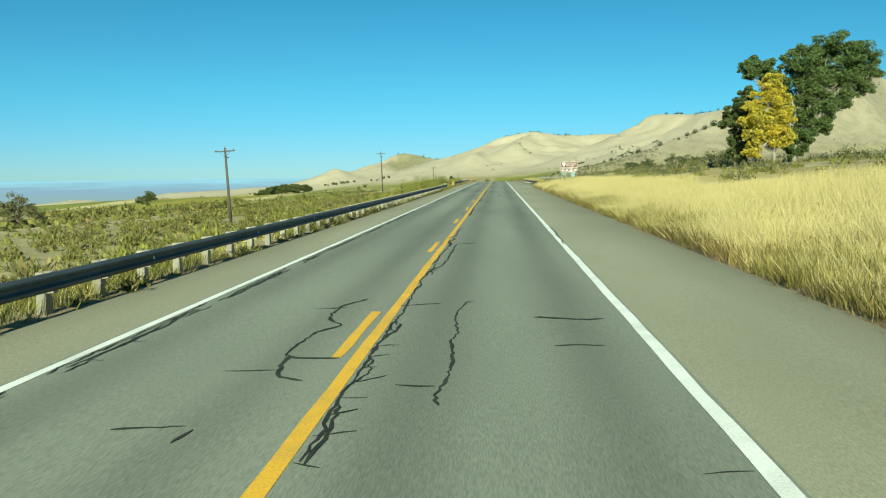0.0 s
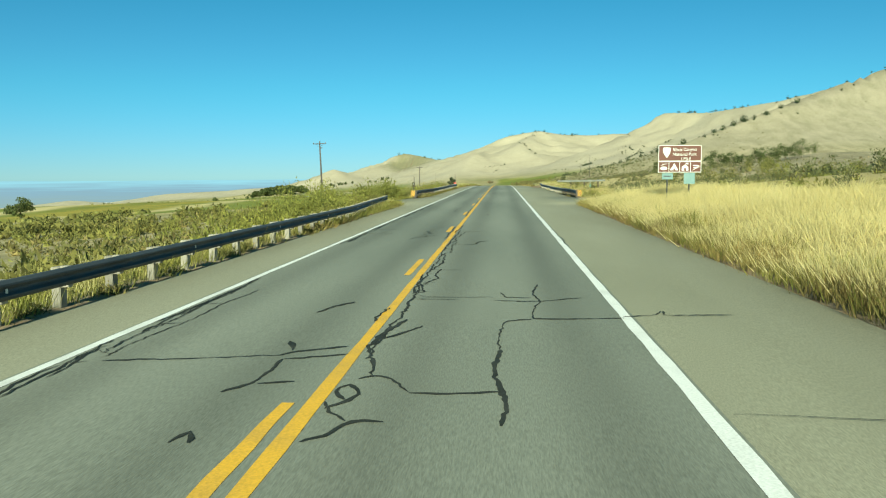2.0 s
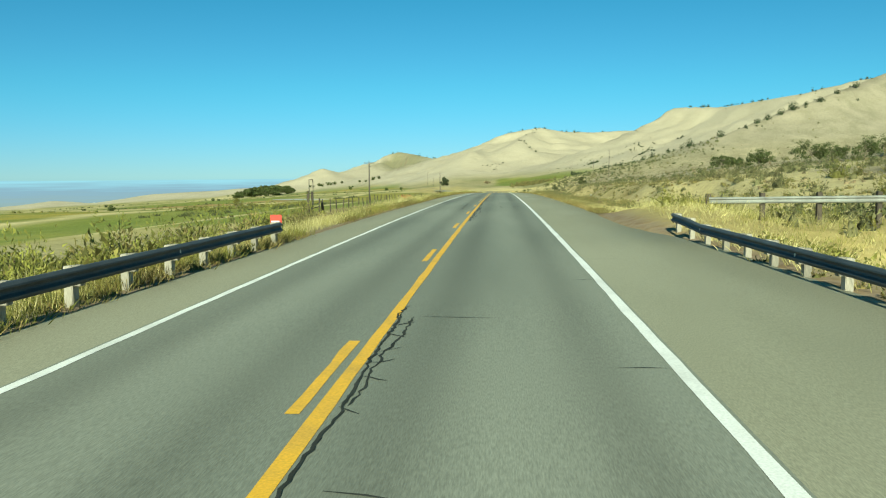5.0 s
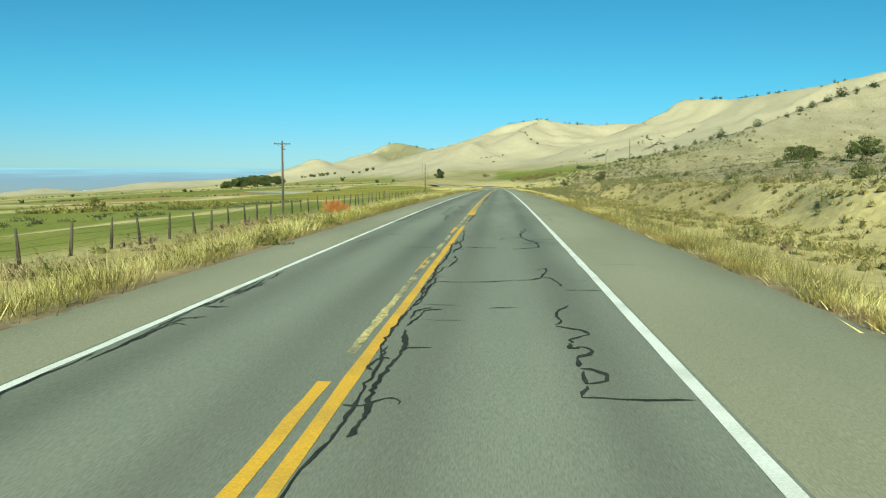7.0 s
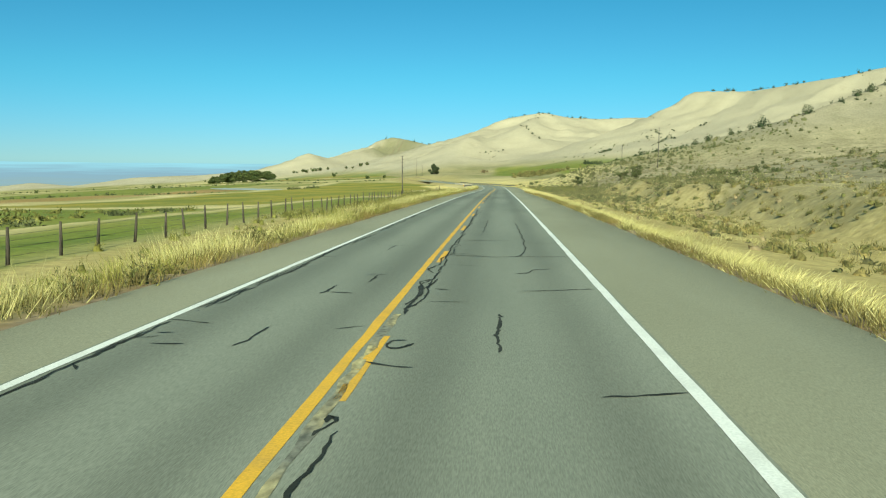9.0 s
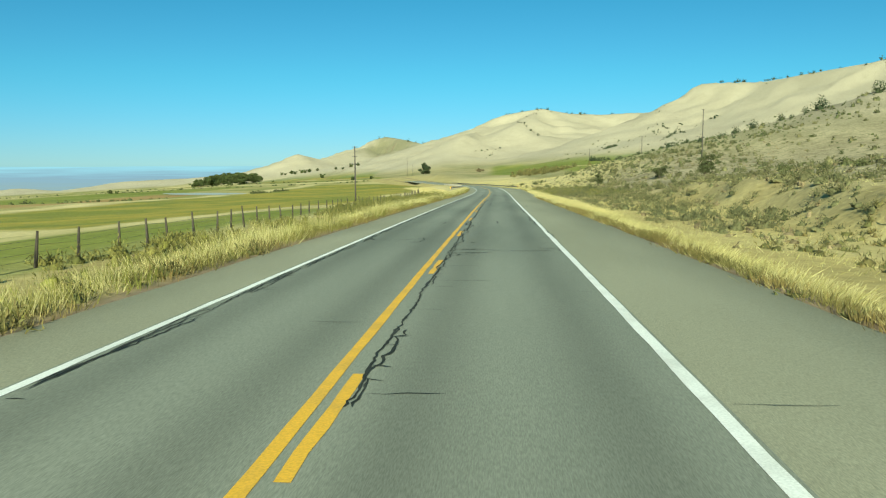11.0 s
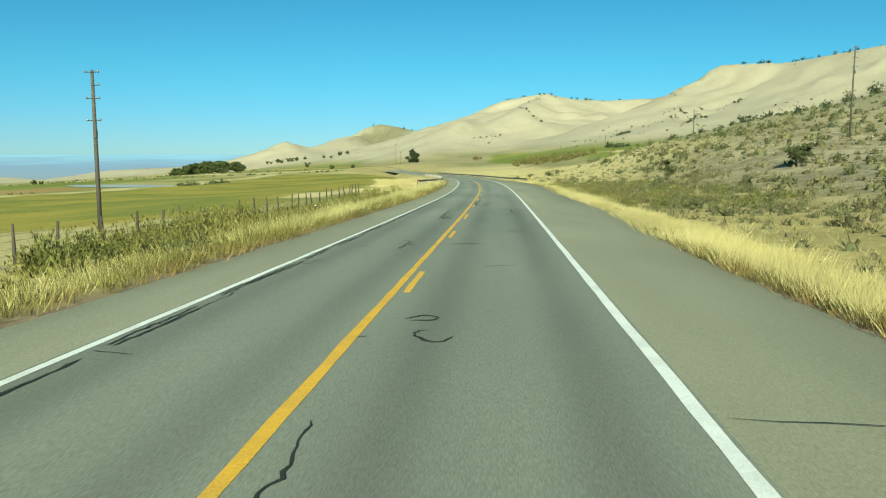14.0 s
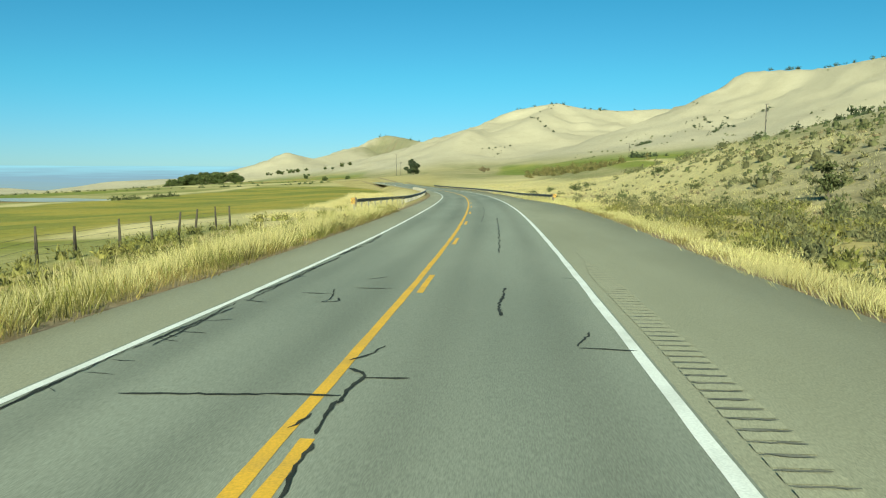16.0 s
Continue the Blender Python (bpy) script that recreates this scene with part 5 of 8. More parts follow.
    pour(0.03, 457.83, -0.22, 458.05, 0.14, 458.28, 0.61)
    pour(0.03, 449.86, -1.64, 449.93, -1.51)
    pour(0.05, 464.70, -2.91, 464.65, -2.78, 464.15, -2.58, 463.78, -2.56, 463.39, -2.63, 462.71, -2.54)
    pour(0.05, 462.71, -2.54, 462.41, -2.64, 461.78, -2.59)
    pour(0.04, 463.39, -2.98, 463.46, -2.68, 463.20, -2.44, 463.26, -2.27)
    pour(0.045, 463.41, -1.80, 463.63, -0.99, 463.86, -0.25)
    pour(0.04, 463.16, -2.06, 463.45, -1.81)
    pour(0.04, 462.63, -4.12, 462.73, -3.58)
    pour(0.03, 469.04, 0.40, 469.22, 1.24)
    pour(0.045, 477.99, -2.60, 478.29, -2.59, 479.09, -2.66, 479.78, -2.66, 479.92, -2.58)
    pour(0.050, 478.35, -2.61, 478.49, -2.48, 478.63, -2.36, 478.86, -2.41, 479.02, -2.55)
    pour(0.050, 480.93, -2.59, 481.73, -2.73, 482.15, -2.64, 482.66, -2.60)
    pour(0.050, 477.02, -2.46, 477.36, -2.65, 477.60, -2.60, 477.72, -2.51)
    pour(0.040, 477.01, -2.49, 477.08, -2.25, 477.23, -2.14, 477.38, -2.17, 477.52, -2.31, 477.50, -2.51)
    pour(0.050, 476.62, -2.47, 476.90, -2.46, 477.25, -2.49, 477.91, -2.54)
    pour(0.050, 480.94, -2.50, 481.64, -2.43, 481.89, -2.16)
    pour(0.07, 476.69, -2.63, 477.22, -2.69, 477.63, -2.63, 477.97, -2.59, 478.96, -2.74, 479.89, -2.58)
    pour(0.07, 479.89, -2.58, 481.40, -2.69, 482.84, -2.63, 486.14, -2.64)
    pour(0.06, 477.75, -2.57, 477.66, -2.29, 477.37, -2.10, 477.17, -2.19, 477.06, -2.44)
    pour(0.05, 477.97, -2.59, 477.72, -2.31, 477.48, -1.99, 477.36, -1.78)
    pour(0.03, 477.97, -2.59, 478.07, -1.83)
    pour(0.03, 481.19, -2.64, 481.75, -2.22)
    pour(0.03, 481.84, -2.72, 482.86, -2.48)
    pour(0.03, 484.32, -2.59, 484.76, -1.50)
    pour(0.03, 480.23, -2.66, 480.29, -2.03)
    pour(0.03, 479.42, -2.51, 479.39, -2.17)
    pour(0.03, 478.34, -4.43, 478.39, -3.84)
    pour(0.035, 477.73, -4.12, 477.75, -3.63)
    pour(0.04, 476.90, -3.70, 477.08, -3.26)
    pour(0.06, 477.05, -0.90, 477.25, -0.78, 477.03, -0.32)
    pour(0.1, 477.57, -0.87, 477.20, -0.68)
    pour(0.05, 478.04, 0.49, 478.14, 0.90, 478.20, 1.11, 477.96, 1.33, 477.56, 1.41, 477.09, 1.28)
    pour(0.05, 480.69, 0.55, 481.35, 0.63, 481.54, 1.33, 481.06, 1.43, 481.19, 0.66)
    pour(0.03, 486.72, 0.03, 486.72, 1.76)
    pour(0.03, 485.62, 0.09, 485.62, 1.76, 485.59, 2.22)
    pour(0.09, 486.47, 0.86, 484.32, 0.88, 482.89, 0.86)
    pour(0.03, 483.72, 0.90, 483.88, 1.40)
    pour(0.05, 485.35, 1.15, 484.48, 1.23, 485.03, 1.44)
    pour(0.1, 483.25, 1.87, 482.49, 1.89)
    pour(0.06, 477.17, 1.85, 476.73, 1.87)
    pour(0.06, 491.35, -1.98, 492.16, -2.00, 492.55, -2.06)
    pour(0.04, 492.40, -2.42, 492.55, -2.06, 492.58, -1.84)
    pour(0.05, 492.21, -1.22, 492.44, -0.60)
    pour(0.07, 492.25, -1.25, 492.63, -1.42, 493.50, -1.28)
    pour(0.06, 491.62, -0.63, 492.33, -0.61, 492.95, -0.57, 493.66, -0.60, 494.34, -0.61)
    pour(0.045, 494.14, -1.48, 494.16, -0.95, 494.35, -0.58)
    pour(0.04, 493.99, -1.16, 493.88, -0.92, 493.61, -0.61)
    pour(0.06, 492.52, -1.50, 493.68, -1.45, 494.69, -1.45, 496.76, -1.55, 499.16, -1.54)
    pour(0.06, 494.23, -1.49, 495.20, -1.40, 498.54, -1.63, 500.52, -1.61)
    pour(0.045, 506.78, -3.79, 506.86, -3.20, 506.84, -2.57, 506.94, -2.04, 506.97, -1.43)
    pour(0.07, 506.64, -1.41, 507.10, -1.40, 507.74, -1.36, 507.96, -1.43, 508.18, -1.65)
    pour(0.06, 507.73, -1.39, 507.75, -0.84)
    pour(0.055, 508.56, -1.69, 508.92, -1.51, 509.48, -1.42)
    pour(0.06, 505.82, -1.70, 506.29, -1.57)
    pour(0.06, 505.65, -1.42, 506.47, -1.42, 506.73, -1.43)
    pour(0.03, 514.36, -3.76, 514.31, -3.11)
    pour(0.04, 515.01, -3.26, 513.48, -3.03, 513.17, -3.14, 513.40, -2.78, 513.81, -2.91)
    pour(0.03, 515.22, -2.84, 515.26, -2.03)
    pour(0.03, 516.71, -2.84, 517.23, -2.47)
    pour(0.07, 512.12, 0.20, 513.62, 0.15, 515.67, 0.30)
    pour(0.05, 523.81, 0.14, 532.17, 0.18, 546.37, 0.23)
    pour(0.04, 541.03, -0.67, 557.08, -0.44, 568.11, -0.51)
    pour(0.06, 510.82, 1.50, 509.71, 1.25)
    pour(0.035, 509.65, 1.24, 509.58, 1.98)
    pour(0.03, 517.55, 1.56, 517.42, 1.88)
    pour(0.05, 498.09, 2.56, 495.24, 2.66, 493.13, 2.66, 492.08, 2.61, 491.26, 2.66)
    c.done("crack_seal", "black wandering sealant lines poured on road cracks")
    # milled grooves outside the edge line, a dark strip lying in each
    v, f, dirt = [], [], Cracks(9)
    for k, s in enumerate(np.arange(488.6, 524, 0.34)):
        w = 0.25 * window(s, 489.5, 520, 5)
        q = on_road(np.array([s, s, s + 0.2, s + 0.2]), np.array([2.58 - w, 2.58 + w, 2.58 + w, 2.58 - w]), 0.002)
        q[:, 2] += (0.0, 0.0, 0.012, 0.012)
        f.append([4 * k, 4 * k + 1, 4 * k + 2, 4 * k + 3])
        v.append(q)
        m = np.linspace(2.58 - w, 2.58 + w * dirt.rng.uniform(0.7, 1.15), 6)
        dirt.add(np.stack([s + 0.27 + 0.012 * dirt.rng.randn(6), m], -1), 0.075)
    me = mesh_from("rumble_strip", np.concatenate(v), np.array(f), M_SHOULDER)
    tagged(new("rumble_strip", me), "milled rumble grooves in the shoulder outside the edge line", "rumble strip", kind="stuff")
    me = mesh_from("dark_groove_strip", np.concatenate(dirt.v), np.concatenate(dirt.f), M_GROOVE)
    tagged(new("dark_groove_strip", me), "dark strips lying in the milled rumble grooves", "dirt", kind="stuff")


build_cracks()


# ---------------- plants as masses ----------------
def grass(name, x, y, low, high, blades, wide, mat, label, seed=1, lean=0.35, spread=0.10):
    """Tufts whose blades fan out from a common foot; taller and lower patches follow one another."""
    rng = np.random.RandomState(seed)
    n = len(x)
    z = ground_z(x, y)
    X, Y, Z = (np.repeat(a, blades) for a in (x, y, z))
    N = n * blades
    ox, oy = rng.randn(N) * spread, rng.randn(N) * spread
    X, Y = X + ox, Y + oy
    patch = 0.62 + 0.76 * smooth((fbm(x / 1.7 + seed, y / 2.6, 3) - 0.3) / 0.4)
    h = np.repeat(rng.uniform(low, high, n) * patch, blades) * rng.uniform(0.55, 1.1, N)
    a, b = rng.rand(N) * 6.283, rng.rand(N) * 6.283
    sx, sy = np.cos(a) * wide / 2, np.sin(a) * wide / 2
    fan = 0.9 * h / max(high, 0.1)
    lx, ly = np.cos(b) * h * lean * rng.rand(N) + ox * fan, np.sin(b) * h * lean * rng.rand(N) + oy * fan
    v = np.empty((N, 3, 3), np.float32)
    k = np.where(rng.rand(N) < 0.5, 0.05, rng.uniform(0.4, 0.9, N))   # a plain blade, or a stalk with its head
    v[:, 0] = np.stack([X, Y, Z - 0.03], -1)
    v[:, 1] = np.stack([X + 2 * sx + lx * k, Y + 2 * sy + ly * k, Z + h * k], -1)
    v[:, 2] = np.stack([X + lx, Y + ly, Z + h], -1)
    f = np.arange(N * 3).reshape(N, 3)
    me = mesh_from(name, v.reshape(-1, 3), f, mat)
    at = me.attributes.new("tuft", "FLOAT", "POINT")
    at.data.foreach_set("value", np.repeat(np.clip(0.35 * rng.rand(n) + 0.65 * smooth((fbm(x / 3.1 - seed, y / 4.3 + 9, 3) - 0.3) / 0.4), 0, 1), blades * 3).astype(np.float32))
    return tagged(new(name, me), label, "grass", kind="stuff")


def shrub_arrays(x, y, z, wide, tall, leaves, leaf, seed, upright=0.5, flat=0.35):
    """Leaf sprays of many bushes at once."""
    rng = np.random.RandomState(seed)
    n = len(x)
    N = n * leaves
    heart = 0.85 if leaves < 3 else 0.34 if leaves >= 200 else 0.42 if leaves >= 40 else 0.54
    rep = lambda a: np.repeat(np.asarray(a, float) + np.zeros(n), leaves)
    X, Y, Z, W, T = map(rep, (x, y, z, wide, tall))
    az, el = rng.rand(N) * 6.283, np.arcsin(rng.uniform(-0.05, 1, N))
    p1, p2, p3 = (rep(rng.rand(n) * 6.283) for _ in range(3))
    lump = 0.80 + 0.22 * np.sin(3 * az + p1) * np.cos(el) + 0.18 * np.sin(5 * az + 4 * el + p2) + 0.12 * np.sin(7 * el + p3)
    lump = np.minimum(lump, 1.08)
    rr = lump * (1 - 0.6 * rng.rand(N) ** 2.2)
    d = np.stack([np.cos(az) * np.cos(el), np.sin(az) * np.cos(el), np.sin(el)], -1)
    c = np.stack([X + d[:, 0] * rr * W / 2, Y + d[:, 1] * rr * W / 2, Z + 0.08 * T + d[:, 2] * rr * T * 0.9], -1)
    ax = d + rng.randn(N, 3) * 0.5 + (0, 0, upright)
    ax /= np.linalg.norm(ax, axis=1)[:, None]
    sd = np.cross(ax, rng.randn(N, 3))
    sd /= np.linalg.norm(sd, axis=1)[:, None] + 1e-6
    ln = (leaf * W * rng.uniform(0.6, 1.3, N))[:, None]
    v = np.empty((N, 3, 3), np.float32)
    v[:, 0], v[:, 2] = c - ax * ln, c + ax * ln
    v[:, 1] = c + sd * ln * flat * 2 + ax * ln * rng.uniform(-0.4, 0.4, N)[:, None]
    v, f = v.reshape(-1, 3), np.arange(N * 3).reshape(N, 3)
    sides, tiers = (4, (-0.1, 0.75)) if leaves < 3 else (4, (-0.1, 0.5, 1.1)) if leaves < 20 else (6, (-0.1, 0.42, 0.9, 1.3))
    m = len(tiers)
    # a lumpy heart of twigs under the leaves
    col = lambda a: (np.asarray(a, float) + np.zeros(n))[:, None, None]
    ca, ce = (np.arange(sides) * 2 * math.pi / sides)[None, None] + col(rng.rand(n)), np.array(tiers)[None, :, None]
    cr = heart * (1 + 0.38 * rng.uniform(-1, 1, (n, m, sides)))
    core = np.stack([col(x) + cr * col(wide) / 2 * np.cos(ca) * np.cos(ce), col(y) + cr * col(wide) / 2 * np.sin(ca) * np.cos(ce), col(z) + cr * col(tall) * 0.9 * np.sin(ce)], -1).reshape(-1, 3)
    k, j = np.meshgrid(np.arange(m - 1), np.arange(sides), indexing="ij")
    quad = np.stack([k * sides + j, k * sides + (j + 1) % sides, (k + 1) * sides + (j + 1) % sides, (k + 1) * sides + j], -1).reshape(-1, 4)
    e = sides * (m - 1)
    quad = np.concatenate([quad, [[e, e + 1, e + 2, e + 3]] + ([[e, e + 3, e + 4, e + 5]] if sides == 6 else [])])
    tri = np.concatenate([quad[:, (0, 1, 2)], quad[:, (0, 2, 3)]])
    cf = (np.arange(n)[:, None, None] * sides * m + tri).reshape(-1, 3) + len(v)
    return np.concatenate([v, core]), np.concatenate([f, cf])


def shrubs(name, x, y, wide, tall, leaves, mat, label, seed=1, leaf=0.085, category="shrub", upright=0.2, flat=0.48):
    z = ground_z(x, y) - 0.05
    v, f = shrub_arrays(x, y, z, wide, tall, leaves, leaf, seed, upright, flat)
    return tagged(new(name, mesh_from(name, v, f, mat)), label, category, kind="stuff")


def scatter(n, s0, s1, lat0, lat1, seed, power=1.0, patch=None):
    """Random places beside the road; patch: scale and cut of natural gaps."""
    rng = np.random.RandomState(seed)
    s = rng.uniform(s0, s1, n)
    lat = lat0 + (lat1 - lat0) * rng.rand(n) ** power
    le, re = edges(s)
    off = (lat > re + 0.08) | (lat < le - 0.08)   # nothing grows on the pavement
    s, lat = s[off], lat[off]
    n = len(s)
    p = np.stack([np.interp(s, RS, RX) + lat * np.cos(np.interp(s, RS, RA)), np.interp(s, RS, RY) + lat * np.sin(np.interp(s, RS, RA))], -1)
    if patch:
        keep = fbm(p[:, 0] / patch[0] + seed, p[:, 1] / patch[0], 3) + 0.15 * (rng.rand(n) - 0.5) > patch[1]
        p = p[keep]
    return p[:, 0], p[:, 1]


def clear(x, y, boxes):
    keep = np.ones(len(x), bool)
    for x0, x1, y0, y1 in boxes:
        keep &= ~((x > x0) & (x < x1) & (y > y0) & (y < y1))
    return x[keep], y[keep]


rng_grey = np.random.RandomState(30)
# straw meadow right of the road
x, y = scatter(31000, -12, 126, 6.0, 27, 11, 1.5)
keep = (x < 14.5 + 1.5 * np.sin(y / 5)) | (y < 52)
x, y = x[keep], y[keep]
grass("dry_grass", x, y, 0.36, 0.60, 11, 0.007, M_STRAW, "tall golden dry grass beside the road", 1, 0.22, 0.22)
x, y = scatter(5200, -12, 126, 5.4, 7.2, 89, 1.0, (3, 0.42))
grass("green_weeds", x, y, 0.2, 0.5, 8, 0.013, M_GREENGR, "greenish weeds at the edge of the meadow", 90, 0.4)
x, y = scatter(12000, -12, 126, 5.4, 6.6, 12, 1.0, (2.2, 0.34))
grass("brown_grass", x, y, 0.20, 0.46, 6, 0.013, M_STRAWDK, "brown and greenish grass at the pavement edge", 2, 0.45)
# verges farther on
x, y = scatter(15000, 206, 425, 5.75, 9.0, 13, 1.2, (2.0, 0.34))
grass("dry_grass", x, y, 0.12, 0.34, 7, 0.009, M_VERGE, "short golden dry grass on the verge", 3, 0.3, 0.2)
x, y = scatter(14000, 415, 522, 5.75, 9.2, 23, 1.3, (2.4, 0.35))
grass("dry_grass", x, y, 0.20, 0.50, 9, 0.006, M_LEMON, "dense pale yellow grass on the verge", 15, 0.16, 0.16)
x, y = scatter(30000, 198, 556, -7.3, -12.0, 14, 1.1, (3.2, 0.45))
grass("dry_grass", x, y, 0.28, 0.72, 8, 0.008, M_VERGE, "tall golden bunch grass on the verge", 4, 0.24, 0.22)
x, y = scatter(13000, 198, 556, -6.85, -15, 15, 1.4, (3, 0.38))
grass("green_weeds", x, y, 0.20, 0.60, 7, 0.013, M_GREENGR, "yellow-green weeds among the dry grass", 5, 0.6)
x, y = scatter(12000, 198, 556, -6.65, -8.6, 16, 1.4, (2.5, 0.34))
grass("brown_grass", x, y, 0.12, 0.36, 6, 0.014, M_STRAWDK, "brown grass at the pavement edge", 6, 0.35)
x, y = scatter(11000, 206, 522, 5.4, 6.1, 17, 1.3, (3, 0.35))
grass("brown_grass", x, y, 0.10, 0.28, 6, 0.014, M_STRAWDK, "brown grass at the pavement edge", 7, 0.35)
x, y = scatter(9000, -15, 200, -6.95, -9.2, 18, 1.0, (3, 0.42))
grass("dry_grass", x, y, 0.2, 0.5, 8, 0.010, M_VERGE, "dry grass tufts round the guardrail posts", 8, 0.22)
x, y = scatter(8000, 141, 212, 6.7, 24, 19, 1.2, (4, 0.40))
grass("dry_grass", x, y, 0.22, 0.5, 7, 0.011, M_VERGE, "dry grass behind the guardrail", 9, 0.3, 0.22)
x, y = scatter(4200, 138, 215, 8, 32, 29, 1.2, (5, 0.40))
grass("green_weeds", x, y, 0.3, 0.7, 8, 0.016, M_GREENGR, "olive weeds behind the guardrail", 30, 0.35, 0.2)
x, y = scatter(6500, 96, 192, -6.6, -8.9, 43, 1.0, (2.5, 0.34))
grass("green_weeds", x, y, 0.14, 0.42, 8, 0.013, M_GREENGR, "green-brown weeds at the pavement edge", 44, 0.45, 0.14)
x, y = scatter(3600, 96, 192, -6.55, -7.6, 87, 1.0, (2.5, 0.40))
grass("brown_grass", x, y, 0.10, 0.30, 8, 0.013, M_STRAWDK, "brown weeds at the pavement edge", 88, 0.6, 0.14)
x, y = scatter(16000, 205, 480, 9, 45, 20, 1.4, (9, 0.45))
grass("dry_grass", x, y, 0.10, 0.26, 4, 0.018, M_VERGE, "dry meadow grass on the slope", 10, 0.25, 0.2)
x, y = scatter(9000, 560, 780, 11, 48, 21, 1.0, (12, 0.40))
grass("dry_grass", x, y, 0.25, 0.5, 5, 0.03, M_STRAW, "pale dry grass beyond the bend", 11, 0.5, 0.3)
x, y = scatter(6000, 572, 720, -12.5, -23, 22, 1.0, (10, 0.34))
grass("dry_grass", x, y, 0.3, 0.6, 6, 0.03, M_STRAW, "pale dry grass inside the bend", 12, 0.5, 0.3)

x, y = scatter(3000, 470, 565, 5.8, 7.6, 93, 1.0, (3, 0.36))
grass("brown_grass", x, y, 0.10, 0.28, 6, 0.014, M_STRAWDK, "brown grass outside the wide shoulder", 94, 0.4)
x, y = scatter(330, 500, 575, 10, 26, 95, 1.0, (6, 0.36))
shrubs("sagebrush", x, y, rng_grey.uniform(0.9, 2.0, len(x)), rng_grey.uniform(0.5, 1.0, len(x)), 90, M_SCRUB, "olive-green sagebrush outside the bend", 96, 0.075, upright=0.5, flat=0.35)
x, y = scatter(7000, 503, 562, -7.2, -10.8, 91, 1.0, (2.4, 0.33))
grass("dry_grass", x, y, 0.4, 0.85, 8, 0.009, M_LEMON, "tall pale dry grass along the verge before the bend", 92, 0.22, 0.2)
x, y = scatter(7000, 510, 650, 5.5, 12.5, 24, 1.0, (2.4, 0.36))
grass("dry_grass", x, y, 0.2, 0.55, 7, 0.012, M_VERGE, "pale dry grass outside the wide shoulder", 13, 0.3, 0.2)
x, y = scatter(2200, 218, 300, 5.7, 9.0, 25, 1.0, (3, 0.40))
grass("tall_weeds", x, y, 0.3, 0.75, 8, 0.011, M_BROWNBUSH, "tall brown and olive weeds at the pavement edge", 14, 0.25, 0.15)
x, y = scatter(700, 206, 300, -10, -20, 26, 1.0, (5, 0.42))
shrubs("grey_brush", x, y, rng_grey.uniform(0.5, 1.3, len(x)), rng_grey.uniform(0.4, 0.8, len(x)), 45, M_GREYBUSH, "grey dry brush between verge and fence", 27, 0.08, upright=0.9, flat=0.2)
# scrub left of the road
rng = np.random.RandomState(31)
for lat0, lat1, count, leaves, leaf, seed in ((-8.8, -15, 460, 230, 0.045, 33), (-15, -25, 600, 120, 0.060, 333), (-25, -48, 900, 56, 0.078, 133), (-48, -90, 900, 26, 0.10, 233)):
    x, y = scatter(count, -10, 205, lat0, lat1, seed, 1.0, (12, 0.24))
    kind = np.clip((fbm(x / 11 + 40, y / 11, 3) - 0.32) / 0.36 + 0.25 * (rng.rand(len(x)) - 0.5), 0, 1)
    big = 0.6 + 1.5 * rng.rand(len(x)) ** 2.6
    for k, mat, name, text, up, flat in ((kind < 0.45, M_SCRUB, "sagebrush", "olive sagebrush thicket below the road", 0.5, 0.34), ((kind >= 0.45) & (kind < 0.8), M_RABBIT, "rabbitbrush", "yellow-green rabbitbrush thicket below the road", 0.6, 0.3), (kind >= 0.8, M_BROWNBUSH, "dark_brush", "dull brown-green brush below the road", 0.5, 0.34)):
        seed += 1
        mat = M_YELLOWBRUSH if name == "rabbitbrush" and lat0 > -20 else mat
        shrubs(name, x[k], y[k], 1.55 * big[k], rng.uniform(0.65, 1.0, k.sum()) * (0.42 + 0.55 * big[k]), leaves, mat, text, seed, leaf * 1.15, upright=up, flat=flat)
x, y = scatter(108, 108, 146, -8.9, -14.5, 28, 1.0)
top = np.interp(y, RY, RZ) + 0.6 + 1.3 * smooth((fbm(x / 2.6, y / 3.4, 2) - 0.28) / 0.44) + rng.uniform(-0.15, 0.2, len(x)) - 0.09 * np.maximum(y - 134, 0)
shrubs("tall_thicket", x, y, rng.uniform(1.4, 2.6, len(x)), np.maximum(top - ground_z(x, y), 0.8) , 950, M_YELLOWBRUSH, "dense yellow-green thicket beside the pavement", 32, 0.033, upright=0.5, flat=0.42)
x, y = scatter(40, 108, 150, -8.3, -9.6, 34, 1.0)
shrubs("low_thicket", x, y, rng.uniform(0.8, 1.5, len(x)), rng.uniform(0.6, 1.0, len(x)), 500, M_SCRUB, "low olive brush at the foot of the thicket", 31, 0.045, upright=0.5, flat=0.4)
x, y = scatter(150, 143, 205, -9.0, -14.5, 35, 1.0)
k = rng.rand(len(x)) < 0.35
shrubs("tall_sagebrush", x[k], y[k], rng.uniform(1.4, 2.4, k.sum()), rng.uniform(1.2, 1.8, k.sum()), 420, M_BROWNBUSH, "tall olive brush beside the guardrail", 84, 0.042, upright=0.4, flat=0.36)
x, y = x[~k], y[~k]
shrubs("tall_rabbitbrush", x, y, rng.uniform(1.4, 2.4, len(x)), rng.uniform(1.3, 2.0, len(x)), 460, M_YELLOWBRUSH, "tall yellow-green brush beside the guardrail", 36, 0.038, upright=0.5, flat=0.3)
x, y = scatter(2600, 0, 235, -75, -280, 37, 1.2, (25, 0.38))
shrubs("sagebrush", x, y, rng.uniform(1.5, 3.0, len(x)), rng.uniform(1.0, 1.8, len(x)), 2, M_SCRUB, "distant olive scrub on the flat", 38, 0.2)
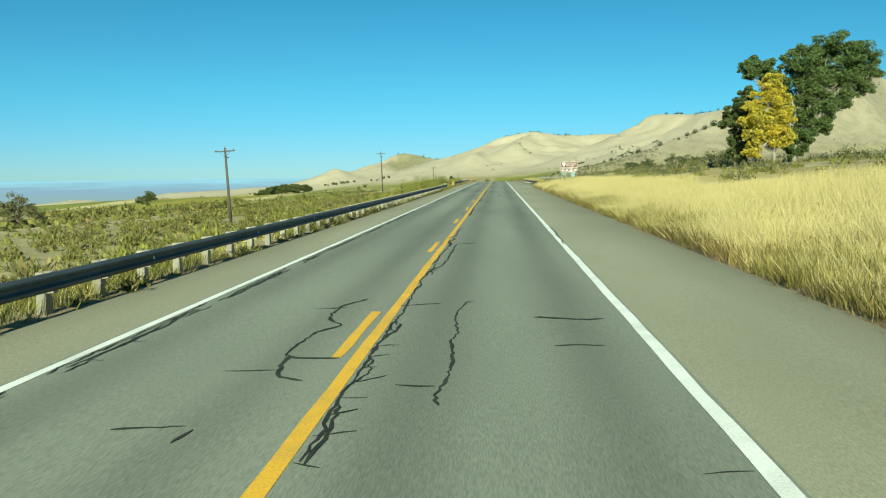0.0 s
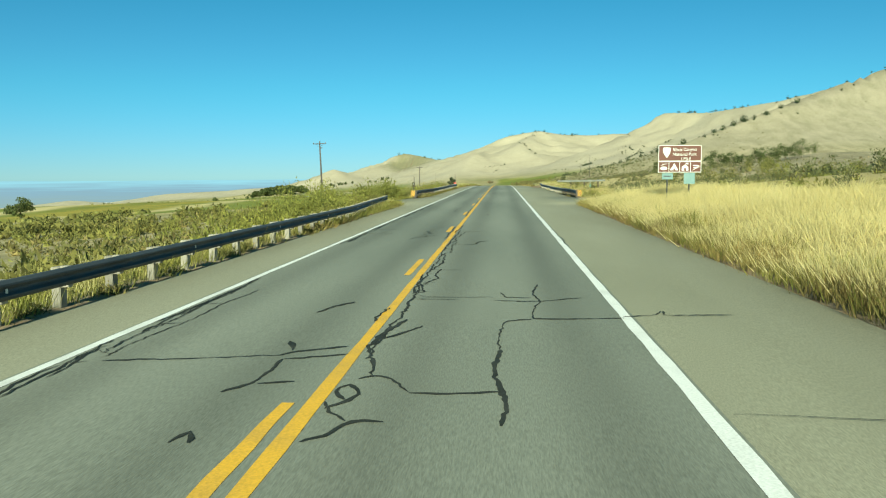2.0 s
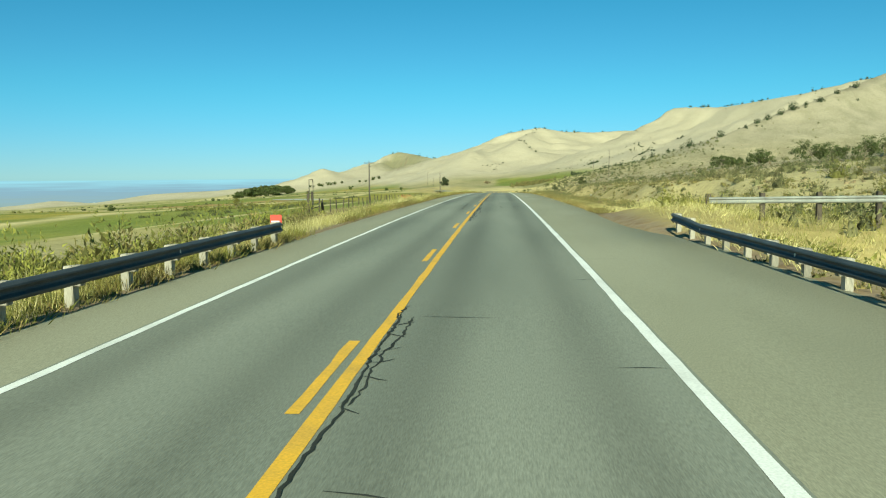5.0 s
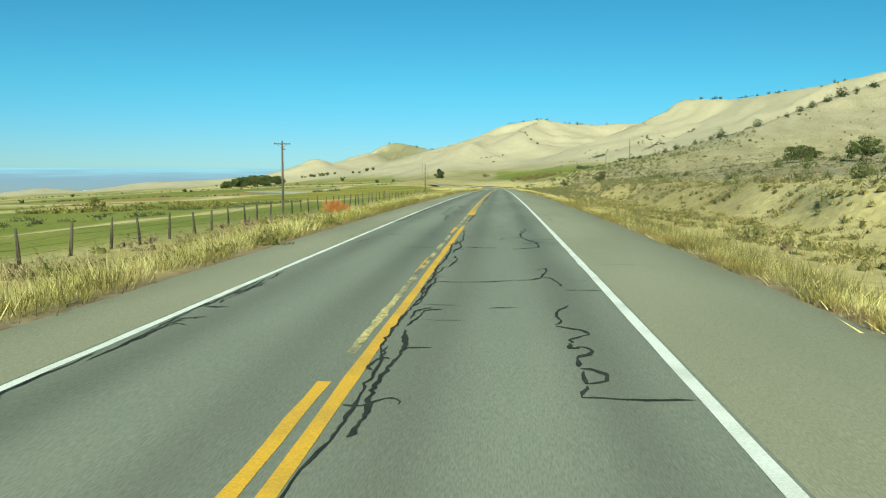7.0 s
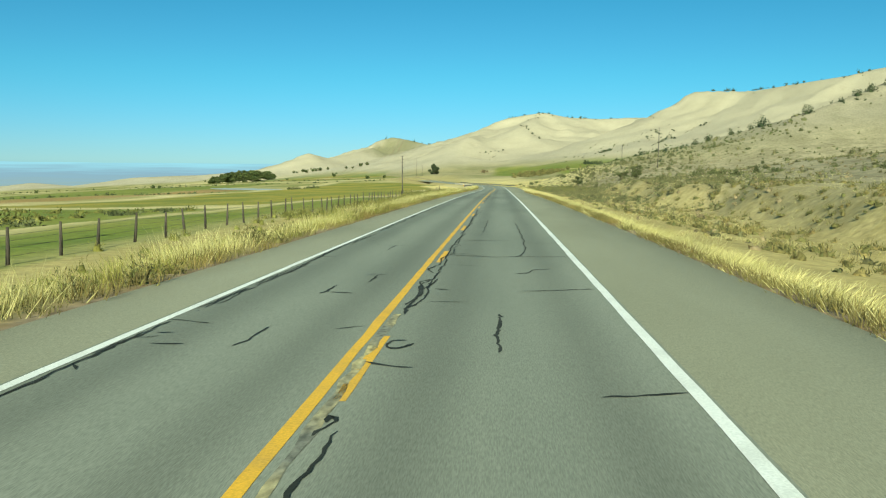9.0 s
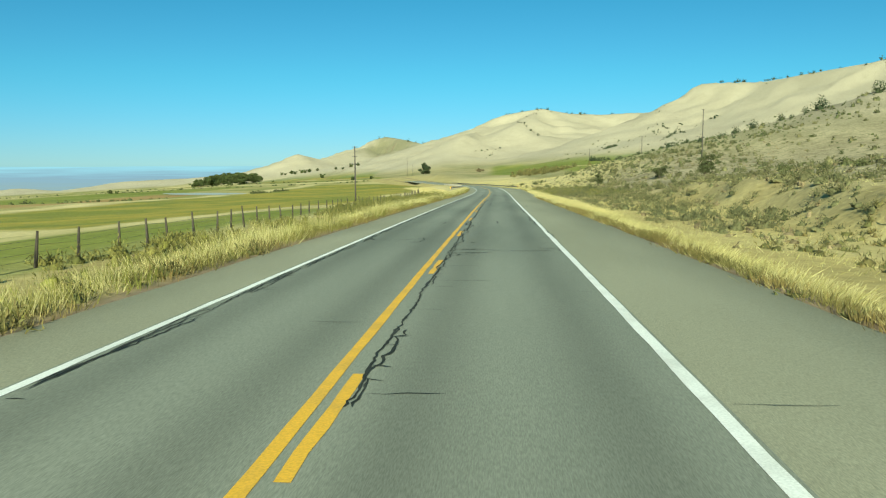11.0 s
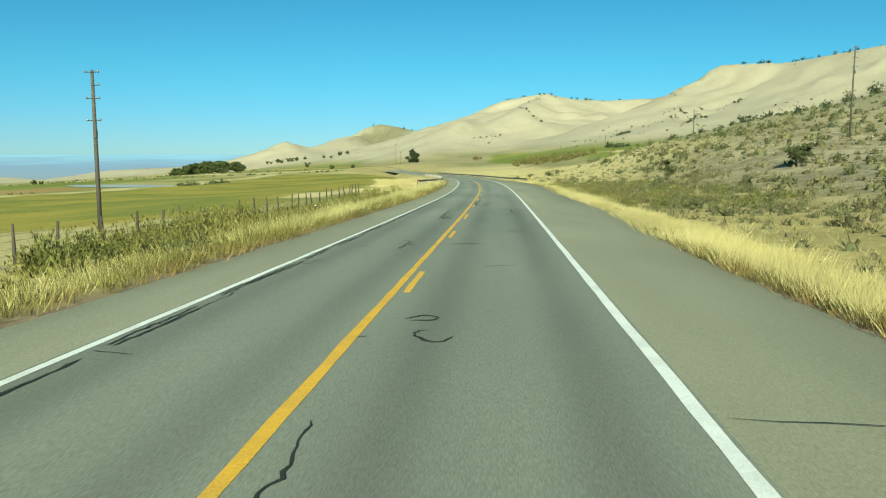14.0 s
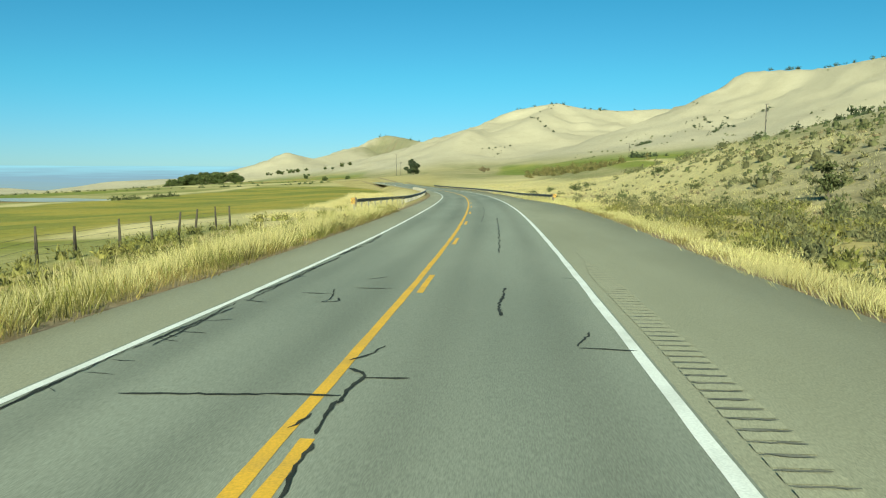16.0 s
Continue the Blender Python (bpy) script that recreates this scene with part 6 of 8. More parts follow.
x, y = scatter(420, 205, 600, -11, -19, 39, 1.0, (10, 0.38))
shrubs("rabbitbrush", x, y, rng.uniform(0.7, 1.5, len(x)), rng.uniform(0.6, 1.1, len(x)), 110, M_RABBIT, "yellow-green brush along the wire fence", 40, 0.075, upright=1.1, flat=0.14)
x, y = scatter(800, 352, 570, -11.5, -20, 41, 1.0, (6, 0.44))
shrubs("dark_brush", x, y, rng.uniform(0.8, 1.8, len(x)), rng.uniform(0.5, 1.1, len(x)), 60, M_SCRUB, "dull olive brush along the wire fence", 42, 0.085, upright=0.7, flat=0.3)
x, y = scatter(60, 150, 215, -40, -110, 45, 1.0)
shrubs("tall_brush", x, y, rng.uniform(2.5, 4.5, len(x)), rng.uniform(1.5, 2.5, len(x)), 120, M_SCRUB, "tall olive brush on the flat", 46, 0.09)
x, y = scatter(260, 436, 500, -10.6, -19.0, 47, 1.0, (5, 0.36))
shrubs("roadside_brush", x, y, rng.uniform(1.1, 2.2, len(x)), rng.uniform(1.0, 1.8, len(x)), 180, M_SCRUB, "dark olive roadside brush near the fence", 48, 0.075, upright=0.8, flat=0.3)
x, y = scatter(130, 300, 400, -44, -66, 49, 1.0, (20, 0.48))
shrubs("dark_hedge", x, y, rng.uniform(1.4, 3.4, len(x)), rng.uniform(0.4, 0.9, len(x)), 50, M_DARKBUSH, "dark green ditch-side brush among the fields", 50, 0.07)
x, y = scatter(230, 205, 556, -6.9, -8.6, 82, 1.3, (7, 0.42))
shrubs("dark_brush", x, y, rng.uniform(0.5, 1.5, len(x)), rng.uniform(0.3, 0.75, len(x)), 210, M_BROWNBUSH, "dark brown-green weeds at the pavement edge", 83, 0.06, upright=0.5, flat=0.25)
for s0, s1, lat, seed in ((-28, 122, -6.95, 150), (141, 187, -6.9, 151), (141, 192, 6.4, 152)):
    x, y = scatter(int((s1 - s0) * 1.1), s0, s1, lat - 0.2, lat + 0.25, seed, 1.0)
    shrubs("rail_weeds", x, y, rng_grey.uniform(0.3, 0.8, len(x)), rng_grey.uniform(0.15, 0.36, len(x)), 60, M_BROWNBUSH, "dark dry weeds under the guardrail", seed, 0.10, upright=0.5, flat=0.3)
x, y = scatter(170, 330, 520, 5.4, 6.0, 153, 1.0, (6, 0.36))
shrubs("edge_weeds", x, y, rng_grey.uniform(0.3, 0.8, len(x)), rng_grey.uniform(0.12, 0.3, len(x)), 60, M_BROWNBUSH, "dark brown weeds at the pavement edge", 154, 0.10, upright=0.5, flat=0.3)
for tx, ty in ((-7.5, 412.5), (-8.0, 460.0), (-8.6, 463.0)):
    shrubs("tumbleweed", np.array([tx, tx - 0.7]), np.array([ty, ty + 0.6]), np.array([1.5, 1.1]), np.array([0.75, 0.6]), 260, M_DARKBUSH, "dark dry tumbleweed at the pavement edge", 64, 0.07, flat=0.2)
x, y = scatter(12000, -15, 130, -6.85, -9.4, 65, 1.0, (3, 0.34))
grass("green_weeds", x, y, 0.18, 0.45, 7, 0.012, M_GREENGR, "low green weeds under the guardrail", 66, 0.26, 0.15)
# scrub right of the road
x, y = scatter(900, 40, 215, 12, 75, 51, 1.1, (14, 0.36))
x, y = clear(x, y, ((5, 28, 20, 54), (5, 14, 20, 128), (30, 44, 92, 118)))
keep = (y > 122) | (x > 48) | (rng.rand(len(x)) < 0.3)
x, y = x[keep], y[keep]
shrubs("sagebrush", x, y, rng.uniform(0.9, 2.0, len(x)), rng.uniform(0.7, 1.4, len(x)), 45, M_SAGE, "grey-green sagebrush on the rise", 52, 0.08)
x, y = scatter(190, 56, 132, 15, 36, 69, 1.0, (9, 0.42))
k = rng.rand(len(x)) < 0.82
shrubs("sagebrush", x[k], y[k], rng.uniform(0.9, 2.0, k.sum()), rng.uniform(0.35, 0.7, k.sum()), 80, M_RABBIT, "olive sagebrush behind the tall dry grass", 70, 0.07, upright=0.5, flat=0.3)
shrubs("dark_shrub", x[~k], y[~k], rng.uniform(1.2, 2.2, (~k).sum()), rng.uniform(0.6, 1.1, (~k).sum()), 110, M_SAGE, "dark green shrub behind the tall dry grass", 73, 0.06)
x, y = scatter(420, 60, 230, 22, 70, 53, 1.0, (18, 0.42))
keep = (y > 122) | (x > 46)
x, y = x[keep], y[keep]
shrubs("dark_shrub", x, y, rng.uniform(1.8, 3.6, len(x)), rng.uniform(1.4, 2.8, len(x)), 110, M_DARKBUSH, "dark green streamside shrub", 54, 0.06)
x, y = scatter(340, 150, 330, 24, 60, 78, 1.0, (16, 0.40))
shrubs("dark_shrub", x, y, rng.uniform(1.4, 3.4, len(x)), rng.uniform(0.9, 2.2, len(x)), 110, M_SAGE, "tall olive brush at the foot of the slope", 79, 0.06, upright=0.4, flat=0.3)
x, y = scatter(46, 175, 262, 34, 64, 80, 1.0)
shrubs("dark_shrub", x, y, rng.uniform(2.4, 4.6, len(x)), rng.uniform(2.0, 3.6, len(x)), 420, M_SCRUB, "tall olive-green shrub along the wash", 81, 0.045, upright=0.4, flat=0.3)
x, y = scatter(260, 138, 205, 7.5, 16, 55, 1.0, (7, 0.42))
shrubs("rabbitbrush", x, y, rng.uniform(0.7, 1.5, len(x)), rng.uniform(0.6, 1.2, len(x)), 100, M_RABBIT, "yellow-green brush behind the guardrail", 56, 0.06)
x, y = scatter(3200, 205, 660, 10, 85, 57, 1.0, (11, 0.44))
k = rng.rand(len(x)) < 0.45
shrubs("sagebrush", x[k], y[k], rng.uniform(0.5, 1.4, k.sum()), rng.uniform(0.3, 0.8, k.sum()), 12, M_SAGE, "grey-green sagebrush on the slope", 58, 0.16, flat=0.35)
k = ~k
shrubs("grey_brush", x[k], y[k], rng.uniform(0.5, 1.4, k.sum()), rng.uniform(0.3, 0.7, k.sum()), 13, M_GREYBUSH, "grey-brown low brush on the slope", 59, 0.15, flat=0.3)
x, y = scatter(1500, 236, 400, 11.5, 34, 76, 1.0, (6, 0.41))
shrubs("grey_brush", x, y, rng.uniform(0.5, 1.7, len(x)), rng.uniform(0.3, 0.8, len(x)), 40, M_BROWNBUSH, "brown brush on the eroded bank", 77, 0.10, upright=0.9, flat=0.16)
x, y = scatter(430, 385, 600, 11, 34, 74, 1.0, (8, 0.42))
shrubs("sagebrush", x, y, rng.uniform(1.2, 3.0, len(x)), rng.uniform(0.7, 1.5, len(x)), 150, M_SAGE, "large grey-green sagebrush mound beside the verge", 75, 0.055, upright=0.6, flat=0.25)
x, y = scatter(520, 392, 560, 9.5, 28, 85, 1.0, (4, 0.36))
shrubs("grey_brush", x, y, rng.uniform(0.7, 1.7, len(x)), rng.uniform(0.35, 0.9, len(x)), 75, M_SAGE, "grey-green brush behind the verge", 86, 0.085, upright=0.8, flat=0.2)
x, y = scatter(1000, 370, 680, 13, 75, 67, 1.0, (13, 0.40))
shrubs("sagebrush", x, y, rng.uniform(0.8, 2.0, len(x)), rng.uniform(0.4, 0.9, len(x)), 12, M_SAGE, "dense grey-green brush on the lower slope", 68, 0.15, flat=0.3)
x, y = scatter(260, 215, 680, 14, 95, 60, 1.0, (26, 0.42))
keep = (y > 400) | (x > 34)
x, y = x[keep], y[keep]
shrubs("dark_shrub", x, y, rng.uniform(1.0, 2.8, len(x)), rng.uniform(0.6, 1.7, len(x)), 170, M_DARKBUSH, "dark green round shrub on the slope", 61, 0.07)
t = 0.25 + 0.5 * rng.rand(90)
x, y = 4 + 48 * t + 5 * rng.randn(90), 905 - 150 * t + 16 * rng.randn(90)
shrubs("brown_shrub", x, y, rng.uniform(2.5, 4.5, len(x)), rng.uniform(1.8, 3.2, len(x)), 90, M_BROWNBUSH, "brown hedge-like shrubs below the hay field", 63, 0.09)


# scrub dots and junipers on the hills
def hill_scrub(n, x0, x1, y0, y1, low, high, size, mat, label, seed, cut, leaves=2):
    rng = np.random.RandomState(seed)
    x, y = rng.uniform(x0, x1, n), rng.uniform(y0, y1, n)
    z, h, _ = land(x, y)
    keep = (h > low) & (h <= high) & (fbm(x / 45 + seed, y / 45, 3) > cut)
    x, y = x[keep], y[keep]
    w = rng.uniform(size * 0.5, size * 1.4, len(x))
    shrubs("hill_shrub", x, y, w, w * rng.uniform(0.5, 0.8, len(x)), leaves, mat, label, seed, 0.2 if leaves < 3 else 0.11)


hill_scrub(1700, 25, 110, 440, 800, 0.01, 1, 0.9, M_DARKBUSH, "small grey-green bushes dotted over the near hillside", 71, 0.33)
hill_scrub(1200, 25, 115, 430, 800, 0.02, 1, 1.6, M_DARKBUSH, "darker bushes dotted over the near hillside", 72, 0.44, 12)
hill_scrub(520, 110, 300, 430, 800, 0.02, 1, 1.5, M_SAGE, "few low bushes on the smooth hill face", 74, 0.47, 12)
hill_scrub(700, 60, 420, 800, 1350, 0.02, 1, 2.2, M_DARKBUSH, "dark bushes at the foot of the mesa", 73, 0.56)


def crest_junipers(index, per, jitter, size, seed, t0=0.0, t1=1.0):
    rng = np.random.RandomState(seed)
    crest = RIDGES[index][1]
    xs, ys = [], []
    m = len(crest) - 1
    for j, ((ax, ay, _), (bx, by, _)) in enumerate(zip(crest[:-1], crest[1:])):
        if not t0 <= (j + 0.5) / m <= t1:
            continue
        k = max(int(math.hypot(bx - ax, by - ay) / per), 1)
        clumps = rng.rand(max(k // 4, 1))   # they stand in loose groups with gaps between
        t = np.clip(clumps[rng.randint(0, len(clumps), k)] + rng.randn(k) * 1.1 * per / math.hypot(bx - ax, by - ay), 0, 1)
        xs.append(ax + (bx - ax) * t + rng.randn(k) * jitter)
        ys.append(ay + (by - ay) * t + rng.randn(k) * jitter)
    x, y = np.concatenate(xs), np.concatenate(ys)
    w = (0.5 + 1.2 * rng.rand(len(x)) ** 1.6) * size
    shrubs("juniper", x, y, w, w * rng.uniform(0.6, 0.95, len(x)), 40, M_JUNIPER, "dark junipers dotted along the ridge", seed, 0.09, "juniper")


hill_scrub(1300, 28, 120, 425, 720, -1, 1, 1.9, M_SAGE, "grey-green brush in dense patches over the near hillside", 96, 0.54, 26)
hill_scrub(600, 28, 125, 425, 720, -1, 1, 2.4, M_SAGE, "dark brush in dense patches over the near hillside", 97, 0.58, 34)
crest_junipers(0, 9, 5, 2.4, 81)
crest_junipers(0, 6, 7, 1.6, 94, 0.2, 0.8)
RIDGE_SHRUBS = ((83, 635, 3.9), (88, 633, 4.2), (96, 629, 3.5), (103, 626, 3.2), (107, 624, 6.4), (122, 617, 5.6), (137, 622, 2.9), (144, 624, 4.5), (150, 626, 4.9), (158, 627, 5.3), (165, 628, 7.0), (172, 629, 3.3), (180, 629, 5.0), (191, 634, 4.4), (205, 643, 4.9))
rx, ry, rw = (np.array(a, float) for a in zip(*RIDGE_SHRUBS))
shrubs("ridge_shrub", rx, ry, rw, rw * 0.78, 260, M_JUNIPER, "large rounded dark shrubs spaced along the near ridge", 155, 0.06)
crest_junipers(1, 6.0, 4, 4.2, 82, 0.3, 1.0)
crest_junipers(2, 9, 7, 5.2, 83, 0.25, 0.6)
crest_junipers(2, 22, 6, 4.0, 95, 0.6, 1.0)
crest_junipers(3, 16, 5, 4.0, 84, 0.0, 0.6)
crest_junipers(7, 60, 8, 6.0, 85)
crest_junipers(6, 14, 6, 3.5, 86)


def shrub_line(x0, y0, x1, y1, n, size, seed):
    """Dark shrubs following a gully on a hill face."""
    rng = np.random.RandomState(seed)
    t = rng.rand(n)
    x, y = x0 + (x1 - x0) * t + rng.randn(n) * 2.0, y0 + (y1 - y0) * t + rng.randn(n) * 2.0
    w = rng.uniform(0.5, 1.4, n) * size
    shrubs("gully_shrub", x, y, w, w * rng.uniform(0.5, 0.8, n), 45, M_JUNIPER, "dark shrubs along a gully of the hill", seed, 0.14)


shrub_line(33, 1668, 66, 1587, 18, 3.4, 87)
shrub_line(-19, 1414, 6, 1514, 14, 2.2, 98)
shrub_line(116, 1218, 130, 1226, 14, 3.4, 99)
shrub_line(196, 1320, 200, 1228, 16, 3.2, 100)
shrub_line(222, 1273, 262, 1304, 10, 3.0, 101)
shrub_line(-150, 2000, -95, 1900, 20, 5.0, 102)
shrub_line(168, 1183, 223, 1324, 22, 3.2, 88)
shrub_line(70, 950, 90, 945, 16, 3.8, 89)
shrub_line(-35, 1450, 8, 1500, 10, 3.0, 91)
shrub_line(85, 720, 140, 690, 26, 3.2, 92)
shrub_line(40, 640, 95, 660, 24, 2.6, 93)


# brush along ditches and field edges
def bush_row(x0, y0, x1, y1, n, low, high, mat, label, seed, stray=1.2, leaves=40):
    rng = np.random.RandomState(seed)
    t = rng.rand(n)
    x, y = x0 + (x1 - x0) * t + rng.randn(n) * stray, y0 + (y1 - y0) * t + rng.randn(n) * stray
    w = rng.uniform(low, high, n)
    shrubs("field_brush", x, y, w * 1.5, w * rng.uniform(0.5, 0.9, n), leaves, mat, label, seed, 0.09)


bush_row(-76, 350, -50, 372, 80, 1.0, 2.0, M_SCRUB, "olive ditch-side brush among the fields", 111, 2.0)
bush_row(-121, 734, -108, 752, 34, 1.2, 2.6, M_DARKBUSH, "dark brush on the bank of the pond", 112, 1.0)
bush_row(-112, 402, -42, 396, 70, 0.6, 1.3, M_SCRUB, "low olive brush along a field edge", 113, 0.8)
bush_row(-330, 418, -120, 400, 70, 0.8, 1.6, M_SCRUB, "low olive brush along a field edge", 114, 1.5, 20)
bush_row(-260, 640, -130, 650, 60, 1.0, 2.2, M_DARKBUSH, "dark brush along a far ditch", 115, 2.0, 20)
bush_row(-300, 905, -90, 880, 80, 1.0, 2.4, M_DARKBUSH, "dark brush along a far ditch", 116, 3.0, 20)
bush_row(-560, 1120, -130, 1010, 90, 1.4, 3.0, M_DARKBUSH, "dark brush along a far field edge", 117, 4.0, 14)
bush_row(-700, 1440, -200, 1300, 90, 1.6, 3.6, M_DARKBUSH, "dark brush along a far field edge", 118, 5.0, 14)


def far_town():
    """Pale houses and dark trees on the valley floor, a few kilometres off."""
    rng = np.random.RandomState(5)
    v, f = [], []
    for k in range(90):
        x, y = -1980 + rng.randn() * 150, 3560 + rng.randn() * 170
        w, d, h = rng.uniform(9, 26), rng.uniform(8, 14), rng.uniform(3.5, 7)
        z = float(ground_z(np.array([x]), np.array([y]))[0]) - 0.5
        a = rng.rand() * 3.14
        c, q = math.cos(a), math.sin(a)
        base = [(x + c * i * w / 2 - q * j * d / 2, y + q * i * w / 2 + c * j * d / 2) for i, j in ((-1, -1), (1, -1), (1, 1), (-1, 1))]
        ridge = [(x - c * w / 2, y - q * w / 2), (x + c * w / 2, y + q * w / 2)]
        n = len(v)
        v += [(*b, z) for b in base] + [(*b, z + h) for b in base] + [(*b, z + h * 1.45) for b in ridge]
        f += [[n + i for i in face] for face in ((0, 1, 5, 4), (1, 2, 6, 5), (2, 3, 7, 6), (3, 0, 4, 7), (4, 5, 9, 8), (6, 7, 8, 9), (5, 6, 9), (7, 4, 8))]
    tagged(new("far_town", mesh_from("far_town", v, f, M_SIGNWHITE)), "tiny pale houses of a town on the valley floor", "town", kind="stuff")
    x, y = -1980 + rng.randn(140) * 230, 3540 + rng.randn(140) * 200
    w = rng.uniform(8, 20, 140)
    shrubs("town_trees", x, y, w, w * 0.6, 10, M_DARKBUSH, "dark trees among the houses of a far town", 119, 0.14)


far_town()


# ---------------- guardrails ----------------
def spot(x, y, up=0.0):
    return (x, y, float(ground_z(np.array([float(x)]), np.array([float(y)]))[0]) + up)


W_PROFILE = ((0.0, 0.145), (0.025, 0.140), (0.072, 0.098), (0.076, 0.070), (0.020, 0.028), (0.010, 0.0), (0.020, -0.028), (0.076, -0.070), (0.072, -0.098), (0.025, -0.140), (0.0, -0.145))


def w_beam(pts, side):
    """A double-wave rail swept along points, its waves towards side."""
    bm = bmesh.new()
    rings = []
    P = [Vector(p) for p in pts]
    for i, p in enumerate(P):
        d = (P[min(i + 1, len(P) - 1)] - P[max(i - 1, 0)]).normalized()
        out = Vector((d.y, -d.x, 0)).normalized() * side
        front = [bm.verts.new(p + out * a + Vector((0, 0, b))) for a, b in W_PROFILE]
        back = [bm.verts.new(p + out * (a - 0.012) + Vector((0, 0, b))) for a, b in W_PROFILE[::-1]]
        rings.append(front + back)
    for A, B in zip(rings[:-1], rings[1:]):
        n = len(A)
        for k in range(n):
            bm.faces.new((A[k], A[(k + 1) % n], B[(k + 1) % n], B[k]))
    bm.faces.new(rings[0])
    bm.faces.new(rings[-1][::-1])
    return bm


def mesh_of(name, bm, mat):
    me = bpy.data.meshes.new(name)
    bmesh.ops.recalc_face_normals(bm, faces=bm.faces)
    bm.to_mesh(me)
    bm.free()
    for m in mat if isinstance(mat, (list, tuple)) else [mat]:
        me.materials.append(m)
    return me


POST_MESH = mesh_of("post", bm_box(0.15, 0.20, 1.23, (0, 0, 0.0), 0.012), M_POST)
BLOCK_MESH = mesh_of("blockout", bm_box(0.14, 0.15, 0.34, (0, 0, 0), 0.01), M_POST)
DARK_POST_MESH = mesh_of("post", bm_box(0.20, 0.24, 1.15, (0, 0, 0.0), 0.012), M_FENCE)
DARK_BLOCK_MESH = mesh_of("blockout", bm_box(0.20, 0.20, 0.34, (0, 0, 0), 0.01), M_FENCE)
BOLT_MESH = mesh_of("reflector_tab", bm_box(0.012, 0.05, 0.09, (0, 0, 0), 0.004), M_SIGNWHITE)


def hazard_panel(parent, at, lean, w=0.34, h=0.50):
    """Yellow end panel with slanting black stripes, facing the traffic."""
    panel = part("hazard_panel", bm_box(w, 0.012, h, at, 0.004), M_MARKYELLOW, parent, "yellow hazard panel with black diagonal stripes")
    for k in (-2, -1, 0, 1, 2):
        bm = bmesh.new()
        cx = k * 0.215
        quad = [(cx - 0.06 - lean * 0.23, -h / 2), (cx + 0.06 - lean * 0.23, -h / 2), (cx + 0.06 + lean * 0.23, h / 2), (cx - 0.06 + lean * 0.23, h / 2)]
        q = []
        steps = 14
        for j in range(steps):
            t0, t1 = j / steps, (j + 1) / steps
            xs = [quad[0][0] + (quad[3][0] - quad[0][0]) * t0, quad[1][0] + (quad[2][0] - quad[1][0]) * t0, quad[1][0] + (quad[2][0] - quad[1][0]) * t1, quad[0][0] + (quad[3][0] - quad[0][0]) * t1]
            zs = [-h / 2 + h * t0] * 2 + [-h / 2 + h * t1] * 2
            xs = [min(max(v, -w / 2 + 0.01), w / 2 - 0.01) for v in xs]
            if xs[1] - xs[0] > 0.004 or xs[2] - xs[3] > 0.004:
                bm.faces.new([bm.verts.new((at[0] + a, at[1] - 0.010, at[2] + b)) for a, b in zip(xs, zs)])
        if not bm.faces:
            bm.free()
            continue
        part("stripe", bm, M_BLACK, panel)


def guardrail(s_pts, lat_pts, side, label, marker=0, top=0.56, spacing=1.905, lean=1, close=0):
    """A W-beam on posts; side: +1 when the road lies to its right."""
    s = np.arange(s_pts[0] + 1.25 * close, s_pts[-1], spacing)
    s = np.concatenate([s_pts[0] + 1.25 * np.arange(close), s])   # dark posts set close at the end
    lat = np.interp(s, s_pts, lat_pts)
    ctr = np.stack([on_road(np.array([a]), b, 0)[0] for a, b in zip(s, lat)])
    gz = ground_z(ctr[:, 0], ctr[:, 1])
    base = np.maximum(ctr[:, 2] - 0.12, gz)
    rail = thing("guardrail", Matrix.Translation((0, 0, 0)), label, "guardrail", "roadside guardrails")
    pts = [(x, y, b + top - 0.02) for (x, y, _), b in zip(ctr, base)]
    part("rail", w_beam(pts, side), M_RAIL, rail)
    for i, ((x, y, _), b) in enumerate(zip(ctr, base)):
        a = float(np.interp(s[i], RS, RA))
        po = new("post", DARK_POST_MESH if i < close else POST_MESH)
        po.parent, po.matrix_basis = rail, Matrix.Translation((x - side * 0.21, y, b + top - 0.50)) @ Matrix.Rotation(a, 4, "Z")
        bl = new("blockout", DARK_BLOCK_MESH if i < close else BLOCK_MESH)
        bl.parent, bl.matrix_basis = rail, Matrix.Translation((x - side * 0.075, y, b + top - 0.04)) @ Matrix.Rotation(a, 4, "Z")
        if i % 4 == 1:
            rf = new("reflector_tab", BOLT_MESH)
            rf.parent, rf.matrix_basis = rail, Matrix.Translation((x + side * 0.03, y, b + top - 0.04))
    if marker:
        i = 0 if marker > 0 else -1
        x, y, z = pts[i]
        part("end_post", bm_box(0.18, 0.10, 0.85, (x - side * 0.10, y - 0.10, z - 0.16), 0.015), M_DARKSTEEL, rail)
        hazard_panel(rail, (x - side * 0.30, y - 0.17, z - 0.02), lean)
    return rail


def red_end(rail, at):
    """Red and white marker plate on the far end of a rail."""
    x, y, z = (float(q) for q in at)
    plate = part("end_plate", bm_box(0.36, 0.015, 0.26, (x, y, z + 0.74), 0.01), M_RED, rail, "red and white reflective end plate")
    part("bar", bm_box(0.26, 0.006, 0.05, (x - 0.02, y - 0.012, z + 0.66)), M_SIGNWHITE, plate)
    part("stake", bm_box(0.06, 0.04, 1.0, (x, y + 0.03, z + 0.35), 0.006), M_DARKSTEEL, rail)


